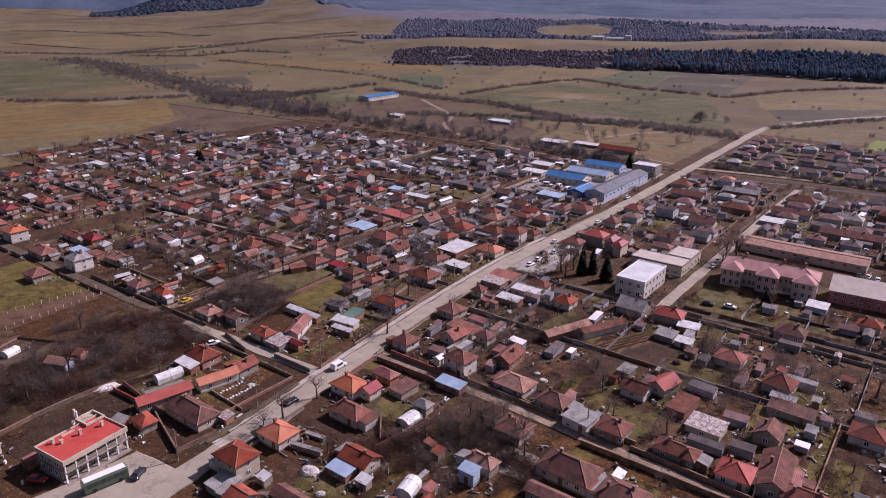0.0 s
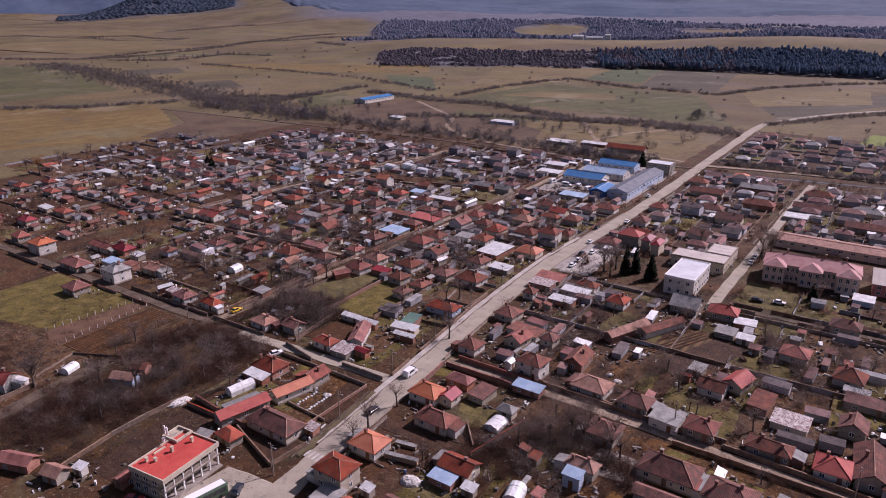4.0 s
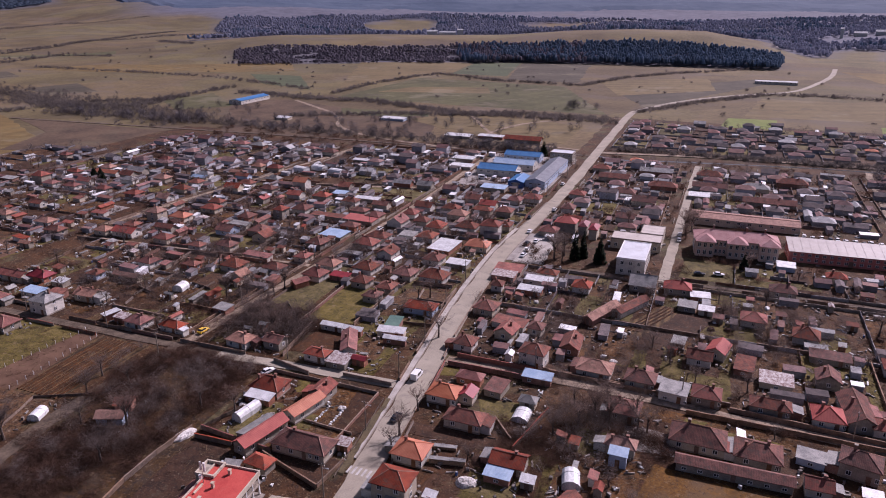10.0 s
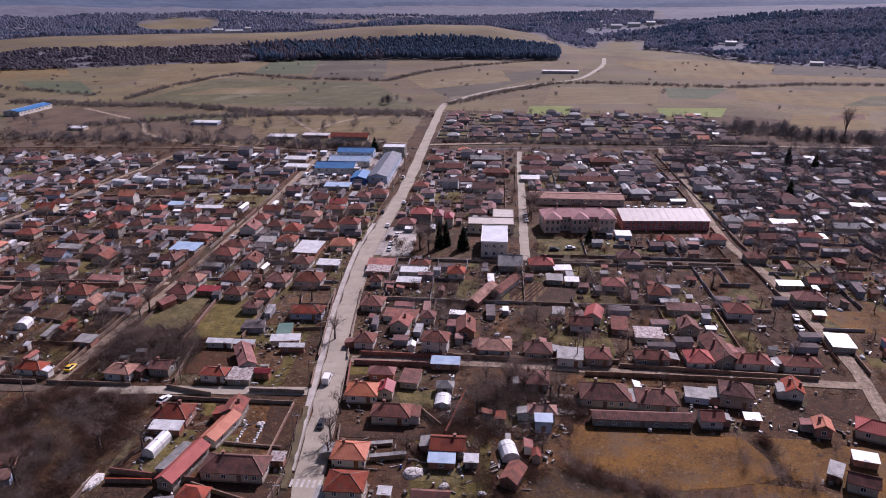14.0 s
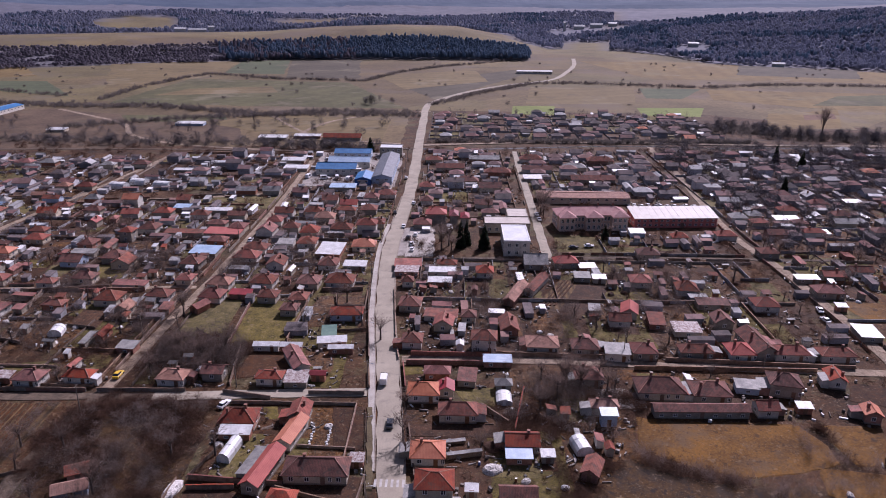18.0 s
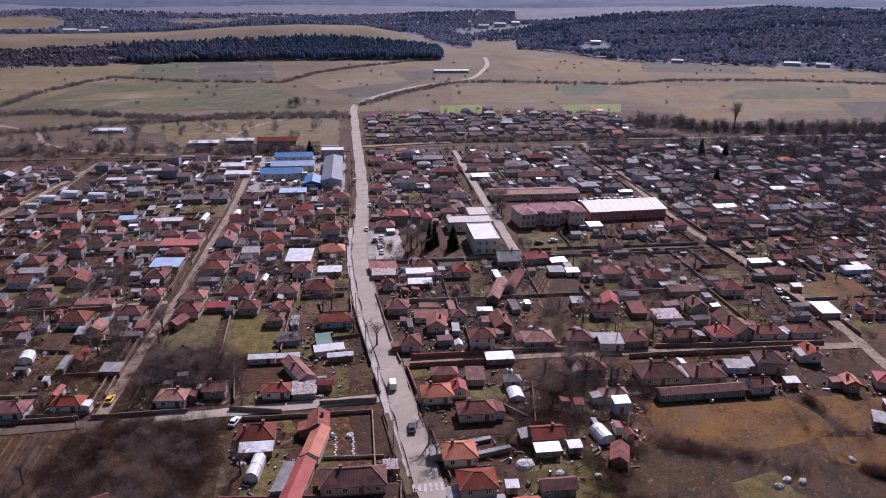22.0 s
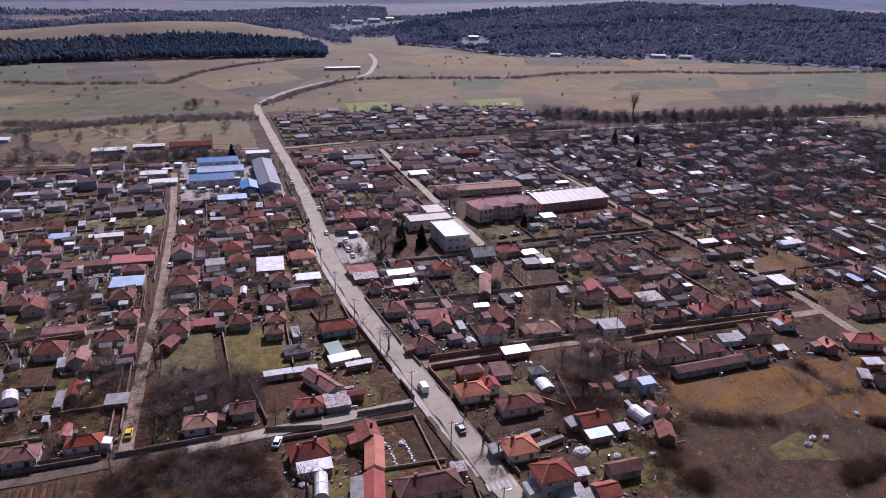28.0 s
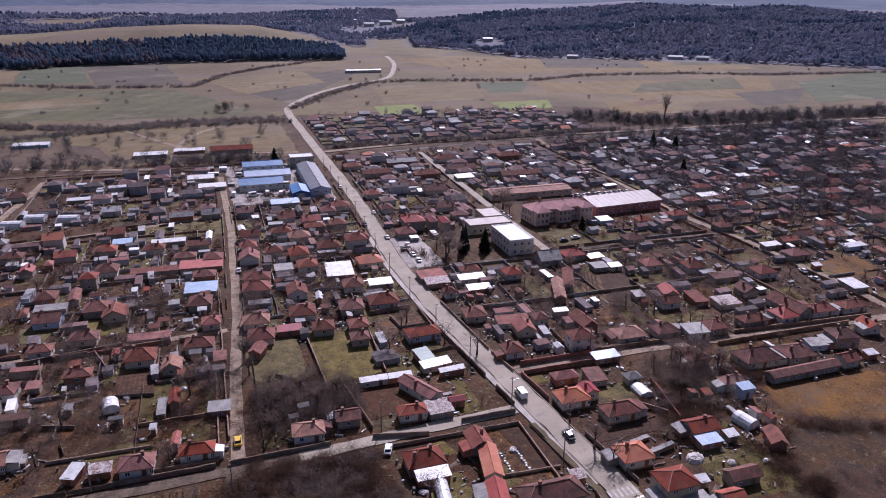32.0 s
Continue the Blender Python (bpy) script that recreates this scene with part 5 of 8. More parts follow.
def flat_block(name, label, x0, y0, x1, y1, h, wall, roof, floors=0, per=3.2, parapet=0.4, cat="building", trim="concrete"):
    cx, cy = (x0 + x1) / 2, (y0 + y1) / 2
    t = thing(name, label, cat, pose(cx, cy, 0))
    a, b = (x1 - x0) / 2, (y1 - y0) / 2
    placed.append((cx, cy, 2 * a, 2 * b))
    part("wall", boxes((-a, -b, 0, a, b, h)), wall, t)
    rf = part("roof", boxes((-a + 0.2, -b + 0.2, h + 0.004, a - 0.2, b - 0.2, h + 0.12)), roof, t)
    part("parapet", boxes((-a - 0.1, -b - 0.1, h - 0.3, a + 0.1, -b + 0.2, h + parapet), (-a - 0.1, b - 0.2, h - 0.3, a + 0.1, b + 0.1, h + parapet), (-a - 0.1, -b + 0.2, h - 0.3, -a + 0.2, b - 0.2, h + parapet), (a - 0.2, -b + 0.2, h - 0.3, a + 0.1, b - 0.2, h + parapet)), M[trim] if isinstance(trim, str) else trim, rf)
    for f in range(floors):
        z = 1.0 + f * (h - 0.2) / floors
        rows_of_windows(t, -a + 0.6, a - 0.6, -b, z, int(2 * a / per))
        for sg in (-1, 1):
            rows_of_windows(t, -b + 0.6, b - 0.6, sg * a, z, int(2 * b / per), rz=90 * sg, vertical=True)
    return t


def hall(name, label, x0, y0, x1, y1, h, rise, roof, wall, skylights=0, cat="building"):
    """A long gabled hall with doors and a band of windows."""
    cx, cy = (x0 + x1) / 2, (y0 + y1) / 2
    w, d = x1 - x0, y1 - y0
    placed.append((cx, cy, w, d))
    t = thing(name, label, cat, pose(cx, cy, 0), "halls of the works yard")
    a, b = w / 2 - 0.2, d / 2 - 0.2
    bm = boxes((-a, -b, 0, a, b, h))
    if w >= d:
        solid(bm, [[(xx, -b, h - 0.02), (xx, b, h - 0.02), (xx, 0, h + rise - 0.15)] for xx in (-a, a)])
    else:
        solid(bm, [[(-a, yy, h - 0.02), (a, yy, h - 0.02), (0, yy, h + rise - 0.15)] for yy in (-b, b)])
    bmesh.ops.recalc_face_normals(bm, faces=bm.faces)
    part("wall", bm, wall, t)
    rb, lines = gable_roof(w, d, h + 0.1, rise)
    rf = part("roof", rb, roof, t)
    part("ridge_cap", caps(lines, 0.25), roof, rf)
    n = max(2, int((2 * a) / 4.5))
    rows_of_windows(t, -a + 0.5, a - 0.5, -b, h * 0.55, n, False, 1.6, 1.0)
    m = max(2, int((2 * b) / 5))
    for sg in (-1, 1):
        rows_of_windows(t, -b + 0.5, b - 0.5, sg * a, h * 0.5, m, False, 1.8, 1.1, 90 * sg, True)
    part("gate", boxes((-1.7, -b - 0.06, 0, 1.7, -b + 0.02, 3.2)), M["steel"], t, at=pose(0, 0, 0))
    for i in range(skylights):
        L, s = max(w, d), (i + 0.5) / skylights - 0.5
        for sg in (-1, 1):
            u, v = s * L, sg * min(w, d) * 0.27
            zz = h + 0.14 + rise * (1 - abs(v) / (min(w, d) / 2))
            sl = math.degrees(math.atan2(rise, min(w, d) / 2))
            mm = shared(("sky", round(min(w, d))), lambda: mesh_of("skylight", boxes((-0.9, -min(w, d) * 0.16, 0.02, 0.9, min(w, d) * 0.16, 0.09)), M["film"]))
            part("skylight", mm, None, rf, at=pose(u, v, zz, -sg * sl) if w >= d else pose(v, u, zz, 0, sg * sl) @ pose(0, 0, 0, 0, 0, 90))
    return t


def corner_house():
    """The public building on the square: two open galleries on columns and a flat red roof behind a broad cream fascia."""
    a, b = 5.2, 7.7
    placed.append((-146.5, 60, 13, 18))
    t = thing("shop_building", "two-storey pale concrete building with column galleries and flat red roof", "building", pose(-145.8, 59.5, 0, 0, 0, 6))
    part("step", boxes((-a, -b, 0, a + 0.9, b, 0.30)), M["concrete"], t)
    part("ground_floor", boxes((-a + 0.2, -b + 0.2, 0.304, a - 2.0, b - 0.2, 2.8)), WALLS[2], t)
    part("floor_slab", boxes((-a - 0.1, -b - 0.1, 2.804, a + 0.1, b + 0.1, 3.1)), M["concrete"], t)
    part("upper_walls", boxes((-a, -b + 0.15, 3.104, a - 1.3, b - 0.15, 5.1)), WALLS[2], t)
    rf = part("roof", boxes((-a + 0.1, -b + 0.1, 5.104, a - 0.1, b - 0.1, 5.75)), M["flatred"], t)
    part("fascia", boxes((-a - 0.15, -b - 0.15, 4.95, a + 0.15, -b + 0.096, 6.15), (-a - 0.15, b - 0.096, 4.95, a + 0.15, b + 0.15, 6.15), (-a - 0.15, -b + 0.1, 4.95, -a + 0.096, b - 0.1, 6.15), (a - 0.096, -b + 0.1, 4.95, a + 0.15, b - 0.1, 6.15)), WALLS[1], rf, "broad cream concrete fascia")
    col = mesh_of("column", boxes((-0.16, -0.16, 0, 0.16, 0.16, 2.5)), M["frame"])
    upper = mesh_of("column", boxes((-0.12, -0.12, 0, 0.12, 0.12, 1.84)), M["frame"])
    for i in range(7):
        y = -b + 0.3 + i * (2 * b - 0.6) / 6
        part("column", col, None, t, at=pose(a - 0.25, y, 0.302))
        part("column", upper, None, t, at=pose(a - 0.2, y, 3.104))
    for i in range(6):
        y = -b + 0.3 + (i + 0.5) * (2 * b - 0.6) / 6
        part("railing", shared("rail", lambda: mesh_of("railing", boxes((-0.04, -1.05, 0.15, 0.04, 1.05, 0.85), (-0.06, -1.08, 0.86, 0.06, 1.08, 0.93)), M["concrete"])), None, t, at=pose(a - 0.2, y, 3.1))
    rows_of_windows(t, -b + 0.6, b - 0.6, a - 1.3, 3.45, 6, True, 1.6, 1.4, 90, True)
    rows_of_windows(t, -a + 0.6, a - 1.6, -b + 0.15, 3.6, 3, True, 1.5, 1.3)
    rows_of_windows(t, -b + 0.6, b - 0.6, a - 2.0, 0.8, 6, True, 1.6, 1.6, 90, True)
    rows_of_windows(t, -a + 0.6, a - 2.4, -b + 0.2, 0.9, 3, True, 1.4, 1.5)
    part("roof_frame", boxes((-a - 2.2, b - 4.6, 5.9, -a + 2.4, b - 4.25, 6.5), (-a - 2.2, b - 0.2, 5.9, -a + 2.4, b + 0.15, 6.5), (-a - 2.2, b - 4.246, 5.9, -a - 1.85, b - 0.204, 6.5), (-a + 2.05, b - 4.246, 5.9, -a + 2.4, b - 0.204, 6.5)), WALLS[1], rf, "open cream frame of low walls on the roof")
    part("frame_wall", boxes((-a - 2.1, b - 4.5, 0, -a - 0.16, b + 0.1, 5.896)), WALLS[2], t)
    part("roof_beam", boxes((-a + 1.0, -2.2, 5.76, -a + 1.35, 0.9, 6.1)), WALLS[1], rf)
    for u, v, hh in ((-3.4, -4.6, 1.0), (-1.8, -3.6, 0.8), (-1.4, 0.6, 1.2), (-0.4, 5.4, 1.1)):
        part("chimney", boxes((u - 0.28, v - 0.28, 5.754, u + 0.28, v + 0.28, 5.75 + hh), (u - 0.36, v - 0.36, 5.754 + hh, u + 0.36, v + 0.36, 5.88 + hh)), WALLS[1], t)
    mast = part("antenna_mast", solid(bmesh.new(), [ring(-a + 0.9, 1.6, 5.75, 0.09, 6), ring(-a + 0.9, 1.6, 11.0, 0.06, 6)]), M["steel"], t)
    for u, v, z, r, hh in ((-a + 0.45, 1.9, 8.6, 0.24, 2.0), (-a + 1.25, 1.9, 8.4, 0.24, 2.0), (-a + 0.6, 1.2, 7.0, 0.36, 0.8)):
        part("antenna", solid(bmesh.new(), [ring(u, v, z, r, 8), ring(u, v, z + hh, r, 8)]), M["frame"], mast)


def pink_school():
    x0, x1, y0, y1 = -66.0, -33.5, 261, 272
    cx, cy, a, b, h = (x0 + x1) / 2, (y0 + y1) / 2, 16.2, 5.5, 6.8
    placed.append((cx, cy, 40, 16))
    t = thing("school_building", "long two-storey pink rendered school with pink tile roofs", "school", pose(cx + 2, cy + 2, 0, 0, 0, 5))
    part("wall", boxes((-a, -b, 0, a, b, h)), WALLS[7], t)
    rb, ln = hip_roof(2 * a + 1, 2 * b + 1, h + 0.1, 2.6)
    rf = part("roof", rb, ROOF["y"], t)
    part("ridge_tiles", caps(ln, 0.2), ROOF["y"], rf)
    for u in (-12.2, 0, 12.2):
        w = part("wing", boxes((u - 3.6, -b - 2.6, 0, u + 3.6, -b - 0.003, h)), WALLS[7], t)
        rb, ln = hip_roof(8, 8.6, h + 0.16, 2.3)
        part("wing_roof", rb, ROOF["y"], w, at=pose(u, -b - 0.2, 0))
        for z in (1.0, 4.1):
            for i in range(3):
                add_window(t, pose(u - 2.3 + i * 2.3, -b - 2.6, z), True, 1.2, 1.8)
    for u in (-6.1, 6.1):
        for z in (1.0, 4.1):
            for i in range(3):
                add_window(t, pose(u - 1.6 + i * 1.6, -b, z), True, 1.0, 1.8)
    for sg in (-1, 1):
        for z in (1.0, 4.1):
            rows_of_windows(t, -b + 0.6, b - 0.6, sg * a, z, 4, True, 1.2, 1.9, 90 * sg, True)
    for u in (-9, 4, 11):
        chimney(t, u, 1.2, h + 1.5, h + 4.0, True)


def greenhouse(x, y, w, d, rot=0, h=2.6, label="white plastic film greenhouse in a garden"):
    """A film tunnel on hoops, with end walls."""
    placed.append((x, y, w, d))
    t = thing("greenhouse", label, "greenhouse", pose(x, y, 0, 0, 0, rot), "greenhouses")
    bm = bmesh.new()
    prof = [(-w / 2, 0), (-w / 2, h * 0.55), (-w * 0.36, h * 0.82), (-w * 0.15, h * 0.97), (w * 0.15, h * 0.97), (w * 0.36, h * 0.82), (w / 2, h * 0.55), (w / 2, 0)]
    n = max(3, int(d / 1.6))
    solid(bm, [[(px * (1 - 0.03 * (k % 2)), -d / 2 + d * k / n, pz * (1 - 0.02 * (k % 2))) for px, pz in prof] for k in range(n + 1)])
    bmesh.ops.recalc_face_normals(bm, faces=bm.faces)
    part("film_cover", bm, M["film"], t)
    for k in range(0, n + 1, 2):
        hb = bmesh.new()
        yy = -d / 2 + d * k / n
        solid(hb, [[(px * 1.02, yy + s, pz * 1.02 + 0.01) for px, pz in prof] + [(px * 0.96, yy + s, pz * 0.96) for px, pz in prof[::-1]] for s in (-0.04, 0.04)])
        bmesh.ops.recalc_face_normals(hb, faces=hb.faces)
        part("hoop", hb, M["steel"], t)
    part("door", boxes((-0.5, -d / 2 - 0.05, 0, 0.5, -d / 2 - 0.01, 1.9)), M["frame"], t)


# ---- yard clutter ----
def firewood_stack(x, y, L=3.0, rot=0, h=1.2):
    placed.append((x, y, L, 1.2))
    t = thing("firewood_stack", "stack of split pale firewood in a yard", "firewood", pose(x, y, 0.03, 0, 0, rot), "firewood stacks")

    def logs():
        r = random.Random(int(L * 10))
        bm = bmesh.new()
        nz, nx = int(h / 0.2), int(L / 0.22)
        for k in range(nz):
            for i in range(nx):
                u, v = -L / 2 + 0.11 + i * L / nx, 0.1 + k * 0.2
                a = r.uniform(0, 1)
                q = [(u + 0.115 * math.cos(a + j * 1.2566), v + 0.115 * math.sin(a + j * 1.2566)) for j in range(5)]
                e = r.uniform(-0.08, 0.08)
                solid(bm, [[(px, yy + e, pz) for px, pz in q] for yy in (-0.5, 0.5)])
        bmesh.ops.recalc_face_normals(bm, faces=bm.faces)
        return mesh_of("logs", bm, M["logs"])
    tagged(part("stack", shared(("logs", L, h), logs), None, t), kind="stuff")
    part("cover_sheet", shared(("cover", L, h), lambda: mesh_of("cover_sheet", boxes((-L / 2 - 0.1, -0.65, h + 0.06, L * 0.1, 0.65, h + 0.1), (L * 0.1 + 0.02, -0.6, h + 0.08, L / 2 + 0.1, 0.68, h + 0.13)), ROOF["k"])), None, t)


def heap(x, y, w, d, h, material, name, label, rot=0, seed=1):
    """An uneven heap: rubble, a tarpaulin over things, or brush."""
    def make():
        r = random.Random(seed)
        bm = bmesh.new()
        solid(bm, [[(w / 2 * f * math.cos(j * 0.571) * r.uniform(0.85, 1.1), d / 2 * f * math.sin(j * 0.571) * r.uniform(0.85, 1.1), h * z * r.uniform(0.85, 1.1)) for j in range(11)] for f, z in ((1, 0), (0.93, 0.45), (0.72, 0.8), (0.3, 1.0))])
        bmesh.ops.recalc_face_normals(bm, faces=bm.faces)
        return mesh_of(name, bm, material)
    ob = new(name, shared(("heap", name, w, d, h, seed), make))
    ob.matrix_basis = pose(x, y, 0.03, 0, 0, rot)
    return tagged(ob, label, name.replace("_", " "))


def barrel(x, y, material, label):
    t = thing("barrel", label, "barrel", pose(x, y, 0.05), "barrels")

    def body():
        bm = bmesh.new()
        solid(bm, [ring(0, 0, z, r, 10) for z, r in ((0, 0.28), (0.3, 0.31), (0.6, 0.31), (0.88, 0.28))])
        return mesh_of("body", bm, material)
    part("body", shared(("barrel", material.name), body), None, t)
    part("lid", shared("barrel_lid", lambda: mesh_of("lid", solid(bmesh.new(), [ring(0, 0, 0.885, 0.25, 10), ring(0, 0, 0.93, 0.24, 10)]), M["steel"])), None, t)


def plank_pile(x, y, rot, L=3.2):
    t = thing("plank_pile", "loose pile of weathered planks", "planks", pose(x, y, 0.03, 0, 0, rot), "plank piles")
    for k in range(4):
        part("plank", shared(("plank", L), lambda: mesh_of("plank", boxes((-L / 2, -0.13, 0, L / 2, 0.13, 0.06)), M["wood"])), None, t, at=pose(0.1 * k, -0.5 + 0.31 * k, 0.02 * (k % 2), 0, 0, (k - 1.5) * 4))


def clutter(x, y):
    c = rng.random()
    if c < 0.25:
        firewood_stack(x, y, rng.choice((2.4, 3.6)), rng.choice((0, 90)))
    elif c < 0.45:
        heap(x, y, 2.2, 1.6, 0.8, M["film"], "tarpaulin_heap", "pale tarpaulin over a heap of things", rng.uniform(0, 180), rng.randrange(3))
    elif c < 0.6:
        heap(x, y, 2.6, 2.0, 0.7, M["rubble"], "rubble_heap", "heap of pale stones and rubble", rng.uniform(0, 180), rng.randrange(3))
    elif c < 0.72:
        heap(x, y, 2.6, 2.4, 1.1, M["scrub"], "brush_heap", "heap of cut brown brushwood", rng.uniform(0, 180), rng.randrange(3))
    elif c < 0.87:
        plank_pile(x, y, rng.uniform(0, 180))
    else:
        barrel(x, y, M["bluepaint"] if c < 0.94 else M["rust"], "blue plastic rain barrel" if c < 0.94 else "rusty steel oil barrel")


# ---- vehicles ----
def car(x, y, rz, paint="carwhite", L=4.2, W=1.7, H=1.45, van=False, word="white", z=0.3):
    t = thing("car" if not van else "van", f"{word} {'delivery van' if van else 'hatchback car'} on the street", "car" if not van else "van", pose(x, y, z, 0, 0, rz), "vehicles")

    def body():
        bm = bmesh.new()
        hw = W / 2
        if van:
            side = [(-L / 2, 0.3), (-L / 2, 1.0), (-L / 2 + 0.1, H), (L * 0.2, H), (L * 0.34, 1.05), (L / 2 - 0.05, 0.9), (L / 2, 0.3)]
        else:
            side = [(-L / 2, 0.32), (-L / 2 + 0.03, 0.85), (-L * 0.42, 0.92), (L * 0.2, 0.92), (L * 0.46, 0.78), (L / 2, 0.6), (L / 2, 0.32)]
        rows = [(-hw, 0.93), (-hw * 0.93, 1.0), (0, 1.02), (hw * 0.93, 1.0), (hw, 0.93)]
        solid(bm, [[(u * (0.97 if abs(yy) > hw * 0.95 else 1), yy, 0.3 + (v - 0.3) * k) for u, v in side] for yy, k in rows])
        bmesh.ops.recalc_face_normals(bm, faces=bm.faces)
        return mesh_of("body", bm, M[paint])

    def glass():
        bm = bmesh.new()
        if van:
            box(bm, L * 0.20, -W * 0.47, 1.08, L * 0.3, W * 0.47, H - 0.12)
            box(bm, -L * 0.3, -W * 0.507, 1.1, L * 0.15, W * 0.507, H - 0.25)
        else:
            solid(bm, [[(-L * 0.42, s * 0.9, 0.9), (L * 0.2, s * 0.9, 0.9), (L * 0.06, s * 0.72, H - 0.06), (-L * 0.3, s * 0.72, H - 0.06)] for s in (-W / 2, W / 2)])
        bmesh.ops.recalc_face_normals(bm, faces=bm.faces)
        return mesh_of("windows", bm, M["glass"])

    def top():
        return mesh_of("roof_panel", boxes((-L * 0.3, -W * 0.36, H - 0.07, L * 0.06, W * 0.36, H)), M[paint])
    key = (paint, L, van)
    part("body", shared(("cb",) + key, body), None, t)
    part("windows", shared(("cg",) + key, glass), None, t)
    if not van:
        part("roof_panel", shared(("cr",) + key, top), None, t)

    def wheel():
        bm = bmesh.new()
        solid(bm, [[(px, yy, pz) for px, pz, _ in ring(0, 0, 0, 0.31, 10)] for yy in (-0.1, 0.1)])
        bmesh.ops.recalc_face_normals(bm, faces=bm.faces)
        return mesh_of("wheel", bm, M["rubber"])
    for u in (-L * 0.3, L * 0.31):
        for v in (-W * 0.45, W * 0.45):
            part("wheel", shared("wheel", wheel), None, t, at=pose(u, v, 0.31))
    lm = shared(("lamp",), lambda: mesh_of("headlight", boxes((-0.03, -0.17, -0.07, 0.03, 0.17, 0.07)), M["frame"]))
    for v in (-W * 0.33, W * 0.33):
        part("headlight", lm, None, t, at=pose(L / 2 + 0.005, v, 0.64))


def bus(x, y, rz):
    L, W, H = 9.2, 2.45, 3.0
    t = thing("bus", "parked green and white coach on the square", "bus", pose(x, y, 0.25, 0, 0, rz))
    bm = bmesh.new()
    solid(bm, [[(u, v * k, z) for v, z in ((-W / 2, 0.35), (-W / 2, 2.6), (-W / 2 + 0.25, H), (W / 2 - 0.25, H), (W / 2, 2.6), (W / 2, 0.35))] for u, k in ((-L / 2, 0.95), (-L / 2 + 0.2, 1), (L / 2 - 0.2, 1), (L / 2, 0.95))])
    bmesh.ops.recalc_face_normals(bm, faces=bm.faces)
    part("body", bm, M["cargreen"], t)
    part("roof_panel", boxes((-L / 2 + 0.3, -W / 2 + 0.3, H + 0.004, L / 2 - 0.3, W / 2 - 0.3, H + 0.06)), M["carwhite"], t)
    for sg in (-1, 1):
        for i in range(6):
            part("window", shared("bw", lambda: mesh_of("window", boxes((-0.6, -0.03, 1.45, 0.6, 0.03, 2.4)), M["glass"])), None, t, at=pose(-L / 2 + 1.2 + i * 1.36, sg * (W / 2 + 0.005), 0))
    part("windscreen", boxes((L / 2 - 0.02, -W * 0.42, 1.2, L / 2 + 0.03, W * 0.42, 2.5)), M["glass"], t)
    for u in (-L * 0.28, L * 0.3):
        for v in (-W * 0.46, W * 0.46):
            bm = bmesh.new()
            solid(bm, [[(px, yy, pz) for px, pz, _ in ring(0, 0, 0, 0.48, 12)] for yy in (-0.14, 0.14)])
            bmesh.ops.recalc_face_normals(bm, faces=bm.faces)
            part("wheel", bm, M["rubber"], t, at=pose(u, v, 0.48))


def pole(x, y, h=8.5, rz=0, lamp=True):
    t = thing("street_lamp" if lamp else "utility_pole", "concrete street pole with a lamp arm" if lamp else "wooden power line pole with cross arm", "pole", pose(x, y, 0, 0, 0, rz), "street poles")

    def shaft():
        bm = bmesh.new()
        solid(bm, [ring(0, 0, 0, 0.17, 8), ring(0, 0, h, 0.10, 8)])
        return mesh_of("shaft", bm, M["concrete"])
    part("shaft", shared(("shaft", h), shaft), None, t)
    part("cross_arm", shared("arm", lambda: mesh_of("cross_arm", boxes((-0.8, -0.06, 0, 0.8, 0.06, 0.1)), M["wood"])), None, t, at=pose(0, 0, h - 0.5))
    for u in (-0.7, 0, 0.7):
        part("insulator", shared("ins", lambda: mesh_of("insulator", boxes((-0.04, -0.04, 0, 0.04, 0.04, 0.16)), M["frame"])), None, t, at=pose(u, 0, h - 0.4))
    if lamp:
        part("lamp_head", shared("lh", lambda: mesh_of("lamp_head", boxes((0.1, -0.04, 0, 1.3, 0.04, 0.07), (1.1, -0.13, -0.1, 1.7, 0.13, 0.06)), M["steel"])), None, t, at=pose(0, 0, h - 1.1, 0, -8))

ROOF["y"] = mat("roof_tile_school_pink", (0.3651, 0.1843, 0.1728), (0.4762, 0.2765, 0.2592), 3, 6, 0.85, 0.3, 0.05, bands=(3.0, 0, 0.2))

ROOF["q"] = mat("roof_sheet_dark_grey", (0.09, 0.10, 0.12), (0.17, 0.18, 0.20), 4, 3, 0.6, 0.3, 0, bands=(1.0, 90, 0.3))

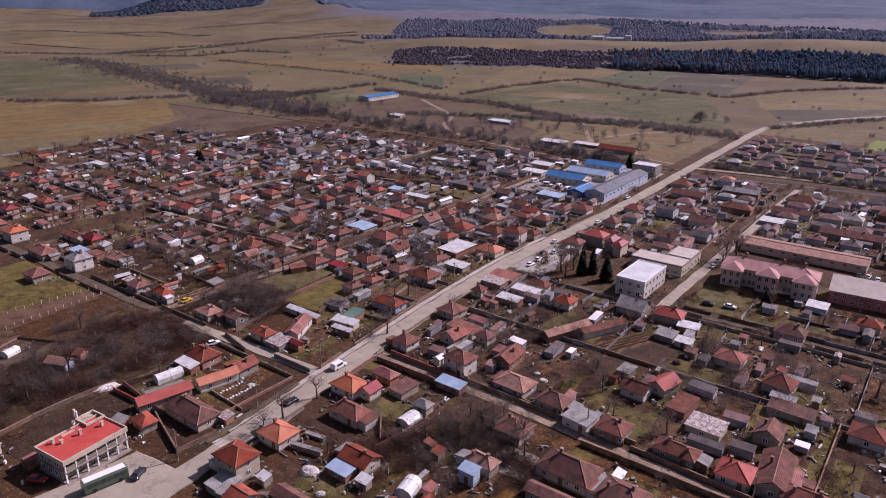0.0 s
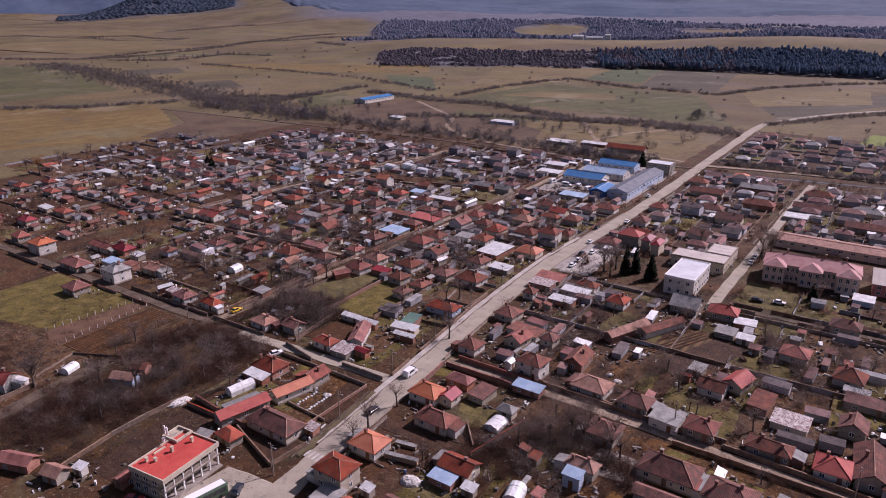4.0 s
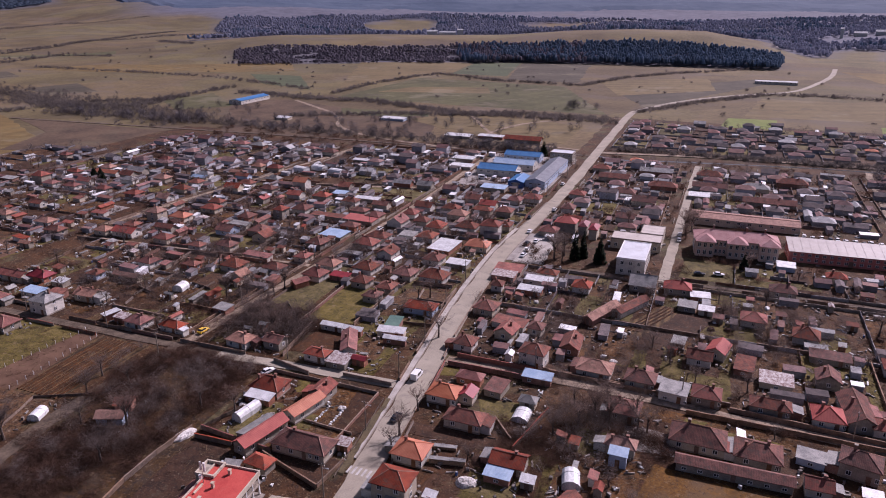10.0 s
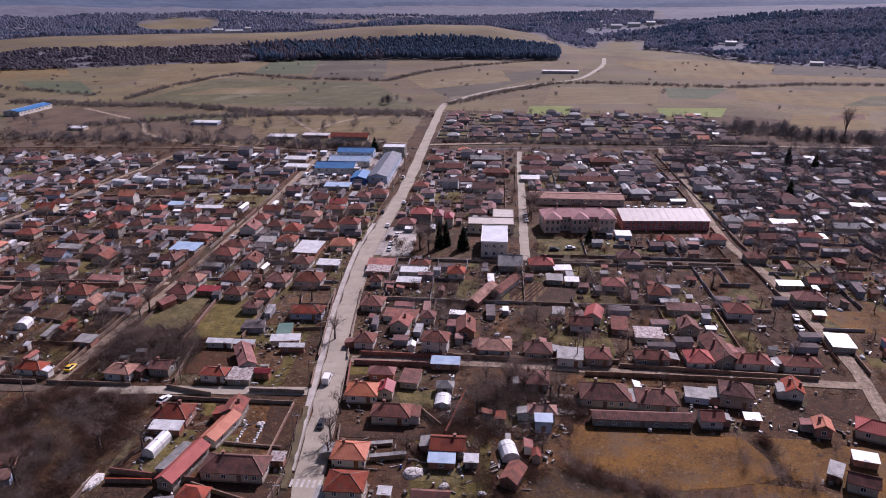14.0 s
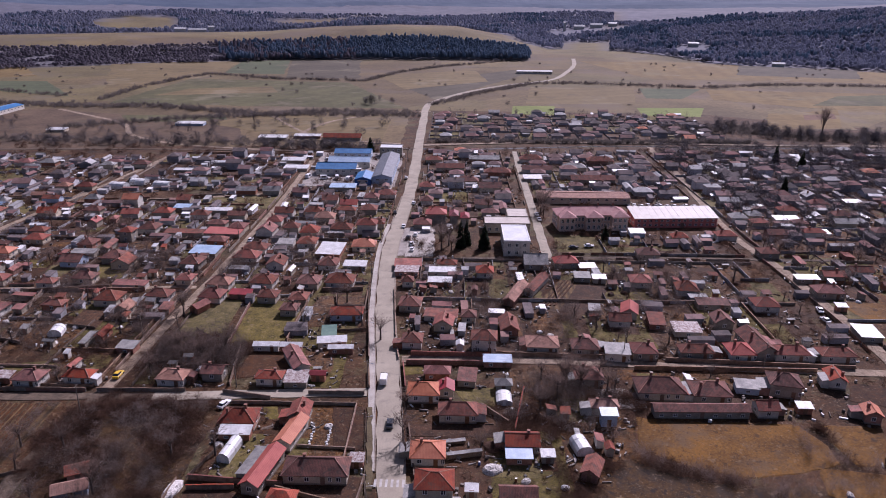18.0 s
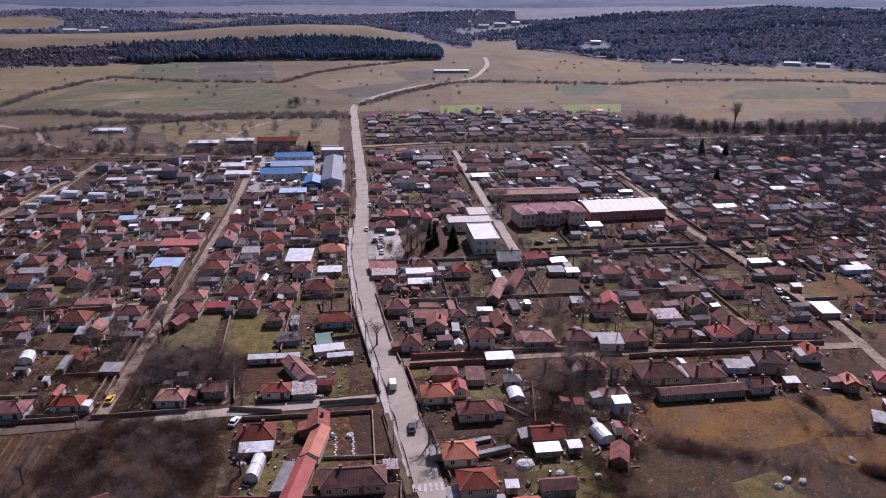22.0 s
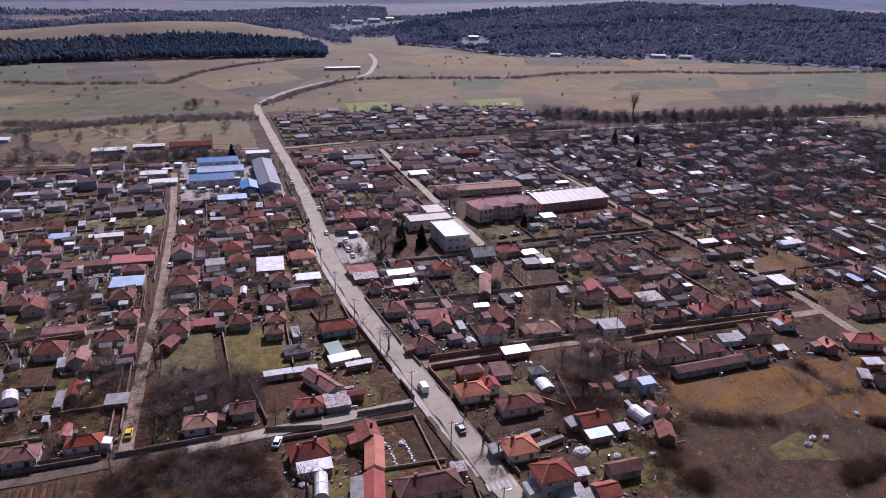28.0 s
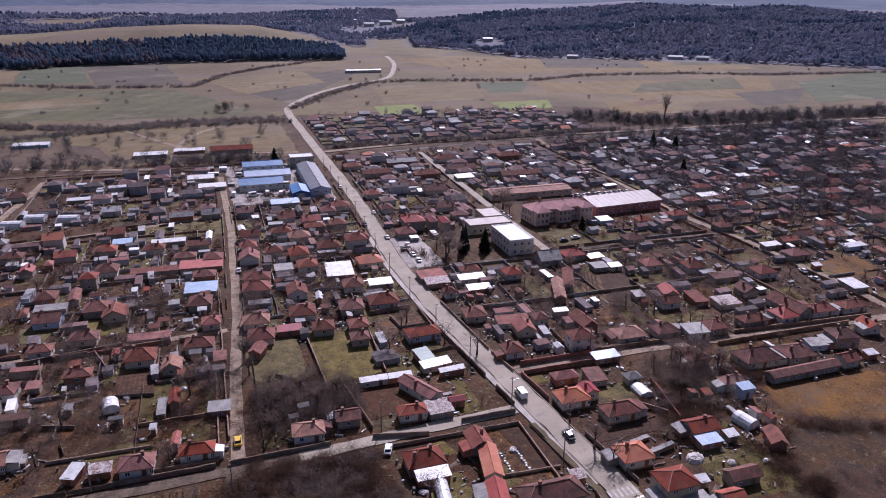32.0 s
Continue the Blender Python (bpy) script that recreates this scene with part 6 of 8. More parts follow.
# ---- the large buildings ----
corner_house()
pink_school()
flat_block("council_building", "white two-storey flat-roofed public building", -90.3, 226, -79.6, 247, 6.7, WALLS[0], M["flatwhite"], 2, 3.4, 0.35, trim="frame")
flat_block("annex", "low white annex with a flat roof", -97, 256, -76.5, 266, 4.4, WALLS[1], M["flatbeige"], 1, 3.2, 0.3)
flat_block("annex", "low pale annex with a flat roof", -86, 266.3, -76.5, 279, 4.6, WALLS[1], M["flatbeige"], 1, 3.2, 0.3)
def red_hall():
    """A long hall whose sheet roof slopes gently to the street."""
    w, d, h, up = 39.0, 12.0, 4.6, 2.0
    placed.append((-8.0, 272.5, w + 2, d + 4))
    t = thing("red_hall", "long red rendered hall with a pale beige sheet roof", "building", pose(-8.0, 273.0, 0, 0, 0, 4))
    a, b = w / 2, d / 2
    part("wall", solid(bmesh.new(), [[(x, -b, 0), (x, b, 0), (x, b, h + up), (x, -b, h)] for x in (-a, a)]), WALLS[6], t)
    e = up / d * 0.5
    rf = part("roof", solid(bmesh.new(), [[(x, -b - 0.5, h - e + 0.02), (x, b + 0.5, h + up + e + 0.02), (x, b + 0.5, h + up + e + 0.2), (x, -b - 0.5, h - e + 0.2)] for x in (-a - 0.5, a + 0.5)]), M["sheetbeige"], t)
    for k in range(12):
        u = -a + (k + 0.5) * w / 12
        part("roof_seam", solid(bmesh.new(), [[(u - 0.06, y, z), (u + 0.06, y, z), (u + 0.06, y, z + 0.07), (u - 0.06, y, z + 0.07)] for y, z in ((-b - 0.5, h - e + 0.2), (b + 0.5, h + up + e + 0.2))]), M["sheetbeige"], rf)
    for z in (0.9, 2.9):
        rows_of_windows(t, -a + 0.6, a - 0.6, -b, z, 14, False, 1.3, 1.1)
    for sg in (-1, 1):
        rows_of_windows(t, -b + 0.6, b - 0.6, sg * a, 1.0, 3, False, 1.3, 1.5, 90 * sg, True)
    part("door", boxes((-0.9, -b - 0.08, 0, 0.9, -b - 0.01, 2.4)), M["doorpaint"], t, at=pose(3.0, 0, 0))


red_hall()
hall("workshop_row", "long low brick workshop row with a brown roof", -67.5, 304, -20, 317, 3.4, 1.0, ROOF["p"], WALLS[1])
hall("works_hall", "long grey works hall with skylights", -157.5, 338, -146, 399, 4.3, 1.6, ROOF["q"], WALLS[4])
flat_block("works_office", "white flat-roofed office of the works", -160, 408, -145.5, 419, 6.2, WALLS[2], M["flatwhite"], 2, 3.2)
hall("blue_hall", "blue roofed works hall with pale walls", -193, 358, -169, 371, 3.8, 2.4, ROOF["b"], WALLS[0])
hall("blue_hall", "long pale blue roofed works hall", -189, 377, -163, 389, 3.8, 2.2, ROOF["t"], WALLS[0])
hall("blue_hall", "blue roofed works hall at the back of the yard", -189, 401, -165, 412, 4.0, 2.0, ROOF["b"], WALLS[4])
hall("blue_hall", "blue roofed hall against the long grey hall", -167, 336, -157.7, 353, 3.4, 1.4, ROOF["b"], M["bluepaint"])
hall("barn", "long farm hall with a blue roof and white front", -516, 541, -501, 589, 3.8, 1.4, ROOF["b"], WALLS[0])
hall("far_greenhouse", "long white greenhouse beside the country road", -28, 926, 20, 936, 3.5, 1.0, ROOF["w"], WALLS[0])
sheet("works_yard", [(-197, 333), (-144.5, 333), (-144.5, 421), (-199, 421)], M["yard"], "pale gravel yard of the works", "yard", 0.10)
sheet("square_pavement", [(-131, 224), (-119.5, 225), (-120, 262), (-131, 262)], M["path"], "paved square beside the main street", "pavement", 0.26)
sheet("bus_square", [(-141.4, 42), (-120, 42), (-122, 70), (-139, 68)], M["asphalt"], "worn asphalt square in front of the shops", "square", 0.24)

flat_block("works_store", "low white store in the works yard", -172, 358, -166, 363, 3.6, WALLS[0], M["flatwhite"], 1)
house(-116.5, 91.3, 9, 8, "o", "h", 1)
house(-114.6, 77.9, 9.3, 8, "r", "h", 2)
house(-118.6, 117.8, 9.5, 8, "o", "h", 1)
house(-112.6, 119.3, 5, 6, "m", "g", 1)
house(-109.5, 108.4, 11, 7, "d", "h", 1)
house(-94.3, 95.9, 9, 7, "r", "g", 1)
house(-96.7, 77.6, 9, 5, "d", "g", 1)
house(-164.0, 103.8, 10, 8, "r", "h", 1)
house(-163.5, 98.3, 8, 3.5, "w", "s", 1)
house(-149.4, 106.9, 6, 8, "r", "g", 1)
house(-141.0, 84.4, 16, 8, "d", "h", 1)
house(-146.7, 74.9, 6.4, 4.5, "r", "h", 1, -5)
house(-132.6, 88.4, 3.5, 3, "x", "s", 1)
house(-97.0, 122.4, 5, 4, "k", "h", 1)
house(22.7, 202.5, 9, 4, "w", "s", 1)
house(-271.4, 289.2, 9, 8, "o", "g", 2)
house(-321.7, 319.1, 8, 7, "p", "h", 1)
house(-309.9, 319.4, 10, 7, "r", "h", 1)
house(-294.3, 295.7, 9, 7, "k", "h", 1)
house(-326.1, 302.2, 8, 5, "p", "g", 1)
house(-315.2, 295.2, 10, 6, "d", "g", 1)
house(-374.7, 373.0, 12, 8, "r", "h", 1)
house(-359.7, 373.5, 11, 8, "k", "h", 1)
house(-321.2, 368.8, 10, 7, "k", "h", 1)
house(-302.4, 372.4, 11, 8, "d", "h", 1)
house(-272.3, 360.1, 11, 4, "w", "s", 1)
house(-244.7, 284.4, 8, 6, "t", "s", 1)
house(-248.0, 296.8, 8, 8, "d", "g", 1)
house(-226.0, 280.1, 14, 4, "w", "s", 1)
house(-221.5, 314.8, 12, 6, "k", "g", 1)
house(-208.1, 315.2, 10, 7, "k", "g", 1)
house(-184.1, 254.3, 8, 7, "d", "h", 1)
house(-244, 464, 21, 9, "w", "s", 1)
house(-220, 470, 20, 7, "w", "s", 1)
house(-193, 463, 30, 9, "r", "g", 1)
house(-324, 517, 23, 9, "w", "s", 1)
house(-414.4, 484.1, 14, 8, "w", "s", 1)
house(-194.0, 82.6, 5.4, 4.8, "d", "g", 1, 25)
house(-192.4, 76.6, 8, 4.8, "p", "g", 1, 22)
house(-319.4, 119.5, 10, 9, "o", "h", 2)
house(-417.7, 245.6, 9, 8, "r", "h", 2)
house(-265.9, 104.0, 9, 8, "r", "h", 1)
house(-264.8, 119.3, 9, 9, "k", "h", 2)
house(-415.5, 186.4, 11, 7, "p", "h", 1)
house(-407.5, 170.0, 11, 7, "r", "h", 1)
house(-428.0, 214.9, 14, 5, "w", "s", 1)
house(-375.2, 189.8, 9, 7, "p", "h", 1)
house(-376.7, 209.1, 9, 6, "d", "g", 1)
house(-438.4, 241.6, 10, 5, "k", "s", 1)
house(-391.1, 252.2, 11, 6, "r", "g", 1)
house(-415.2, 266.4, 10, 6, "r", "h", 1)
house(-394.7, 271.6, 18, 6, "o", "g", 1)
house(-382.0, 282.1, 14, 8, "k", "g", 1)
house(-388.8, 313.5, 9, 6, "r", "h", 1)
house(-337.1, 284.0, 11, 5, "t", "g", 1)
house(-364.8, 153.2, 12, 7, "r", "h", 1)
house(-346.5, 188.1, 10, 7, "p", "h", 1)
house(-311.2, 188.5, 8, 7, "p", "h", 1)
house(-300.3, 190.8, 13, 8, "v", "g", 1)
house(-278.4, 189.7, 9, 7, "r", "h", 1)
house(-304.5, 214.0, 8, 8, "p", "h", 2)
house(-293.6, 217.9, 10, 8, "o", "h", 1)
house(-289.2, 234.6, 10, 8, "r", "h", 1)
house(-289.1, 202.4, 11, 5, "d", "g", 1)
house(-300.2, 135.0, 14, 6, "r", "g", 1)
house(-289.9, 138.2, 10, 7, "m", "h", 1)
house(-289.8, 117.1, 14, 8, "r", "h", 1)
house(-280.5, 127.2, 9, 5, "t", "s", 1)
house(-279.2, 137.3, 6, 4, "w", "s", 1)
house(-272.5, 147.4, 6, 6, "d", "h", 1)
house(-365.0, 135.9, 10, 7, "m", "h", 1)
house(-112.0, 72.3, 6, 6, "k", "s", 1)
house(-104.8, 71.2, 6, 6, "r", "g", 1)
house(100.6, 222.0, 11, 10, "r", "h", 2)
house(25.0, 278.2, 9, 8, "k", "h", 1)
house(48.1, 277.9, 12, 6, "w", "s", 1)
house(95.9, 309.0, 9, 5, "w", "s", 1)
house(72.0, 271.3, 12, 7, "k", "g", 1)
house(56.9, 191.3, 12, 4, "w", "s", 1)
house(118.6, 263.5, 13, 8, "r", "h", 1)
house(93.1, 271.6, 11, 8, "k", "h", 1)
house(51.0, 256.8, 11, 6, "r", "h", 1)
house(-31.3, 226.2, 10, 8, "d", "h", 1)
house(19.2, 229.7, 9, 8, "d", "h", 1)
house(9.4, 250.9, 10, 7, "r", "h", 1)
house(-28.7, 255.2, 7, 6, "w", "s", 1)
house(-12.0, 247.4, 8, 6, "r", "h", 1)
house(46.2, 209.4, 10, 6, "d", "g", 1)
house(60.0, 203.9, 9, 8, "p", "h", 1)
house(-213.8, 122.8, 8.9, 5.5, "r", "h", 1, -4)
house(-226.8, 121.5, 8.5, 7.1, "r", "h", 1, -3)
house(-240.2, 122.9, 3.4, 5.5, "w", "s", 1, -21)
house(-234.6, 122.3, 5.1, 3.5, "x", "s", 1, -2)
house(-222.6, 144.8, 2.3, 7.5, "k", "s", 1, -2)
house(-219.6, 148.7, 3.1, 7.5, "r", "g", 1, -0)
house(-208.4, 140.6, 5.9, 4.6, "k", "s", 1, -5)
house(-224.2, 135.8, 1.8, 2.0, "w", "s", 1, -6)
house(-218.7, 129.0, 2.1, 5.4, "r", "g", 1, -6)
house(-229.7, 174.6, 9.5, 8.6, "d", "h", 1, -3)
house(-220.8, 166.5, 6.1, 6.9, "p", "g", 1, -6)
house(-245.6, 168.6, 8.2, 5.6, "d", "h", 1, -2)
house(-256.2, 166.0, 3.8, 3.6, "r", "s", 1, -3)
house(-258.4, 187.5, 7.7, 5.9, "d", "h", 1, -4)
house(-247.2, 192.5, 9.1, 7.1, "d", "h", 1, -4)
house(-228.2, 187.8, 12.6, 4.1, "r", "s", 1, -3)
house(-213.4, 177.8, 9.4, 7.2, "d", "h", 1, -6)
house(-207.6, 168.4, 3.9, 5.4, "d", "s", 1, 0)
house(-209.7, 192.7, 6.8, 7.2, "r", "h", 1, -3)
house(-213.1, 209.8, 8.7, 9.3, "d", "h", 1, -5)
house(-212.8, 223.4, 11.5, 9.0, "t", "s", 1, -4)
house(-211.5, 235.2, 9.1, 7.1, "d", "h", 1, -4)
house(-212.7, 247.7, 16.4, 8.2, "v", "s", 1, -3)
house(-208.1, 253.8, 8.3, 8.5, "r", "h", 1, -4)
house(-264.1, 229.4, 7.8, 8.4, "d", "h", 1, -2)
house(-255.0, 228.1, 4.0, 11.1, "d", "g", 1, 2)
house(-251.5, 239.1, 6.7, 7.1, "r", "h", 2, -4)
house(-247.0, 250.9, 9.2, 9.4, "d", "h", 1, -2)
house(-269.4, 264.5, 3.4, 5.6, "r", "h", 1, 6)
house(-275.8, 258.3, 5.7, 7.4, "v", "g", 1, 0)
house(-245.9, 214.6, 9.8, 9.4, "d", "h", 1, -1)
house(-239.9, 208.4, 8.6, 8.9, "d", "g", 1, -2)
house(-261.1, 219.6, 10.4, 4.4, "k", "s", 1, -2)
house(-260.2, 209.6, 9.4, 8.6, "d", "g", 1, -3)
house(-268.7, 217.8, 2.6, 5.6, "r", "h", 1, 5)
house(-229.9, 246.3, 17.3, 4.7, "d", "s", 1, -1)
house(-195.0, 178.0, 9.0, 8.3, "r", "h", 1, -5)
house(-196.7, 169.5, 4.8, 7.4, "r", "g", 1, -25)
house(-186.0, 180.9, 7.9, 4.2, "m", "s", 1, -2)
house(-175.5, 178.5, 7.7, 7.3, "d", "h", 1, -4)
house(-164.5, 177.0, 7.2, 7.7, "d", "h", 1, -2)
house(-165.8, 168.1, 6.6, 6.6, "d", "h", 1, -4)
house(-195.8, 189.2, 9.5, 7.9, "p", "h", 1, -4)
house(-180.5, 191.7, 9.8, 9.4, "d", "h", 1, -5)
house(-163.9, 191.8, 9.2, 9.4, "d", "h", 1, -4)
house(-152.5, 193.0, 11.4, 9.4, "d", "h", 1, -2)
house(-159.7, 210.1, 8.4, 8.9, "d", "h", 1, -4)
house(-193.7, 216.8, 11.0, 9.0, "r", "h", 1, -4)
house(-192.8, 226.9, 11.0, 8.5, "d", "h", 1, -4)
house(-180.1, 209.9, 8.0, 9.8, "d", "g", 1, -1)
house(-194.3, 249.6, 8.9, 9.9, "r", "g", 1, -4)
house(-173.0, 234.8, 8.9, 9.4, "d", "h", 1, -1)
house(-161.8, 227.0, 10.4, 13.8, "w", "s", 1, -4)
house(-149.4, 210.1, 9.2, 5.6, "w", "s", 1, -2)
house(-148.6, 232.1, 11.0, 9.4, "o", "h", 1, 2)
house(-182.2, 235.0, 7.2, 6.3, "k", "s", 1, 0)
house(-173.2, 203.3, 2.3, 6.0, "w", "g", 1, -6)
house(-128.8, 211.9, 10.8, 7.6, "r", "s", 1, 2)
house(-128.8, 205.1, 9.3, 5.9, "x", "s", 1, -2)
house(-127.8, 193.5, 5.1, 5.5, "d", "h", 1, 2)
house(-146.2, 165.5, 12.1, 7.5, "r", "h", 1, 2)
house(-149.7, 151.5, 4.8, 7.6, "e", "s", 1, 8)
house(-167.2, 142.3, 8.0, 2.1, "w", "s", 1, -0)
house(-159.6, 142.2, 6.9, 2.1, "w", "s", 1, 0)
house(-147.9, 146.0, 9.2, 3.7, "w", "s", 1, 8)
house(-144.5, 141.2, 7.8, 1.8, "w", "s", 1, 4)
house(-156.2, 133.6, 5.5, 14.8, "r", "g", 1, 27)
house(-161.3, 123.8, 8.4, 5.6, "r", "h", 1, -2)
house(-153.9, 123.8, 6.7, 6.2, "x", "s", 1, -0)
house(-148.4, 125.8, 4.8, 2.9, "m", "g", 1, -1)
house(-187.9, 123.1, 8.7, 7.0, "p", "h", 1, -4)
house(-177.6, 126.2, 7.0, 6.2, "d", "g", 1, -2)
house(-123.3, 147.0, 7.1, 7.4, "d", "h", 1, -2)
house(-101.5, 145.0, 8.7, 7.5, "d", "h", 2, -4)
house(-93.1, 157.7, 6.6, 11.1, "d", "g", 1, 2)
house(-113.9, 159.1, 7.1, 8.2, "r", "g", 1, -6)
house(-105.8, 164.6, 5.7, 6.1, "d", "h", 1, -4)
house(-114.9, 166.1, 11.3, 5.8, "d", "s", 1, -6)
house(-125.5, 173.9, 8.4, 8.8, "d", "h", 1, -5)
house(-88.6, 184.6, 4.8, 20.0, "p", "g", 1, -22)
house(-80.2, 193.5, 4.2, 18.0, "d", "g", 1, -26)
house(-99.0, 204.1, 7.5, 8.0, "r", "h", 1, -1)
house(-115.2, 204.9, 10.5, 4.6, "w", "s", 1, -1)
house(-115.9, 194.8, 9.1, 4.6, "w", "s", 1, -2)
house(-113.5, 211.5, 8.7, 5.9, "d", "h", 1, -2)
house(-83.8, 145.8, 10.9, 8.8, "p", "h", 1, -2)
house(-71.1, 144.5, 9.1, 7.7, "d", "h", 1, -2)
house(-62.0, 141.4, 7.6, 6.6, "k", "s", 1, -6, 0, 2.8)
house(-53.9, 142.6, 8.3, 8.1, "r", "h", 1, -1)
house(-62.3, 201.5, 6.3, 5.6, "k", "s", 1, -3)
house(-56.1, 199.9, 5.4, 3.9, "w", "s", 1, -1)
house(-56.6, 163.4, 8.0, 6.6, "d", "g", 1, -3)
house(-51.6, 170.6, 6.4, 9.4, "v", "g", 1, -14)
house(-63.0, 172.3, 4.2, 5.1, "k", "s", 1, -6)
house(-41.5, 197.2, 8.9, 8.8, "r", "h", 1, -2)
house(-26.5, 190.2, 8.7, 8.8, "d", "h", 1, -6)
house(-44.3, 164.3, 5.5, 9.3, "d", "s", 1, -6)
house(-36.3, 158.3, 8.9, 7.0, "x", "s", 1, -2)
house(-21.0, 178.5, 11.3, 5.5, "d", "s", 1, -2)
house(-38.4, 142.8, 11.0, 6.5, "d", "h", 1, -1)
house(-25.2, 143.0, 8.4, 8.8, "v", "h", 1, 1)
house(-3.5, 177.5, 9.5, 8.8, "r", "h", 1, -2)
house(24.1, 189.6, 11.2, 8.3, "r", "h", 1, -2)
house(-23.1, 163.7, 7.1, 7.8, "d", "g", 1, -1)
house(-18.0, 148.0, 8.1, 17.0, "d", "g", 1, 5)
house(-10.4, 142.6, 11.5, 6.8, "r", "h", 1, -1)
house(3.0, 142.1, 11.5, 7.0, "d", "h", 1, -1)
house(20.7, 157.4, 7.0, 8.7, "w", "s", 1, -4)
house(-55.0, 121.4, 14.0, 9.6, "d", "h", 1, -1)
house(-41.8, 120.2, 11.4, 9.4, "d", "h", 1, -2)
house(-30.4, 123.6, 6.4, 4.6, "k", "s", 1, -8)
house(-20.6, 123.4, 9.4, 8.4, "d", "h", 1, -12, 2, 3.8)
house(-4.3, 128.0, 5.6, 7.8, "r", "g", 1, -10)
house(-47.0, 111.4, 27, 4.8, "d", "g", 1, 1)
house(-30.0, 112.3, 6.4, 6.0, "r", "g", 1, 1)
house(-19.5, 113.4, 4.2, 2.8, "w", "s", 1, -2)
house(-71.7, 111.8, 8.1, 5.3, "p", "h", 1, -2)
house(-73.1, 127.6, 8.9, 8.7, "d", "h", 1, -1)
house(-97.9, 135.7, 8.5, 4.1, "t", "s", 1, -0)
house(-115.2, 128.4, 8.3, 5.1, "r", "h", 1, -1)
house(-106.8, 126.3, 5.4, 7.0, "d", "s", 1, -6)
house(-79.3, 86.6, 4.8, 7.7, "d", "g", 1, -22)
house(-206.8, 369.8, 14.8, 8.0, "w", "s", 1, 0)
house(-212.8, 390.7, 14.8, 8.0, "w", "s", 1, 0)
house(-171.9, 327.3, 14.4, 8.0, "t", "s", 1, 0)
house(-146.3, 312.2, 10.5, 9, "r", "h", 1, 0)
house(-125.8, 328.8, 9.3, 8.6, "r", "h", 1, 0)
house(-124.9, 301.1, 7.4, 8.6, "d", "h", 1, 0)
house(-119.4, 271.3, 10.8, 8.6, "v", "h", 2, 0)
house(-125.4, 262.4, 9.3, 8.6, "r", "h", 1, 0)
house(-111.0, 269.3, 4.4, 8.6, "m", "h", 2, 0)
house(-105.9, 266.3, 4.3, 8.6, "m", "h", 2, 0)
house(-149.9, 253.8, 9.9, 8.6, "r", "h", 2, 0)
house(-145.5, 262.5, 6.4, 8.6, "d", "h", 1, 0)
house(-161.4, 253.9, 10.8, 8.6, "d", "h", 1, 0)
house(-171.8, 270.4, 10.4, 8.6, "p", "h", 1, 0)
house(-152.5, 284.0, 8.9, 8.6, "d", "h", 1, 0)
house(-153.6, 305.3, 8.4, 8.6, "r", "h", 1, 0)
house(-174.2, 299.8, 9.2, 8.0, "d", "g", 1, 0)
house(-174.7, 249.4, 8.9, 10.0, "r", "h", 1, 0)
house(-78.6, 214.8, 10.4, 10.5, "k", "g", 1, 0)
house(-66.6, 215.6, 10.6, 8.0, "v", "h", 1, 4)
house(-58.6, 211.4, 7.0, 4.6, "w", "s", 1, 6)
house(-91.3, 328.0, 13.5, 9.0, "d", "g", 1, 0)
house(-113.5, 372.8, 18.8, 8.0, "d", "g", 1, 0)
house(-123.9, 393.8, 11.9, 8.6, "d", "h", 1, 0)
house(-92.0, 397.1, 21.0, 8.0, "k", "g", 1, 0)
house(-85.3, 363.0, 17.1, 8.6, "d", "h", 1, 0)
house(-103.6, 341.6, 13.9, 8.6, "d", "h", 1, 0)
house(-61.1, 370.9, 19.9, 8.0, "d", "g", 1, 0)
house(-65.6, 352.1, 10.9, 8.0, "w", "s", 1, 0)
house(-37.4, 377.3, 15.4, 8.6, "k", "h", 1, 0)
house(-31.7, 347.8, 27.6, 8.0, "d", "g", 1, 0)
house(-62.0, 398.6, 16.0, 8.6, "d", "h", 1, 0)
house(-18.2, 395.9, 18.1, 8.6, "d", "h", 1, 0)
house(9.4, 110.0, 11.5, 7.6, "v", "h", 1, -24)
house(-3.8, 110.6, 5.0, 6.0, "o", "g", 1, -12)
house(0.8, 98.8, 5.6, 3.4, "w", "s", 1, -14)
house(-7.8, 93.8, 3.2, 5.2, "k", "s", 1, -30)
house(-4.0, 89.6, 7.0, 5.2, "d", "g", 1, -20)
house(56.9, 155.9, 7.3, 9.0, "r", "h", 1, -4)
house(30.3, 127.5, 10.7, 9.0, "d", "h", 1, -4)

house(-153.0, 84.2, 5.2, 16.0, "v", "g", 1, -12)
house(-149.7, 98.2, 5.0, 13.0, "o", "g", 1, -12)
house(-153.6, 56.5, 3.2, 15, "r", "g", 1, 8, None, 2.2)
house(-151.9, 71.5, 4.2, 2.8, "k", "s", 1, 12)
house(-217.8, 55.6, 8.6, 7.4, "v", "g", 1, 24, 0, 3.3)
house(-178.4, 41.2, 9.6, 5.0, "r", "g", 1, 20)
house(-167.0, 43.6, 5.4, 4.4, "p", "g", 1, 12)
house(-164.4, 47.8, 3.2, 2.4, "w", "s", 1, 10)
house(-95.4, 91.4, 6.4, 4.6, "t", "s")
house(-71.6, 106.6, 4.5, 3.2, "t", "s", 1, 0, 4, 3.4)
greenhouse(-212.1, 71.5, 3.0, 4.6, 20, 2.0)
sheet("field", [(-229, 76), (-214.2, 80), (-213.6, 112), (-233.4, 111)], M["furrow"], "vine rows with yellow grass between", "field")
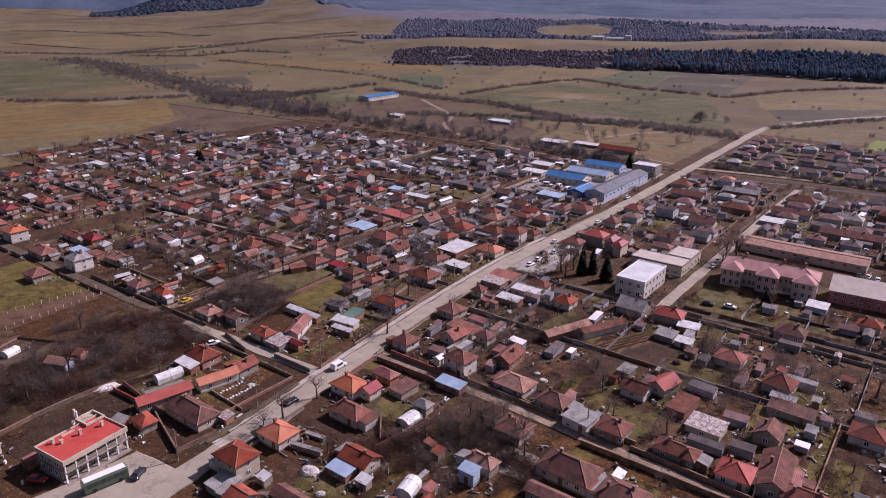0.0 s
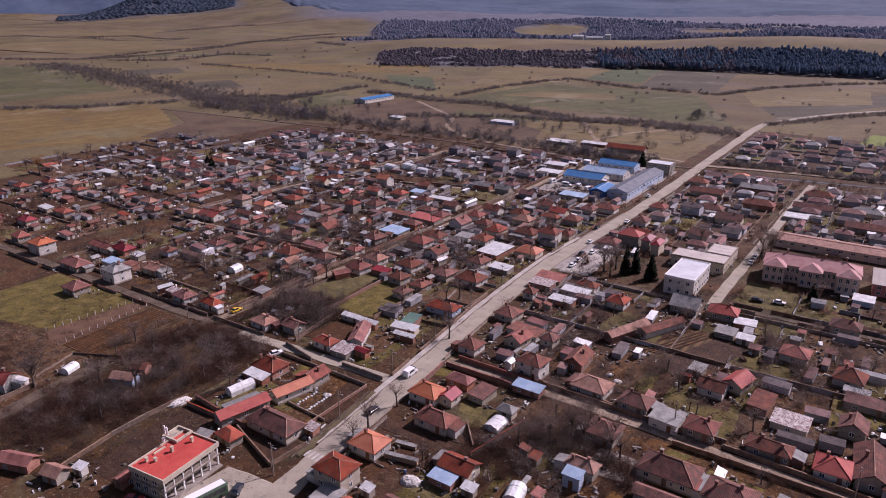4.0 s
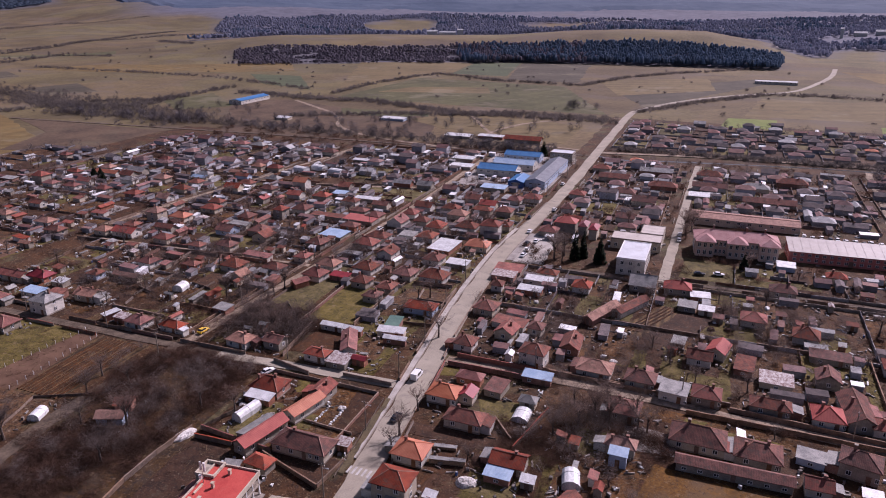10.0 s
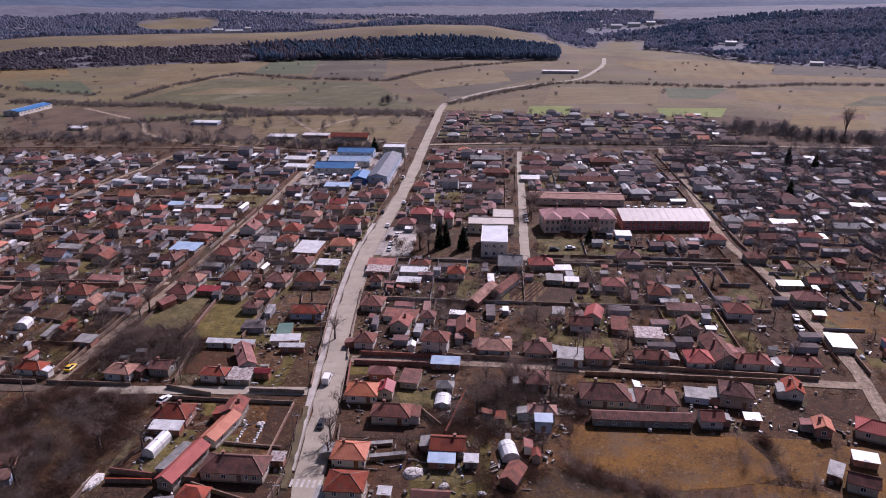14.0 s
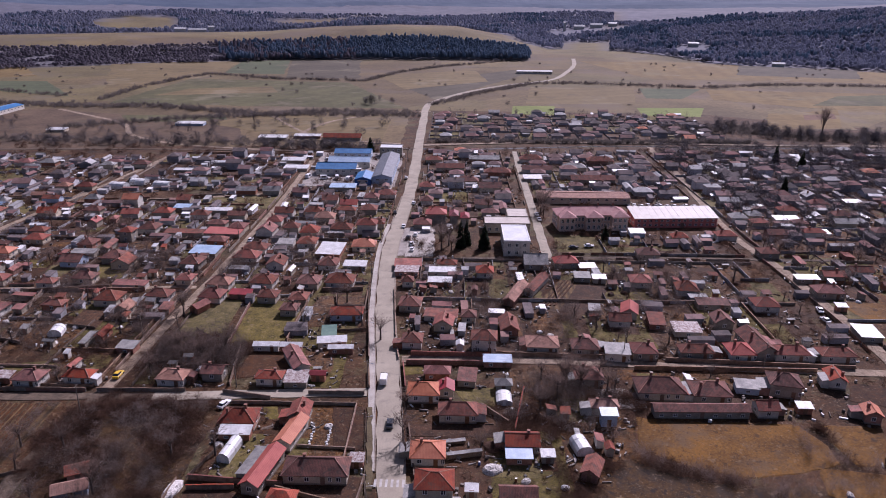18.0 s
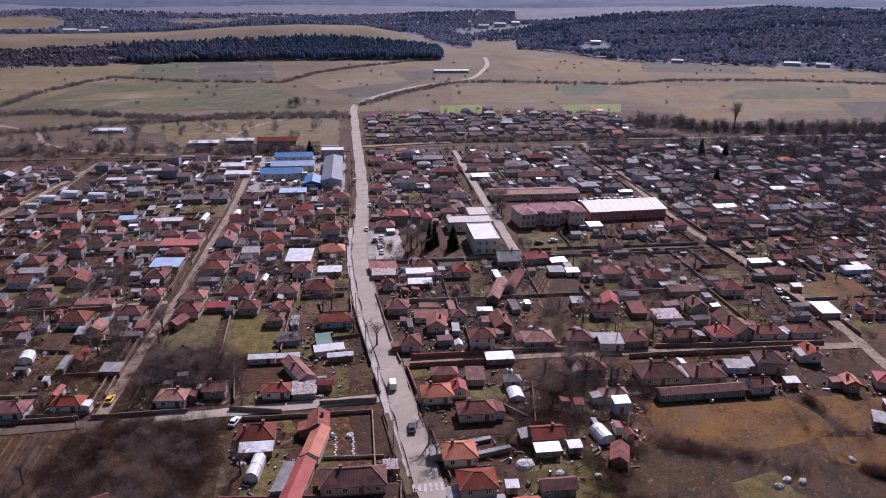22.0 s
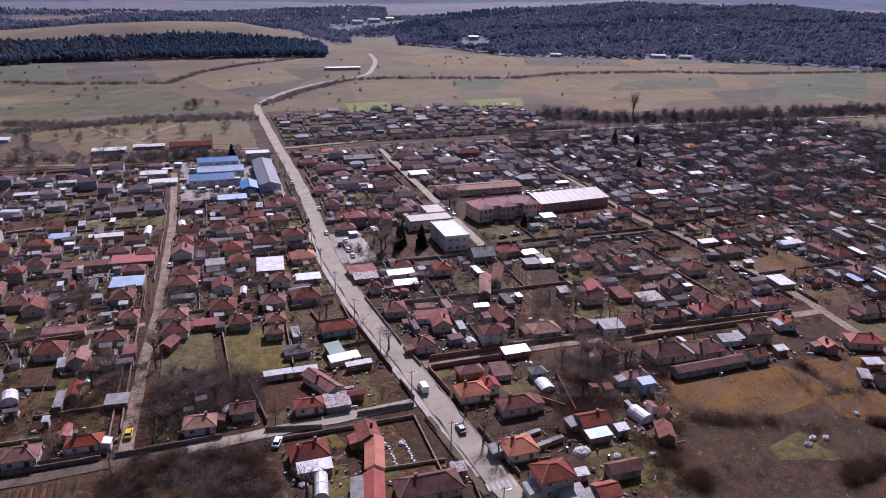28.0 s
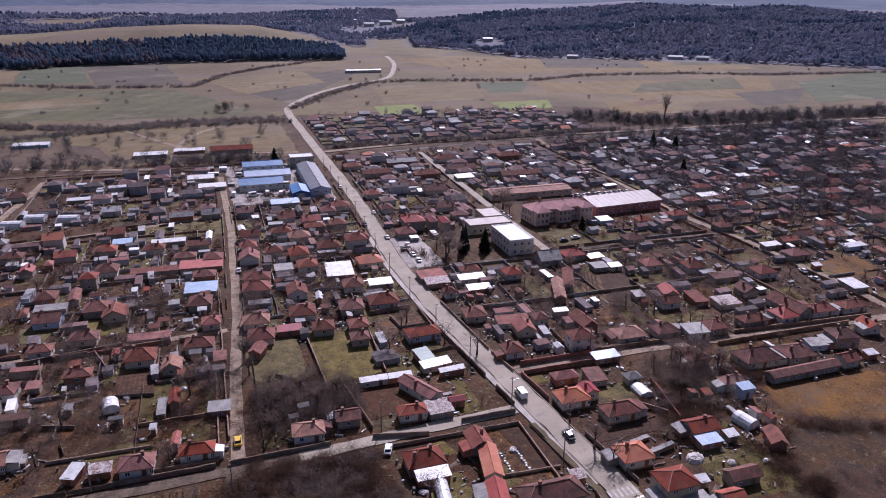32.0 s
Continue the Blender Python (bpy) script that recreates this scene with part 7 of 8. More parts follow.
sheet("field", [(-243.6, 81), (-229.6, 76.2), (-233.8, 111), (-240.6, 113.4)], M["redsoil"], "bare reddish garden strip with posts", "field")
sheet("field", [(-290, 70), (-244, 82), (-241, 112), (-290, 110)], M["lawn"], "olive grass strip beside the lane", "field")
sheet("field", [(-280, 30), (-210, 50), (-214, 78), (-244, 78), (-280, 68)], M["dry"], "rough dry grass ground", "field")
for (xa, ya), (xb, yb) in (((-243.4, 81), (-240.4, 112.6)), ((-230.6, 78), (-233.9, 110.8))):
    pf = thing("post_fence", "row of pale vine posts along a garden strip", "fence", pose(xa, ya, 0), "vine posts")
    for k in range(13):
        part("post", shared("vpost", lambda: mesh_of("post", solid(bmesh.new(), [ring(0, 0, z, r, 6) for z, r in ((0, 0.09), (1.3, 0.08), (1.45, 0.05))]), M["frame"])), None, pf, at=pose((xb - xa) * k / 12, (yb - ya) * k / 12, 0, 3 * math.sin(k * 2.1), 4 * math.cos(k * 1.3)))
sheet("field", [(-351, 163), (-333, 178), (-327, 160), (-327, 137)], M["redsoil"], "bare reddish ploughed field", "field", 0.2)
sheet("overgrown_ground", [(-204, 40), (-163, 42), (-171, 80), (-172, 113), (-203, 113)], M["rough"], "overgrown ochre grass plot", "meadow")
sheet("garden_ground", [(-166, 50), (-152, 50), (-152, 70), (-158, 78), (-169, 79)], M["soil"], "dark dug soil behind the wall", "garden")
sheet("garden_ground", [(-158, 106), (-154.7, 106.5), (-156.5, 112), (-160, 111.5)], M["lawn"], "small bright yellow grass patch", "garden")
heap(-171.5, 78.5, 3.0, 7.0, 1.3, M["rubble"], "rubble_heap", "long heap of pale stones by the wall", -15, 5)
firewood_stack(-108, 92.3, 8.4, 12, 1.3)
firewood_stack(-110.4, 97.4, 5.4, 10, 0.8)
barrel(-104.6, 89.3, M["bluepaint"], "blue plastic rain barrel")
heap(-101.6, 87.4, 5, 4, 1.1, M["rubble"], "rubble_heap", "grey heap of stones and old boards", 10, 6)
heap(-101, 96, 5, 5, 0.9, M["scrub"], "brush_heap", "brown heap of brushwood and earth", 10, 7)
for kx, ky, kl in ((-145.2, 98.8, 8.0), (-141, 98.6, 7.4)):
    t = thing("cold_frame", "row of pale covered seed beds", "cold frame", pose(kx, ky, 0.05), "cold frames")
    for k in range(9):
        part("bed_cover", shared("bedc", lambda: mesh_of("bed_cover", solid(bmesh.new(), [ring(0, 0, q, w, 9, w * 0.8) for q, w in ((0, 0.34), (0.15, 0.42), (0.32, 0.36), (0.42, 0.18))]), M["film"])), None, t, at=pose(0.16 * math.sin(k * 2.3), -kl / 2 + k * kl / 8, 0, 0, 0, 40 * k))

greenhouse(-97.2, 117, 4.2, 5.5, 0, 1.7, "low glass garden frame with pale panes")
greenhouse(-80.2, 96, 4.0, 5.5, 12)
greenhouse(-163, 92, 3.0, 7.5, -8)
greenhouse(-235.6, 151, 4, 5, 10)
for gx, gy in ((-287, 333), (-295, 325), (-272, 328)):
    greenhouse(gx, gy, 6, 9, 80, 3.2)

# ---- the main street's edges ----
line = [(x - 4.3, y) for x, y in MAIN if 75 < y < 270]
strip("pavement", line, 1.7, M["path"], "worn paved footpath beside the main street", "pavement", 0.36)
for off in (-3.3, 3.7):
    strip("kerb", [(x + off, y) for x, y in MAIN if 75 < y < 330], 0.22, M["concrete"], "grey concrete kerb", "kerb", 0.42)
sheet("verge_ground", [(-129.6, 80), (-128.2, 80), (-131.8, 112), (-133.2, 112)], M["verge"], "strip of dry grass beside the street", "verge", 0.40)
for i in range(14):
    y = 72 + i * 25
    xm = np.interp(y, [p[1] for p in MAIN[:14]], [p[0] for p in MAIN[:14]])
    pole(float(xm) - 5.3, y, 8.5, 0)
for x, y in ((-206.5, 108), (-208, 150), (-206, 195), (-204, 240), (-170, 121), (-236, 117), (-272, 117), (-100, 141), (-60, 141), (-20, 137)):
    pole(x, y, 8, 90, False)
zc = tagged(new("road_marking"), "worn white zebra crossing on the main street", "road marking", kind="structure")
zc.matrix_basis = pose(-124.7, 82, 0.304)
for k in range(6):
    part("stripe", boxes((-0.28 + (k - 2.5) * 1.25, -1.3, 0, 0.28 + (k - 2.5) * 1.25, 1.3, 0.005)), M["paint"], zc)

# junk at the edge
for i, (x, y) in enumerate(((-47.2, 73.6), (-44, 75.5), (-40.8, 74.6), (-24.4, 80.7))):
    heap(x, y, 2.6, 1.8, 0.9, M["rubble"], "rubble_heap", "heap of pale boards and rubble by the meadow", 25 * i, 6 + i)

# ---- vehicles ----
car(-232.1, 210.9, 4, "carwhite", word="white", z=0.1)
car(-170.5, 111.9, 70, "carwhite", word="white", z=0.1)
bus(-133.3, 57.5, 80)
car(-130.5, 63.5, 120, "cardark", word="black")
car(-146, 49, 30, "carred", word="red")
car(-126.5, 104, 90, "cardark", word="dark blue")
car(-130, 125, 90, "carwhite", 4.9, 1.9, 2.1, True)
car(-204.6, 125.6, 88, "caryellow", 4.0, word="yellow")
for cx, cy, cr, cp, cw in ((-128.5, 231, 85, "carwhite", "white"), (-129, 238, 95, "carwhite", "white"), (-131, 246, 85, "cardark", "dark"), (-128, 250, 88, "carwhite", "silver white"), (-134.2, 262, 90, "carwhite", "white"),
                           (-139.8, 283, 92, "cardark", "dark"), (-131.7, 300, 88, "carwhite", "white"), (-139, 352, 90, "carwhite", "white"), (-70.2, 275, 93, "carwhite", "white"), (-70.4, 283, 92, "carwhite", "white"),
                           (-60, 236, 10, "cardark", "dark"), (-53, 238, 5, "carwhite", "white"), (-199, 240, 88, "carwhite", "white"), (14, 290, 100, "carwhite", "white"), (13, 168, 95, "carwhite", "white"), (15, 176, 80, "carwhite", "white")):
    car(cx, cy, cr, cp, word=cw)
# works vehicles
for cx, cy, cr in ((-196, 352, 80), (-186, 349, 10), (-179, 350, 95), (-172, 347, 85), (-191, 394, 0), (-176, 395, 8)):
    car(cx, cy, cr, "carwhite", 5.6, 2.0, 2.3, True, "white", 0.12)
for i in range(11):
    car(-22 + i * 3.3 + rng.uniform(-0.4, 0.4), 300 + rng.uniform(-1, 1), 90 + rng.uniform(-6, 6), "carwhite" if i % 4 else "cardark", word="white parked" if i % 4 else "dark parked")

# ---- trees and conifers in the centre ----
for x, y, i in ((-116, 233, 5), (-113, 238, 5), (-117, 243, 2), (-112, 229, 2), (-122.7, 98, 2), (-121.5, 91, 0), (-133.5, 150, 2), (-140.5, 160, 0), (-123, 110, 0), (-68.3, 286, 5), (-67.8, 279, 2), (-66, 292, 5), (-68, 299, 2)):
    tree(i, x, y)
for x, y, h, r, s in ((-108, 235, 13, 2.3, 1), (-105.5, 239, 12, 2.2, 2), (-98, 235, 11, 3.0, 3), (-168, 424, 10.5, 3.2, 4), (-44, 249, 7, 2.0, 5), (95, 400, 14, 3, 1), (108, 392, 11, 3, 2), (70, 330, 10, 2.6, 3), (-390, 262, 8, 3, 2), (-402, 268, 6, 2.5, 3)):
    conifer(x, y, h, r, s)

# ---- gardens: plots with their fences, sheds, trees and more houses ----


def free(x, y, w, d, gap=1.2):
    for px, py, pw, pd in placed:
        if abs(px - x) < (pw + w) / 2 + gap and abs(py - y) < (pd + d) / 2 + gap:
            return False
    return not any(inside(p, x, y) for p in open_plots)


open_plots = [p for p in keep_out if all(abs(q[0]) < 300 and q[1] < 240 for q in p)]
plots_made = []
SURVEYED = [(-248, 118), (-283, 262), (-109, 240), (62, 190), (-5, 108), (-60, 62), (-120, 62), (-122, 118)]
PLOT_WORDS = {"soil": "dark dug vegetable garden", "bed": "vegetable beds in rows, bare in winter", "dry": "dry trodden grass yard", "lawn": "yellow green grass plot", "yard": "pale gravel yard"}


plot_edges = []


def plot(x0, y0, x1, y1, house_p, tree_n):
    if any(inside(p, (x0 + x1) / 2, (y0 + y1) / 2) for p in keep_out):
        return
    near = y0 < 330
    known = inside(SURVEYED, (x0 + x1) / 2, (y0 + y1) / 2)
    house_p = 0 if known else house_p
    kind = rng.choices(("soil", "bed", "dry", "lawn"), (30, 12, 40, 18))[0]
    j = lambda: rng.uniform(-0.4, 0.4)
    sheet("garden_ground", [(x0 + j(), y0 + j()), (x1 + j(), y0 + j()), (x1 + j(), y1 + j()), (x0 + j(), y1 + j())], M[kind], PLOT_WORDS[kind], "garden", 0.04 + 0.002 * (len(plots_made) % 8))
    plots_made.append(kind)
    if y0 > 150:
        w3, d3 = (x1 - x0) * rng.uniform(0.3, 0.7), (y1 - y0) * rng.uniform(0.35, 0.65)
        plot_edges.extend(((x0, y0 + 0.6, x0, y1), (x0, y0 + d3, x1, y0 + d3), (x0 + w3, y0 + d3, x0 + w3, y1), (x0 + 0.6, y0 - 0.3, x1, y0 - 0.3)))
    if near:
        # smaller beds and yards within the plot
        for step in range(3 if y0 < 240 else 1):
            k2 = rng.choices(("soil", "bed", "dry", "lawn", "yard"), (28, 16, 34, 22, 2))[0]
            fw, fd = rng.uniform(0.25, 0.6) * (x1 - x0), rng.uniform(0.2, 0.5) * (y1 - y0)
            u, v = rng.uniform(x0 + 0.6, x1 - fw - 0.6), rng.uniform(y0 + 0.6, y1 - fd - 0.6)
            sheet("garden_ground", [(u + j(), v + j()), (u + fw + j(), v + j()), (u + fw + j(), v + fd + j()), (u + j(), v + fd + j())], M[k2], PLOT_WORDS[k2], "garden", 0.06 + 0.012 * step + 0.001 * (len(plots_made) % 8))
    if y0 > 140 or x0 < -209 or x0 > -20:
        fence(x0, y0, x1, y0)
        fence(x0, y0, x0, y1)
    if y0 < 225:
        for _ in range(rng.choice((2, 3, 4))):
            x, y = rng.uniform(x0 + 1.5, x1 - 1.5), rng.uniform(y0 + 1.5, y1 - 1.5)
            if free(x, y, 2.5, 2.5, 0.2):
                clutter(x, y)
    far = y0 > 235
    for _ in range(5 if far else 2):
        if rng.random() < house_p:
            w, d = rng.uniform(7.5, 10.5), rng.uniform(6.2, 8.2)
            x, y = rng.uniform(x0 + w / 2, max(x0 + w / 2 + 0.1, x1 - w / 2)), (y0 + d / 2 + 0.6 if rng.random() < 0.5 else rng.uniform(y0 + d / 2, max(y0 + d / 2 + 0.1, y1 - d / 2)))
            if free(x, y, w, d, 0.5):
                if y > 305:
                    far_home(x, y, w, d, rng.choices((2, 3, 4, 5, 7), (34, 40, 10, 10, 3))[0], rng.random() < 0.75, 4.6 if rng.random() < 0.12 else 2.6, rng.uniform(-4, 4))
                else:
                    house(round(x, 1), round(y, 1), round(w, 1), round(d, 1), rng.choices("rodpkv", (34, 2, 42, 10, 9, 3))[0], rng.choices("hg", (72, 28))[0], 2 if rng.random() < 0.1 else 1, rng.uniform(-4, 4))
    for _ in range(rng.choice((1, 2, 3)) if known else 0 if not house_p else rng.choice((2, 3, 4)) if far else rng.choice((2, 3, 4))):
        w, d = (rng.uniform(2.2, 4), rng.uniform(1.8, 3)) if known else (rng.uniform(3, 6.5), rng.uniform(2.5, 4.2)) if rng.random() < 0.6 else (rng.uniform(7, 13), rng.uniform(3, 4.4)) if rng.random() < 0.5 else (rng.uniform(2.5, 4), rng.uniform(6, 12))
        x, y = rng.uniform(x0 + w / 2, max(x0 + w / 2 + 0.1, x1 - w / 2)), rng.uniform(y0 + d / 2, max(y0 + d / 2 + 0.1, y1 - d / 2))
        if free(x, y, w, d, 0.2):
            if y > 235:
                far_home(x, y, w, d, rng.choices((2, 3, 4, 5, 6), (24, 36, 6, 18, 15))[0], False, rng.uniform(1.9, 2.4), rng.uniform(-5, 5))
            else:
                house(round(x, 1), round(y, 1), round(w, 1), round(d, 1), rng.choices("rdkwpxt", (28, 30, 24, 6, 6, 3, 1))[0], rng.choices("sg", (6, 4))[0], 1, rng.choice((0, 0, 90)) + rng.uniform(-4, 4))
    for _ in range(tree_n if rng.random() < 0.7 else tree_n + 2):
        x, y = rng.uniform(x0 + 1, x1 - 1), rng.uniform(y0 + 1, y1 - 1)
        if free(x, y, 1.5, 1.5, 0.3):
            tree(rng.choices(range(5), (30, 30, 8, 24, 8))[0], x, y, sc=rng.uniform(0.8, 1.15))
    if y0 < 440:
        for _ in range(7):
            x, y = rng.uniform(x0 + 1, x1 - 1), rng.uniform(y0 + 1, y1 - 1)
            if free(x, y, 1.5, 1.5, 0.2):
                brush_pts.append((x, y))


brush_pts = []


def block(x0, y0, x1, y1, house_p=0.7, trees=2, w=(15, 22), d=(22, 34)):
    """A block of garden plots between streets."""
    rows = max(1, round((y1 - y0) / rng.uniform(*d)))
    for r in range(rows):
        a, b = y0 + (y1 - y0) * r / rows, y0 + (y1 - y0) * (r + 1) / rows
        n = max(1, round((x1 - x0) / rng.uniform(*w)))
        for i in range(n):
            plot(x0 + (x1 - x0) * i / n, a, x0 + (x1 - x0) * (i + 1) / n, b, house_p, trees)
    if y0 > 80:
        fence(x0, y1, x1, y1)
        fence(x1, y0, x1, y1)


block(-199, 122, -142.5, 333, 0.35)
block(-169, 82, -136, 113, 0.0, 1)
block(-305, 120, -209, 181, 0.25, 1)
block(-316, 192, -207, 240, 0.55)
block(-310, 241, -207, 294, 0.55)
block(-296, 322, -205, 412, 0.55)
block(-440, 118, -325, 235, 0.38, 2, (18, 26), (26, 38))
block(-440, 237, -319, 300, 0.42, 2, (18, 26), (26, 38))
block(-440, 302, -309, 400, 0.4, 2, (18, 26), (26, 38))
block(-120, 72, -30, 134, 0.0, 2)
block(-123.5, 142, 9, 220, 0.15, 2)
block(-127, 277, -80, 430, 0.8, 3)
block(-505, 190, -443, 330, 0.12, 7, (24, 34), (30, 44))
block(-68, 316, 14, 430, 0.8, 4)
block(-66, 229, 9, 252, 0.3, 1)
block(20, 136, 120, 430, 0.7, 4, (17, 24), (24, 34))
block(-130, 470, 95, 590, 0.65, 6, (18, 26), (26, 40))
block(122, 180, 330, 445, 0.7, 8, (20, 28), (28, 40))

fence(-172.1, 121.6, -175.3, 143.4, 0, 1.6)
fence(-232.3, 117.5, -209.9, 117.7, 1, 1.4)
fence(-206.9, 117.7, -183.1, 118.4, 1, 1.4)
fence(-141.5, 187.0, -135.6, 137.5, 0, 1.5)
fence(-134.9, 131.0, -133.6, 121.3, 0, 1.5)
fence(-133.6, 111.4, -129.7, 78.4, 2, 0.7)
fence(-148.0, 94.8, -133.8, 94.0, 1, 0.9)
fence(-149.7, 118.1, -134.6, 118.2, 1, 1.5)
fence(-169.4, 82.3, -148.0, 80.5, 0, 1.7, True)
fence(-169.8, 82.3, -165.9, 94.5, 2, 1.2)
fence(-121.8, 104.2, -119.3, 84.0, 1, 1.2)
fence(-103.3, 113.2, -96.7, 105.5, 0, 1.6)
fence(-91.5, 121.6, -95.4, 102.1, 0, 1.8, True)
fence(-151.0, 173.9, -140.1, 174.1, 2, 1.3)
fence(-152.5, 182.9, -151.0, 173.9, 1, 1.3)
fence(-150.3, 154.9, -138.6, 156.6, 2, 1.2)
fence(-192.9, 155.2, -181.4, 144.8, 2, 1.2)
fence(-132.4, 189.7, -128.9, 152.0, 1, 1.2)
fence(-128.8, 150.1, -126.9, 137.6, 1, 1.2)
fence(-169.6, 45.5, -171.9, 59.7, 0, 1.5)
fence(-171.9, 59.8, -172.4, 70, 0, 1.6)
fence(-172.4, 70.1, -171.6, 81.5, 0, 1.6)
fence(-149.3, 79.3, -131.4, 73.6, 0, 1.5)
fence(-131.3, 73.7, -130.4, 84, 0, 1.3)
fence(-210.8, 46, -211.5, 61, 0, 1.5)
fence(-168.7, 79.0, -158.3, 79.5, 0, 1.5, True)
fence(-216.0, 63.9, -220.7, 77.3, 2, 1.0)
fence(-220.7, 77.3, -206.5, 84.6, 2, 1.0)
fence(-172.9, 118.1, -159.2, 115.2, 1, 1.4)
fence(-254.7, 165.7, -258.5, 183.1, 2, 1.2)
fence(-235.2, 191.1, -234.1, 217.2, 2, 1.2)
fence(-247.3, 130.3, -224.2, 130.0, 1, 1.0)
fence(-181.6, 182.6, -179.8, 144.3, 3, 1.3)
fence(-161.5, 176.5, -162.4, 147.9, 0, 1.6)
fence(-123.5, 140.3, -99.8, 140.3, 3, 1.9, True)
fence(-125.4, 135, -123.7, 120.9, 3, 1.7, True)
fence(-124.5, 135.2, -100.5, 135.4, 3, 1.8, True)
fence(-245.4, 137.9, -244, 132.8, 2, 1.3)
fence(-250.8, 146.1, -243.1, 143.9, 0, 1.3)
fence(-235.2, 156.3, -225.1, 154.3, 2, 1.3)
fence(-262.7, 182.5, -235.9, 187.1, 0, 1.7)
fence(-258.3, 183.6, -255.1, 169.2, 0, 1.4)
fence(-243.6, 184.6, -238.7, 172.1, 3, 1.5)
fence(-253.4, 214.6, -254.6, 197, 0, 1.5)
fence(-235.8, 217.7, -235.4, 197.8, 0, 1.5)
fence(-143.8, 188.7, -158.5, 187.2, 0, 1.6)
fence(-141.6, 186.5, -141, 170.5, 0, 1.5)
fence(-206.8, 189.5, -206.6, 128, 0, 1.3)
fence(-206.5, 222, -206, 200, 3, 1.5)
fence(-198.6, 182, -198.6, 120.5, 2, 1.2)
fence(-58.4, 134.2, -6, 134, 0, 1.6)
fence(-96, 141, -50, 140, 0, 1.7)
fence(-48, 139.4, 6, 136, 0, 1.6)


def street_walls(line, off):
    """Low walls of many owners along both sides of a street, with gaps for gates and houses."""
    for side in (-1, 1):
        for (xa, ya), (xb, yb) in zip(line, line[1:]):
            L = math.hypot(xb - xa, yb - ya)
            nx, ny = -(yb - ya) / L * side * off, (xb - xa) / L * side * off
            u = 0.0
            while u < L - 3:
                v = min(L - 0.3, u + rng.uniform(7, 17))
                ends = [(xa + (xb - xa) * q / L + nx, ya + (yb - ya) * q / L + ny) for q in (u, (u + v) / 2, v)]
                if rng.random() < 0.82 and all(free(*e, 0.5, 0.5, 0.1) for e in ends):
                    fence(*ends[0], *ends[2], rng.choices((0, 1, 2, 3, 4), (34, 24, 12, 22, 8))[0], rng.uniform(1.2, 1.7), rng.random() < 0.35)
                u = v + rng.choice((0.3, 0.3, 2.6, 3.2))


street_walls([(-204.5, 190), (-201.5, 206), (-200.5, 256), (-200, 330)], 3.0)
street_walls([(-210, 114.6), (-268, 114), (-330, 113)], 3.0)
street_walls([(-318, 200), (-315, 258), (-307, 309), (-300, 372)], 3.2)
street_walls([(-318, 182), (-273, 185), (-236, 187), (-208, 188.5)], 2.6)
street_walls([(-300, 297), (-269, 302), (-232, 310), (-206, 317)], 2.6)
street_walls([(-66, 226), (-40, 226), (10, 226), (60, 226)], 2.6)
street_walls([(18, 300), (16, 252), (19, 217), (19.5, 190), (20, 162), (18.5, 140)], 3.2)
street_walls([(-71.5, 300), (-71.2, 312), (-70.6, 380), (-69.5, 428)], 3.2)
street_walls([(-136, 240), (-135.5, 314), (-135.5, 377)], 6.2)
street_walls([(-320, 235.5), (-440, 236)], 2.0)


def furrows(x0, y0, x1, y1, step, lean=0):
    """Earth ridges of a worked field, row by row."""
    bm = bmesh.new()
    n = int((x1 - x0) / step)
    for i in range(n):
        x = x0 + (i + 0.5) * (x1 - x0) / n
        rows = []
        for k in range(9):
            y = y0 + (y1 - y0) * k / 8
            e = 0.12 * math.sin(i * 1.3 + k * 1.1)
            x = x0 + (i + 0.5) * (x1 - x0) / n + lean * k / 8
            rows.append([(x - step * 0.36, y, 0.05), (x + step * 0.36, y, 0.05), (x + e + 0.12, y, 0.42 + e * 0.4), (x + e - 0.12, y, 0.42 + e * 0.4)])
        solid(bm, rows)
    bmesh.ops.recalc_face_normals(bm, faces=bm.faces)
    tagged(new("soil_ridges", mesh_of("soil_ridges", bm, M["soil"])), "long earth ridges of a vegetable field", "furrows", kind="stuff")


furrows(-229.5, 79, -214.6, 111, 1.35, -1.5)
furrows(-81, 177.5, -75, 200.5, 1.5, 11)

tree(6, 172, 498, sc=1.5)
wl = thing("willow_tree", "bare willow with orange yellow twigs", "tree", pose(-464, 192, 0))
part("trunk", TREES[5][0], None, wl)
wc = TREES[5][1].copy()
wc.materials.clear()
wc.materials.append(M["willow"])
part("crown", wc, None, wl)
for x, y, i in ((-196, 140, 2), (-190, 134, 0), (-83, 118, 2), (-88, 112, 2), (-76, 122, 5), (-70, 127, 2), (-182, 63, 2), (-199, 73, 2), (-188, 77, 5), (-176, 90, 2), (-202, 92, 2), (-213, 93, 2), (-209, 84, 0), (-211, 61, 5), (-196, 127, 2), (-192, 140, 2), (-184, 134, 5), (-178, 139, 2), (-187, 144, 0), (-195, 147, 2), (-200, 158, 2), (-201, 166, 5), (-211, 157, 2), (-216, 152, 5), (-213, 163, 2), (-148, 178, 2), (-151, 174, 0), (-86, 128, 2), (-80, 124, 5), (-78, 131, 2), (-69, 121, 2)):
    tree(i, x, y, sc=rng.uniform(0.75, 1.0))

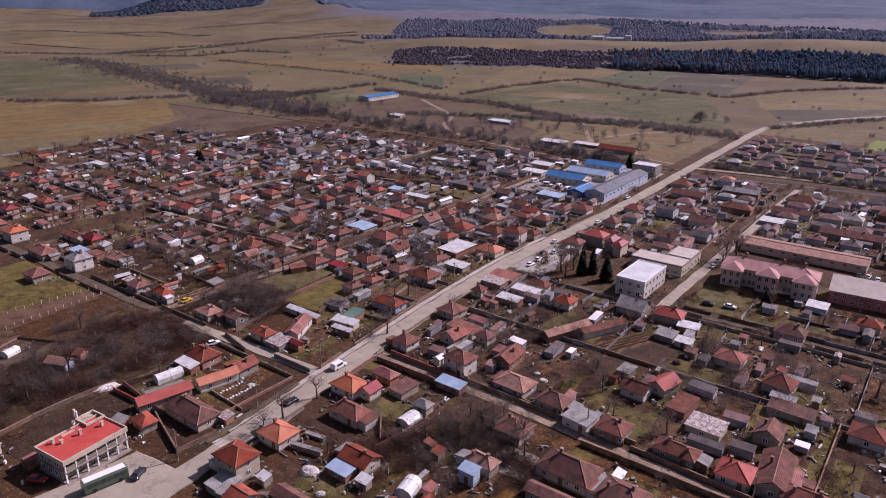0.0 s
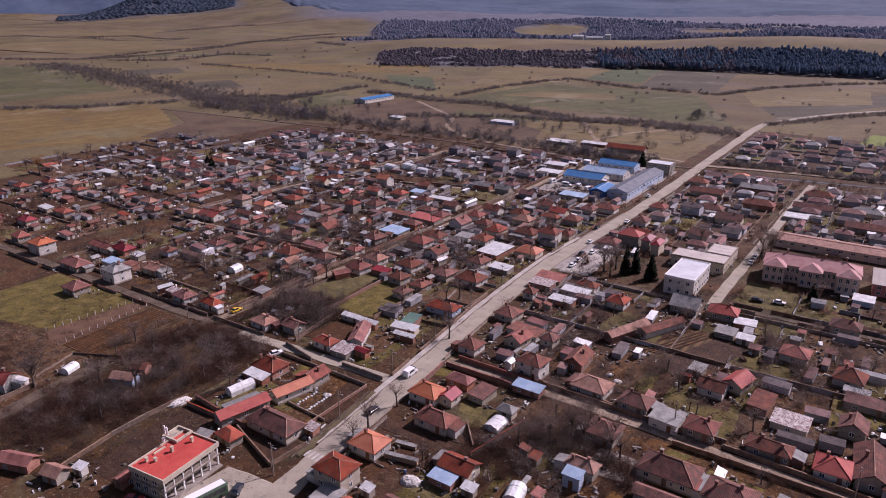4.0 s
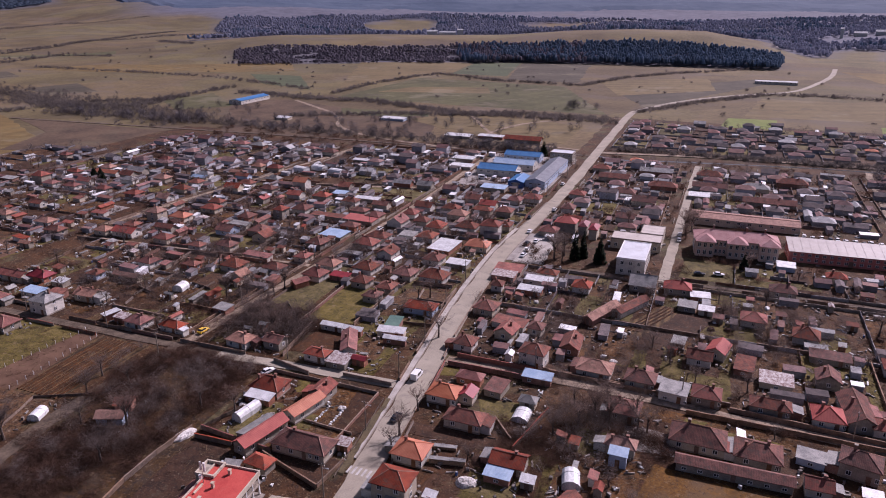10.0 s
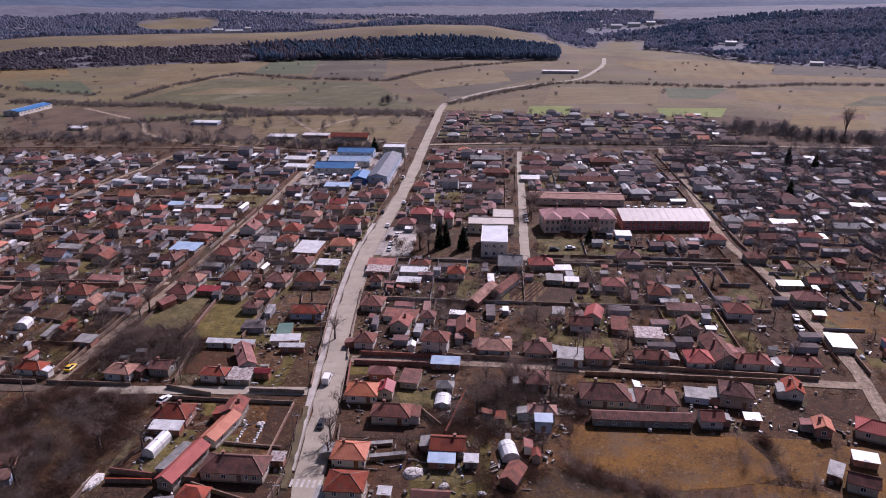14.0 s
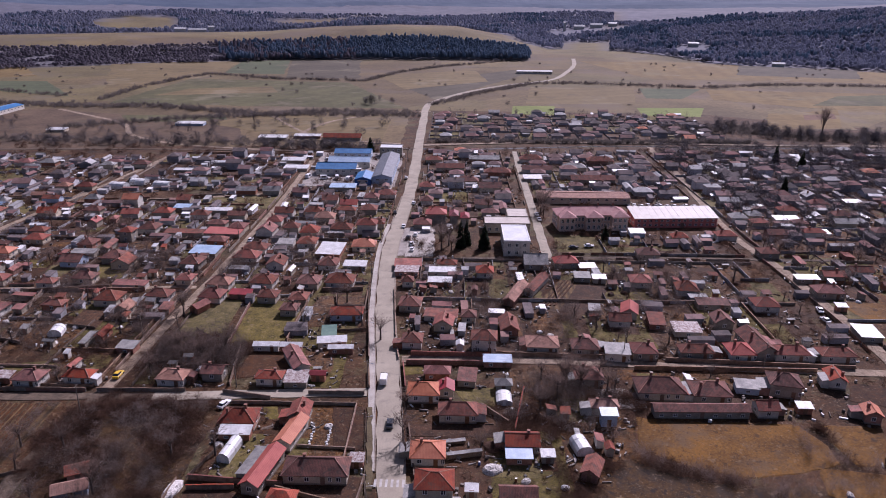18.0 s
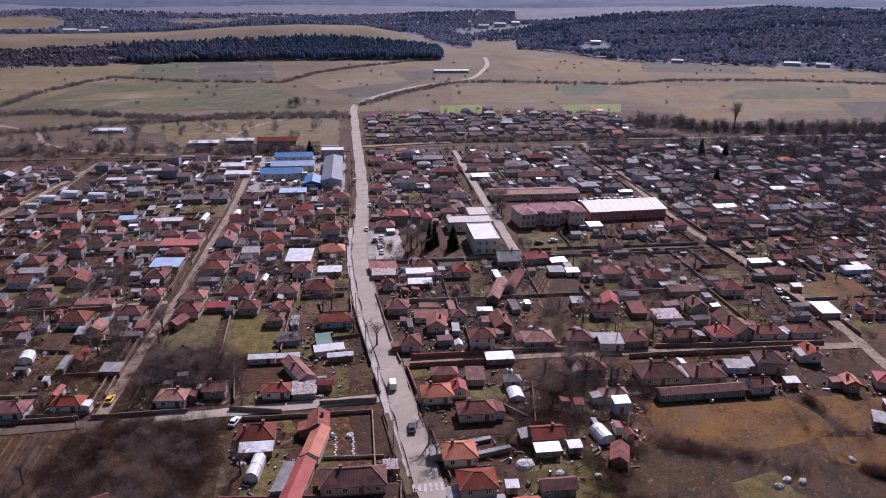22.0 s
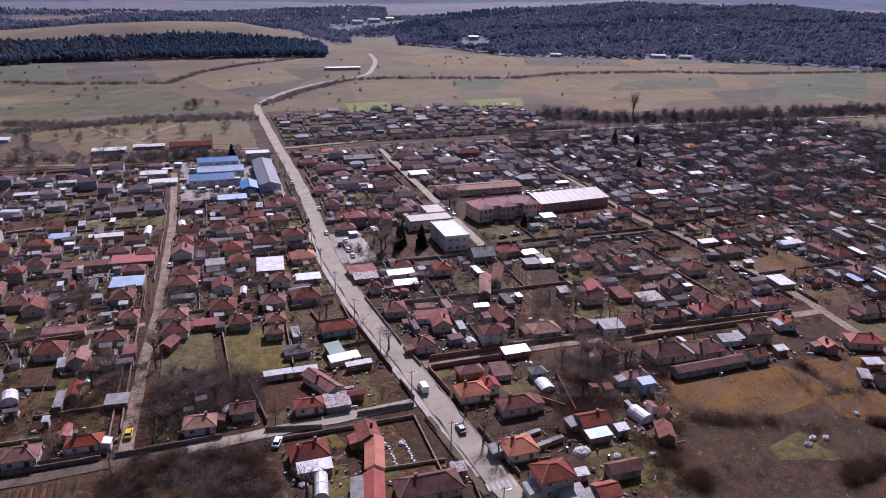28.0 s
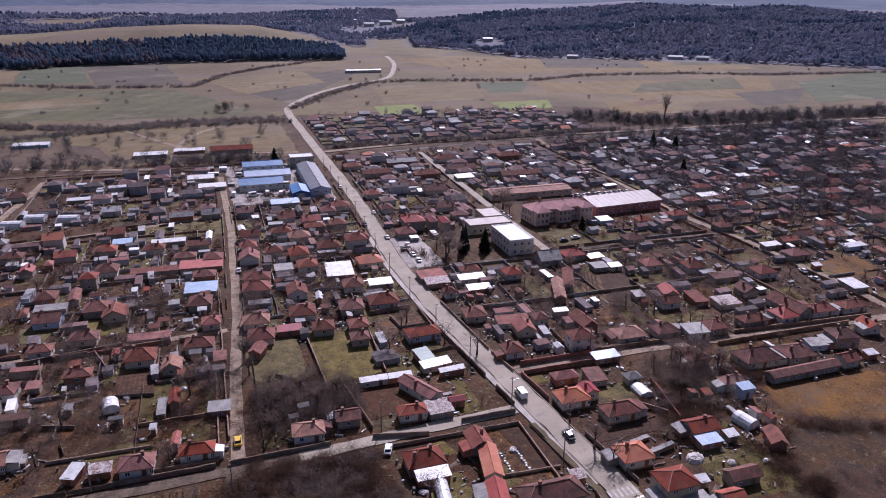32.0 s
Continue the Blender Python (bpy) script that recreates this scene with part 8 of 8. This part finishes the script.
# far patches
sheet("rough_ground", [(-640, 404), (-471, 402), (-471, 325), (-524, 300), (-552, 362), (-600, 386)], M["heath"], "rough brown ground beside the railway line", "heath")
sheet("field", [(-400, 560), (-310, 567), (-319, 529), (-384, 533)], M["olive"], "olive green grass strip behind the railway", "field", 0.14)
sheet("field", [(-319, 529), (-269, 568), (-206, 563), (-165, 545), (-165, 470), (-255, 486)], M["tan"], "tan dry grass beside the works", "field", 0.13)
strip("track", [(-150, 452), (-190, 462), (-226, 490), (-262, 552), (-276, 575)], 3.0, M["lane"], "pale sandy track across dry grass", "road", 0.19)
sheet("rough_ground", [(-426, 413), (-531, 566), (-481, 590), (-367, 552), (-292, 543), (-266, 457), (-353, 426)], M["heath"], "dark brown rough heath with bare scrub", "heath")
sheet("field", [(506, 700), (783, 806), (505, 561), (395, 550)], M["green"], "dull green winter crop field", "field")
sheet("field", [(236, 515), (294, 547), (266, 499), (228, 489)], M["redsoil"], "reddish bare soil field", "field")
sheet("field", [(356, 633), (476, 651), (370, 555), (317, 550)], M["brown"], "bare brown ploughed field", "field")
sheet("field", [(304, 734), (465, 768), (398, 665), (244, 663)], M["olive"], "olive brown stubble field in winter", "field")
sheet("field", [(177, 608), (254, 634), (208, 537), (141, 525)], M["ochre"], "pale ochre dry pasture", "field")
sheet("field", [(328, 1079), (477, 1022), (422, 903), (272, 939)], M["brown"], "bare brown ploughed field", "field")
sheet("field", [(565, 1054), (792, 1008), (698, 919), (489, 928)], M["olive"], "olive brown stubble field in winter", "field")
sheet("field", [(206, 602), (239, 612), (227, 583), (195, 574)], M["redsoil"], "reddish bare soil field", "field")

# ---- brush and hedges ----
def along(line, step, wid, r):
    out = []
    for (x0, y0), (x1, y1) in zip(line, line[1:]):
        L = math.hypot(x1 - x0, y1 - y0)
        for _ in range(int(L / step)):
            t = r.random()
            out.append((x0 + (x1 - x0) * t + r.gauss(0, wid), y0 + (y1 - y0) * t + r.gauss(0, wid)))
    return out


hr = random.Random(21)


def patch(cx, cy, rx, ry, n):
    out = []
    while len(out) < n:
        x, y = hr.gauss(0, 0.52), hr.gauss(0, 0.52)
        if x * x + y * y < 1.7 and noise.noise((x * 3 + cx, y * 3 + cy, 1)) > -0.25 and free(cx + x * rx, cy + y * ry, 1, 1, 0.2):
            out.append((cx + x * rx, cy + y * ry))
    return out


thick = []
while len(thick) < 4600:
    x, y = hr.uniform(-440, 330), hr.uniform(120, 440)
    if noise.noise((x / 13, y / 13, 7)) > 0.02 and not near_road(x, y, 1.2) and free(x, y, 1.6, 1.6, 0.1):
        thick.append((x, y))
scatter_brush("garden_thicket", [p for p in thick if p[1] < 235], M["scrub"], "dark leafless shrubs and saplings between the gardens", "shrubs", (1.6, 3.8), 75, 0.05, 1.5)
scatter_brush("far_thicket", [p for p in thick if p[1] >= 235], M["scrub"], "dark leafless shrubs between the far gardens", "shrubs", (1.8, 4.2), 50, 0.1, 1.7)
scatter_brush("garden_brush", brush_pts, M["scrub"], "leafless currant and vine bushes in the gardens", "bushes", (0.8, 2.2), 60, 0.06, 1.0)
near_scrub = along([(-19.5, 107), (-17, 91)], 0.9, 0.5, hr) + patch(-193, 67, 11, 10, 190) + patch(-194, 85, 9, 10, 130) + patch(-193, 109, 12, 5, 110) + patch(-180, 104, 7, 9, 90) + patch(-179, 72, 6, 8, 70) + patch(-207, 96, 3, 14, 70) + patch(-187, 50, 20, 8, 130) + patch(-235, 60, 24, 12, 110) + patch(-182, 142, 16, 12, 160) + patch(-205, 100, 6, 12, 60) + patch(-92, 105, 18, 14, 170) + patch(-66, 117, 10, 10, 70) + patch(-67, 78, 19, 13, 110) + patch(-50, 71, 12, 8, 40) + patch(-24, 76, 10, 8, 60) + patch(-55, 70, 22, 8, 150) + patch(-24, 68, 18, 8, 130) + patch(-186, 66, 12, 13, 160) + patch(-193, 56, 8, 8, 90) + patch(-220, 135, 12, 14, 60)
near_scrub += patch(-189, 136, 14, 12, 190) + patch(-201, 104, 2.5, 14, 90) + patch(-178, 96, 6, 14, 120) + patch(-188, 111, 14, 4, 90)
scatter_brush("thicket", near_scrub, M["scrub"], "dense leafless thicket on an overgrown plot", "thicket", (1.2, 3.2), 72, 0.055, 2.0)
pale_twigs = patch(-190, 75, 15, 26, 80) + patch(-186, 105, 14, 9, 40) + patch(-187, 137, 15, 12, 50) + patch(-88, 112, 16, 12, 40) + patch(-215, 100, 3, 18, 18)
scatter_brush("pale_brush", pale_twigs, M["twig"], "pale leafless branches above the dark thicket", "thicket", (2.2, 4.2), 120, 0.04, 1.8, None, 0.5)
grove = patch(-60, 180, 55, 32, 55) + patch(-245, 180, 35, 45, 55) + patch(-168, 215, 24, 60, 40) + patch(-100, 170, 20, 30, 20) + patch(-188, 137, 15, 13, 70) + patch(-209, 155, 5, 9, 14) + patch(-80, 120, 14, 10, 26) + patch(-196, 205, 4, 30, 18) + patch(-40, 190, 30, 20, 16) + patch(-240, 215, 26, 20, 22) + patch(-260, 150, 26, 16, 18) + patch(-190, 80, 14, 22, 16)
scatter_brush("grove", grove, M["twig"], "leafless tangled trees in overgrown gardens", "trees", (3.5, 6.5), 190, 0.045, 2.4, None, 0.5)
edge_trees = along([(-24.4, 107), (-27, 94.4), (-11, 89.5)], 1.6, 0.5, hr) + along([(-67, 98), (-66, 93), (-60, 88.5), (-55, 87), (-42, 81), (-15, 83)], 1.3, 1.0, hr) + along([(-77, 72), (-58, 73), (-28, 67)], 2.2, 1.4, hr)
scatter_brush("edge_trees", edge_trees, M["twig"], "thin leafless saplings along the meadow edge", "trees", (2.6, 5.0), 95, 0.035, 1.3, None, 0.4)
tufts = [(hr.uniform(-262, 20), hr.uniform(64, 238)) for _ in range(15000)]
tufts = [p for p in tufts if free(*p, 0.4, 0.4, 0.1) and abs(p[0] - float(np.interp(p[1], [q[1] for q in MAIN[:14]], [q[0] for q in MAIN[:14]]))) > 5.5 and abs(p[0] + 203.5) > 2.6 and abs(p[1] - 117) > 3.2 and abs(p[1] - 137) > 3.2]
scatter_brush("dead_stalks", tufts[::2], M["scrub"], "dark dead stalks and weeds in the gardens", "weeds", (0.35, 1.1), 12, 0.07, 1.1)
scatter_brush("straw_tufts", tufts[1::2], M["straw"], "pale dry grass tufts in the gardens", "grass", (0.2, 0.55), 12, 0.08, 1.3)
right_grove = [(hr.uniform(24, 330), hr.uniform(230, 445)) for _ in range(3300)]
right_grove = [p for p in right_grove if noise.noise((p[0] / 30, p[1] / 30, 5)) > -0.2]
scatter_brush("far_orchard", [p for p in right_grove if free(*p, 2, 2, 0.1)], M["orchard"], "leafless orchard trees between the far houses", "trees", (4, 8), 70, 0.13, 2.6, None, 0.7)
HEDGES = [
    ([(-1270, 701), (-1272, 830), (-1343, 1050), (-1437, 1389), (-1476, 1564)], 2.5, 5), ([(-1215, 696), (-1129, 767), (-1173, 914), (-1072, 940)], 3.0, 6), ([(-2286, 960), (-2043, 1047), (-1987, 1237), (-1716, 1217)], 3.0, 10),
    ([(-2349, 1284), (-2116, 1507), (-1941, 1673)], 3.5, 12), ([(-3600, 1560), (-3221, 1719), (-3161, 2045)], 5.0, 16), ([(-718, 477), (-644, 474), (-589, 489), (-603, 568)], 1.0, 9),
    ([(-460, 649), (-464, 733), (-445, 844), (-428, 885), (-335, 840), (-221, 825), (-186, 930), (-125, 1020), (-33, 1110)], 2.2, 3),
    ([(-560, 620), (-442, 607), (-398, 613), (-345, 595), (-278, 568), (-239, 589), (-151, 583)], 1.0, 7),
    ([(-131, 638), (-94, 712), (-19, 815), (31, 824), (120, 806), (187, 793), (276, 830), (425, 819), (528, 779), (800, 760)], 2.0, 4),
    ([(-667, 1125), (-512, 1153), (-346, 1142)], 2.0, 6), ([(271, 1150), (508, 1116), (748, 1063)], 2.5, 4),
    ([(-1433, 571), (-1277, 687), (-1348, 859), (-1378, 1186), (-1359, 1360), (-1287, 1715)], 3.0, 6),
    ([(-900, 250), (-777, 301), (-715, 355), (-679, 426), (-644, 509), (-594, 539), (-602, 658)], 2.0, 5),
    ([(-1229, 592), (-1035, 563), (-810, 511), (-697, 496), (-606, 479), (-490, 450)], 0.7, 24),
    ([(-1023, 744), (-918, 741), (-817, 744), (-692, 734), (-582, 701), (-502, 670)], 4.0, 5),
    ([(-3214, 1304), (-2988, 1654), (-3051, 2636)], 5.0, 12), ([(-1990, 1097), (-1732, 1108), (-1690, 1200)], 3.0, 16), ([(-2224, 1304), (-1902, 1640), (-1853, 1856)], 4.0, 8), ([(-1269, 1270), (-1050, 1116)], 3.0, 8),
    ([(-640, 440), (-420, 450), (-300, 446), (-170, 440)], 1.8, 8), ([(-125, 462), (0, 462), (110, 470)], 1.2, 3),
    ([(60, 520), (111, 525), (157, 491), (223, 485), (300, 482), (450, 470)], 0.55, 12),
    ([(-420, 500), (-340, 548), (-250, 572), (-150, 575)], 1.6, 5),
]
hedge_pts = [p for line, step, wid in HEDGES for p in along(line, step * 0.5, wid * 0.8, hr)]
scatter_brush("hedgerow", hedge_pts, M["hedge"], "leafless hedgerows and scrub between the fields", "hedgerow", (2.5, 5.6), 22, 0.38, 2.2, height)
line_pts = [p for line, step, wid in (([(-640, 436), (-420, 444), (-300, 440), (-170, 436)], 6.0, 7), ([(60, 515), (111, 520), (157, 488), (223, 482), (300, 480), (450, 470)], 1.6, 9), (HEDGES[1][0], 14, 7),
                                       ([(-330, 500), (-200, 520), (-150, 500)], 16, 20), ([(-215, 640), (-160, 650)], 6, 6), ([(-240, 428), (-165, 430)], 4, 2), ([(130, 300), (330, 330)], 2.5, 50), ([(100, 420), (330, 425)], 2.0, 14)) for p in along(line, step, wid, hr)]
line_pts += [(hr.uniform(-560, -165), hr.uniform(432, 545)) for _ in range(45)]
line_pts = [p for p in line_pts if free(*p, 3, 3)]
scatter_brush("tree_line", line_pts, M["orchard"], "leafless tall trees in rows along the stream and railway", "trees", (5.0, 9.5), 150, 0.16, 3.0, None, 0.7)
lone = [(hr.uniform(-1200, 700), hr.uniform(560, 1080)) for _ in range(150)]
scatter_brush("field_bushes", lone, M["hedge"], "scattered bushes in the open fields", "bushes", (2.5, 6), 44, 0.35, 2.2, height)

def outbuildings():
    """Low sheds and lean-tos built against the houses of the farther yards, joined with the far houses."""
    r = random.Random(47)
    single = []
    for hx, hy, hw, hd in list(placed):
        if not (150 < hy < 470 and -450 < hx < 330) or min(hw, hd) < 4.4 or max(hw, hd) > 18:
            continue
        for _ in range(r.choice((3, 4, 5, 6))):
            L, W, h = r.uniform(2.6, 8.5), r.uniform(1.8, 3.4), r.uniform(1.5, 2.3)
            if r.random() < 0.5:
                L, W = W, L
            g = r.uniform(0.1, 6.0)
            if r.random() < 0.5:
                x, y = hx + r.choice((-1, 1)) * (hw / 2 + L / 2 + g), hy + r.uniform(-0.7, 0.7) * hd
            else:
                x, y = hx + r.uniform(-0.7, 0.7) * hw, hy + r.choice((-1, 1)) * (hd / 2 + W / 2 + g)
            if not free(x, y, L, W, 0.05) or near_road(x, y, max(L, W) / 2 + 0.8):
                continue
            placed.append((x, y, L, W))
            m = pose(x, y, 0, 0, 0, r.uniform(-5, 5))
            a, b, e = L / 2 - 0.15, W / 2 - 0.15, r.uniform(0.1, 0.45)
            k, pale, roof = e / W * 0.2, r.random() < 0.3, r.choices((2, 3, 4, 5, 6), (20, 42, 8, 22, 9))[0]
            wall = solid(bmesh.new(), [[(u, -b, 0), (u, b, 0), (u, b, h + e), (u, -b, h)] for u in (-a, a)])
            top = solid(bmesh.new(), [[(u, -W / 2, h - k + 0.03), (u, W / 2, h + e + k + 0.03), (u, W / 2, h + e + k + 0.12), (u, -W / 2, h - k + 0.12)] for u in (-L / 2, L / 2)])
            for bm in (wall, top):
                bmesh.ops.recalc_face_normals(bm, faces=bm.faces)
            if y < 262 and len(single) < 300:
                t = part("outbuilding", wall, FAR_MATS[0 if pale else 1], None, at=m)
                part("roof", top, FAR_MATS[roof], t)
                single.append(tagged(t, f"low {'pale' if pale else 'grey'} outbuilding with {FAR_ROOFS[roof]} roof beside a house", "shed", "outbuildings of the village"))
            else:
                into_rest(wall, m, 0 if pale else 1)
                into_rest(top, m, roof)
    for x0, y0, x1, y1 in plot_edges:
        # board and wire fences of the farther plots
        if r.random() < 0.35 or near_road((x0 + x1) / 2, (y0 + y1) / 2, 0.5):
            continue
        L = math.hypot(x1 - x0, y1 - y0)
        m, n = pose(x0, y0, 0, 0, 0, math.degrees(math.atan2(y1 - y0, x1 - x0))), max(1, int(L / 5))
        for i in range(n):
            x, y = x0 + (x1 - x0) * (i + 0.5) / n, y0 + (y1 - y0) * (i + 0.5) / n
            if free(x, y, 1.5, 1.5, 0) and r.random() < 0.85:
                into_rest(boxes((L * i / n, -0.08, 0, L * (i + 1) / n - 0.1, 0.08, r.uniform(0.9, 1.5))), m, r.choice((1, 1, 3, 5)))


def yard_litter():
    """Boards, buckets, sheets and odds and ends that lie about the yards."""
    r = random.Random(31)
    verts, faces, tone = [], [], []
    for hx, hy, hw, hd in [p for p in placed if p[1] < 440 and -440 < p[0] < 220]:
        for _ in range(11 if hy < 240 else 5):
            a = r.uniform(0, 2 * math.pi)
            x, y = hx + math.cos(a) * (hw / 2 + r.uniform(0.6, 4.5)), hy + math.sin(a) * (hd / 2 + r.uniform(0.6, 4.5))
            xm = float(np.interp(y, [q[1] for q in MAIN[:14]], [q[0] for q in MAIN[:14]]))
            if abs(x - xm) < 5.2 or abs(y - 117) < 3 and x < -130 or abs(y - 137) < 3 and x > -130 or abs(x + 203.5) < 2.4 or near_road(x, y, 0.4) or not free(x, y, 0.5, 0.5, 0.05):
                continue
            far = 1.0 if hy < 240 else 1.5
            l, w, h = (r.uniform(0.8, 2.6), r.uniform(0.12, 0.5), r.uniform(0.1, 0.3)) if r.random() < 0.45 else (r.uniform(0.3, 1.1), r.uniform(0.3, 0.9), r.uniform(0.15, 0.8))
            l, w = l * far, w * far
            t = r.uniform(0, math.pi)
            ca, sa, k, z0 = math.cos(t), math.sin(t), len(verts), 0.14
            for z, q in ((0, 1.0), (z0 + h, r.uniform(0.75, 1.0))):
                for u, v in ((-l, -w), (l, -w), (l, w), (-l, w)):
                    u, v = u * q / 2, v * q / 2
                    verts.append((x + ca * u - sa * v, y + sa * u + ca * v, z + (r.uniform(-0.06, 0.1) if z else 0)))
            tone.extend([int(r.random() < 0.16)] * 5)
            faces += [tuple(k + i for i in f) for f in ((4, 5, 6, 7), (0, 1, 5, 4), (1, 2, 6, 5), (2, 3, 7, 6), (3, 0, 4, 7))]
    me = bpy.data.meshes.new("yard_litter")
    me.from_pydata(verts, [], faces)
    me.materials.append(M["litter"])
    me.materials.append(M["film"])
    me.polygons.foreach_set("material_index", tone)
    tagged(new("yard_litter", me), "boards, buckets and odds and ends lying about the yards", "litter", kind="stuff")


outbuildings()
yard_litter()
build_rest()
join_trees("garden_trees", "leafless fruit trees in the gardens", [r for r in more_trees if r[2] < 300])
scatter_brush("far_garden_trees", [(r[1], r[2]) for r in more_trees if r[2] >= 300], M["hedge"], "leafless trees in the far gardens", "trees", (3.5, 7.0), 70, 0.11, 2.0, None, 0.7)

# ---- woods on the hills ----
FAR_HOUSES = [(20.8, 1640, 26, 12, 9), (19.6, 1650, 40, 10, 7), (18.6, 1655, 14, 10, 12), (-9.5, 1930, 30, 14, 8), (-10.8, 1940, 34, 14, 8), (-12, 1950, 24, 14, 8), (-8.4, 1900, 8, 8, 22), (-18, 1480, 22, 10, 7), (-24, 1210, 20, 8, 5), (-32, 1240, 26, 9, 5), (-34, 1240, 22, 9, 5)]


def far_clear(b, r):
    return not any(((b - hb) / 1.3) ** 2 + ((r - hr_ + 60) / 90) ** 2 < 1 + 0.5 * noise.noise((b * 1.7, r / 60, 2)) for hb, hr_, *_ in FAR_HOUSES)


def stands(seed, bs, rs, per, share):
    """Places of the trees of a far wood, one for every `per` square metres: (conifers, leafless trees), in patches."""
    r = random.Random(seed)
    n = int(radians(bs[1] - bs[0]) * (rs[1] ** 2 - rs[0] ** 2) / 2 / per)
    dark, bare = [], []
    for _ in range(n):
        b, rad = r.uniform(*bs), math.sqrt(r.uniform(rs[0] ** 2, rs[1] ** 2))
        x, y = -110 - rad * math.sin(radians(b)), -40 + rad * math.cos(radians(b))
        if wooded(x, y) < 0.45 or not far_clear(b, rad):
            continue
        k = noise.noise((x / 210, y / 120, seed)) + 0.45 * noise.noise((x / 45, y / 45, seed + 4)) + r.gauss(0, 0.12)
        (dark if k > share else bare).append((x, y))
    return dark, bare


def pine_or_bare(b, x, y, r):
    """True where the terrace wood is pine, not leafless trees."""
    return 0.55 * noise.noise((x / 60, y / 60, 8)) + r.gauss(0, 0.15) > smooth(b, 6.5, 9.0) * 0.45 - 0.42


pr = random.Random(3)
pines, bare = [], []
for _ in range(6200):
    b, rad = pr.uniform(-6.5, 18.5), math.sqrt(pr.uniform(1150 ** 2, 1312 ** 2))
    x, y = -110 - rad * math.sin(radians(b)), -40 + rad * math.cos(radians(b))
    if wooded(x, y) > 0.3 * pr.random() + 0.2 and not (b > 15 and pr.random() < (b - 15) / 3.5):
        (pines if pine_or_bare(b, x, y, pr) else bare).append((x, y))
# the materials of these woods already hold the haze of distance
crown_wood("pine_wood", pines, M["pine_hazy"], "dark pine wood on the slope of the terrace", (1.7, 3.3), (8.5, 15.5), 3)
crown_wood("terrace_wood", bare, M["heathwood"], "leafless trees among the pines of the terrace", (1.8, 3.4), (6.5, 12.5), 4)
scrub = []
for _ in range(5200):
    b, rad = pr.uniform(14, 37), math.sqrt(pr.uniform(1135 ** 2, 1330 ** 2))
    x, y = -110 - rad * math.sin(radians(b)), -40 + rad * math.cos(radians(b))
    if wooded(x, y) > 0.3 and noise.noise((b * 0.35, rad / 26, 1)) > -0.22:
        scrub.append((x, y))
crown_wood("scrub_wood", scrub, M["heathwood"], "brown scrub wood on the low terrace", (1.6, 3.6), (2.2, 6.0), 5)
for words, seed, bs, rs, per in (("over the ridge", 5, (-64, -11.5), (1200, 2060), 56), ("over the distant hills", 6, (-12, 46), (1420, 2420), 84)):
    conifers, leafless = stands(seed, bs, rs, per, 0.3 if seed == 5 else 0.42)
    crown_wood("pine_stands", conifers, M["pine_hazy"], "dark pine stands " + words, (2.0, 3.6), (8, 15), seed)
    crown_wood("leafless_wood", leafless, M["wood_hazy"], "leafless woods " + words, (2.6, 4.4), (6.5, 12), seed + 20)
hill_pts = []
while len(hill_pts) < 2600:
    b, rad = pr.uniform(47, 63), math.sqrt(pr.uniform(3550 ** 2, 4300 ** 2))
    x, y = -110 - rad * math.sin(radians(b)), -40 + rad * math.cos(radians(b))
    if wooded(x, y) > 0.5:
        hill_pts.append((x, y))
crown_wood("round_hill_wood", hill_pts, M["pine_hazy"], "dark wood on a lone round hill", (8, 14), (8, 14), 8)


def far_house(b, r, w, d, h, label):
    x, y = -110 - r * math.sin(radians(b)), -40 + r * math.cos(radians(b))
    house(x, y, w, d, "w", "g", 2, b, 0, h, height(x, y) - 0.6)


for b, r, w, d, h in FAR_HOUSES:
    far_house(b, r, w, d, h, "")
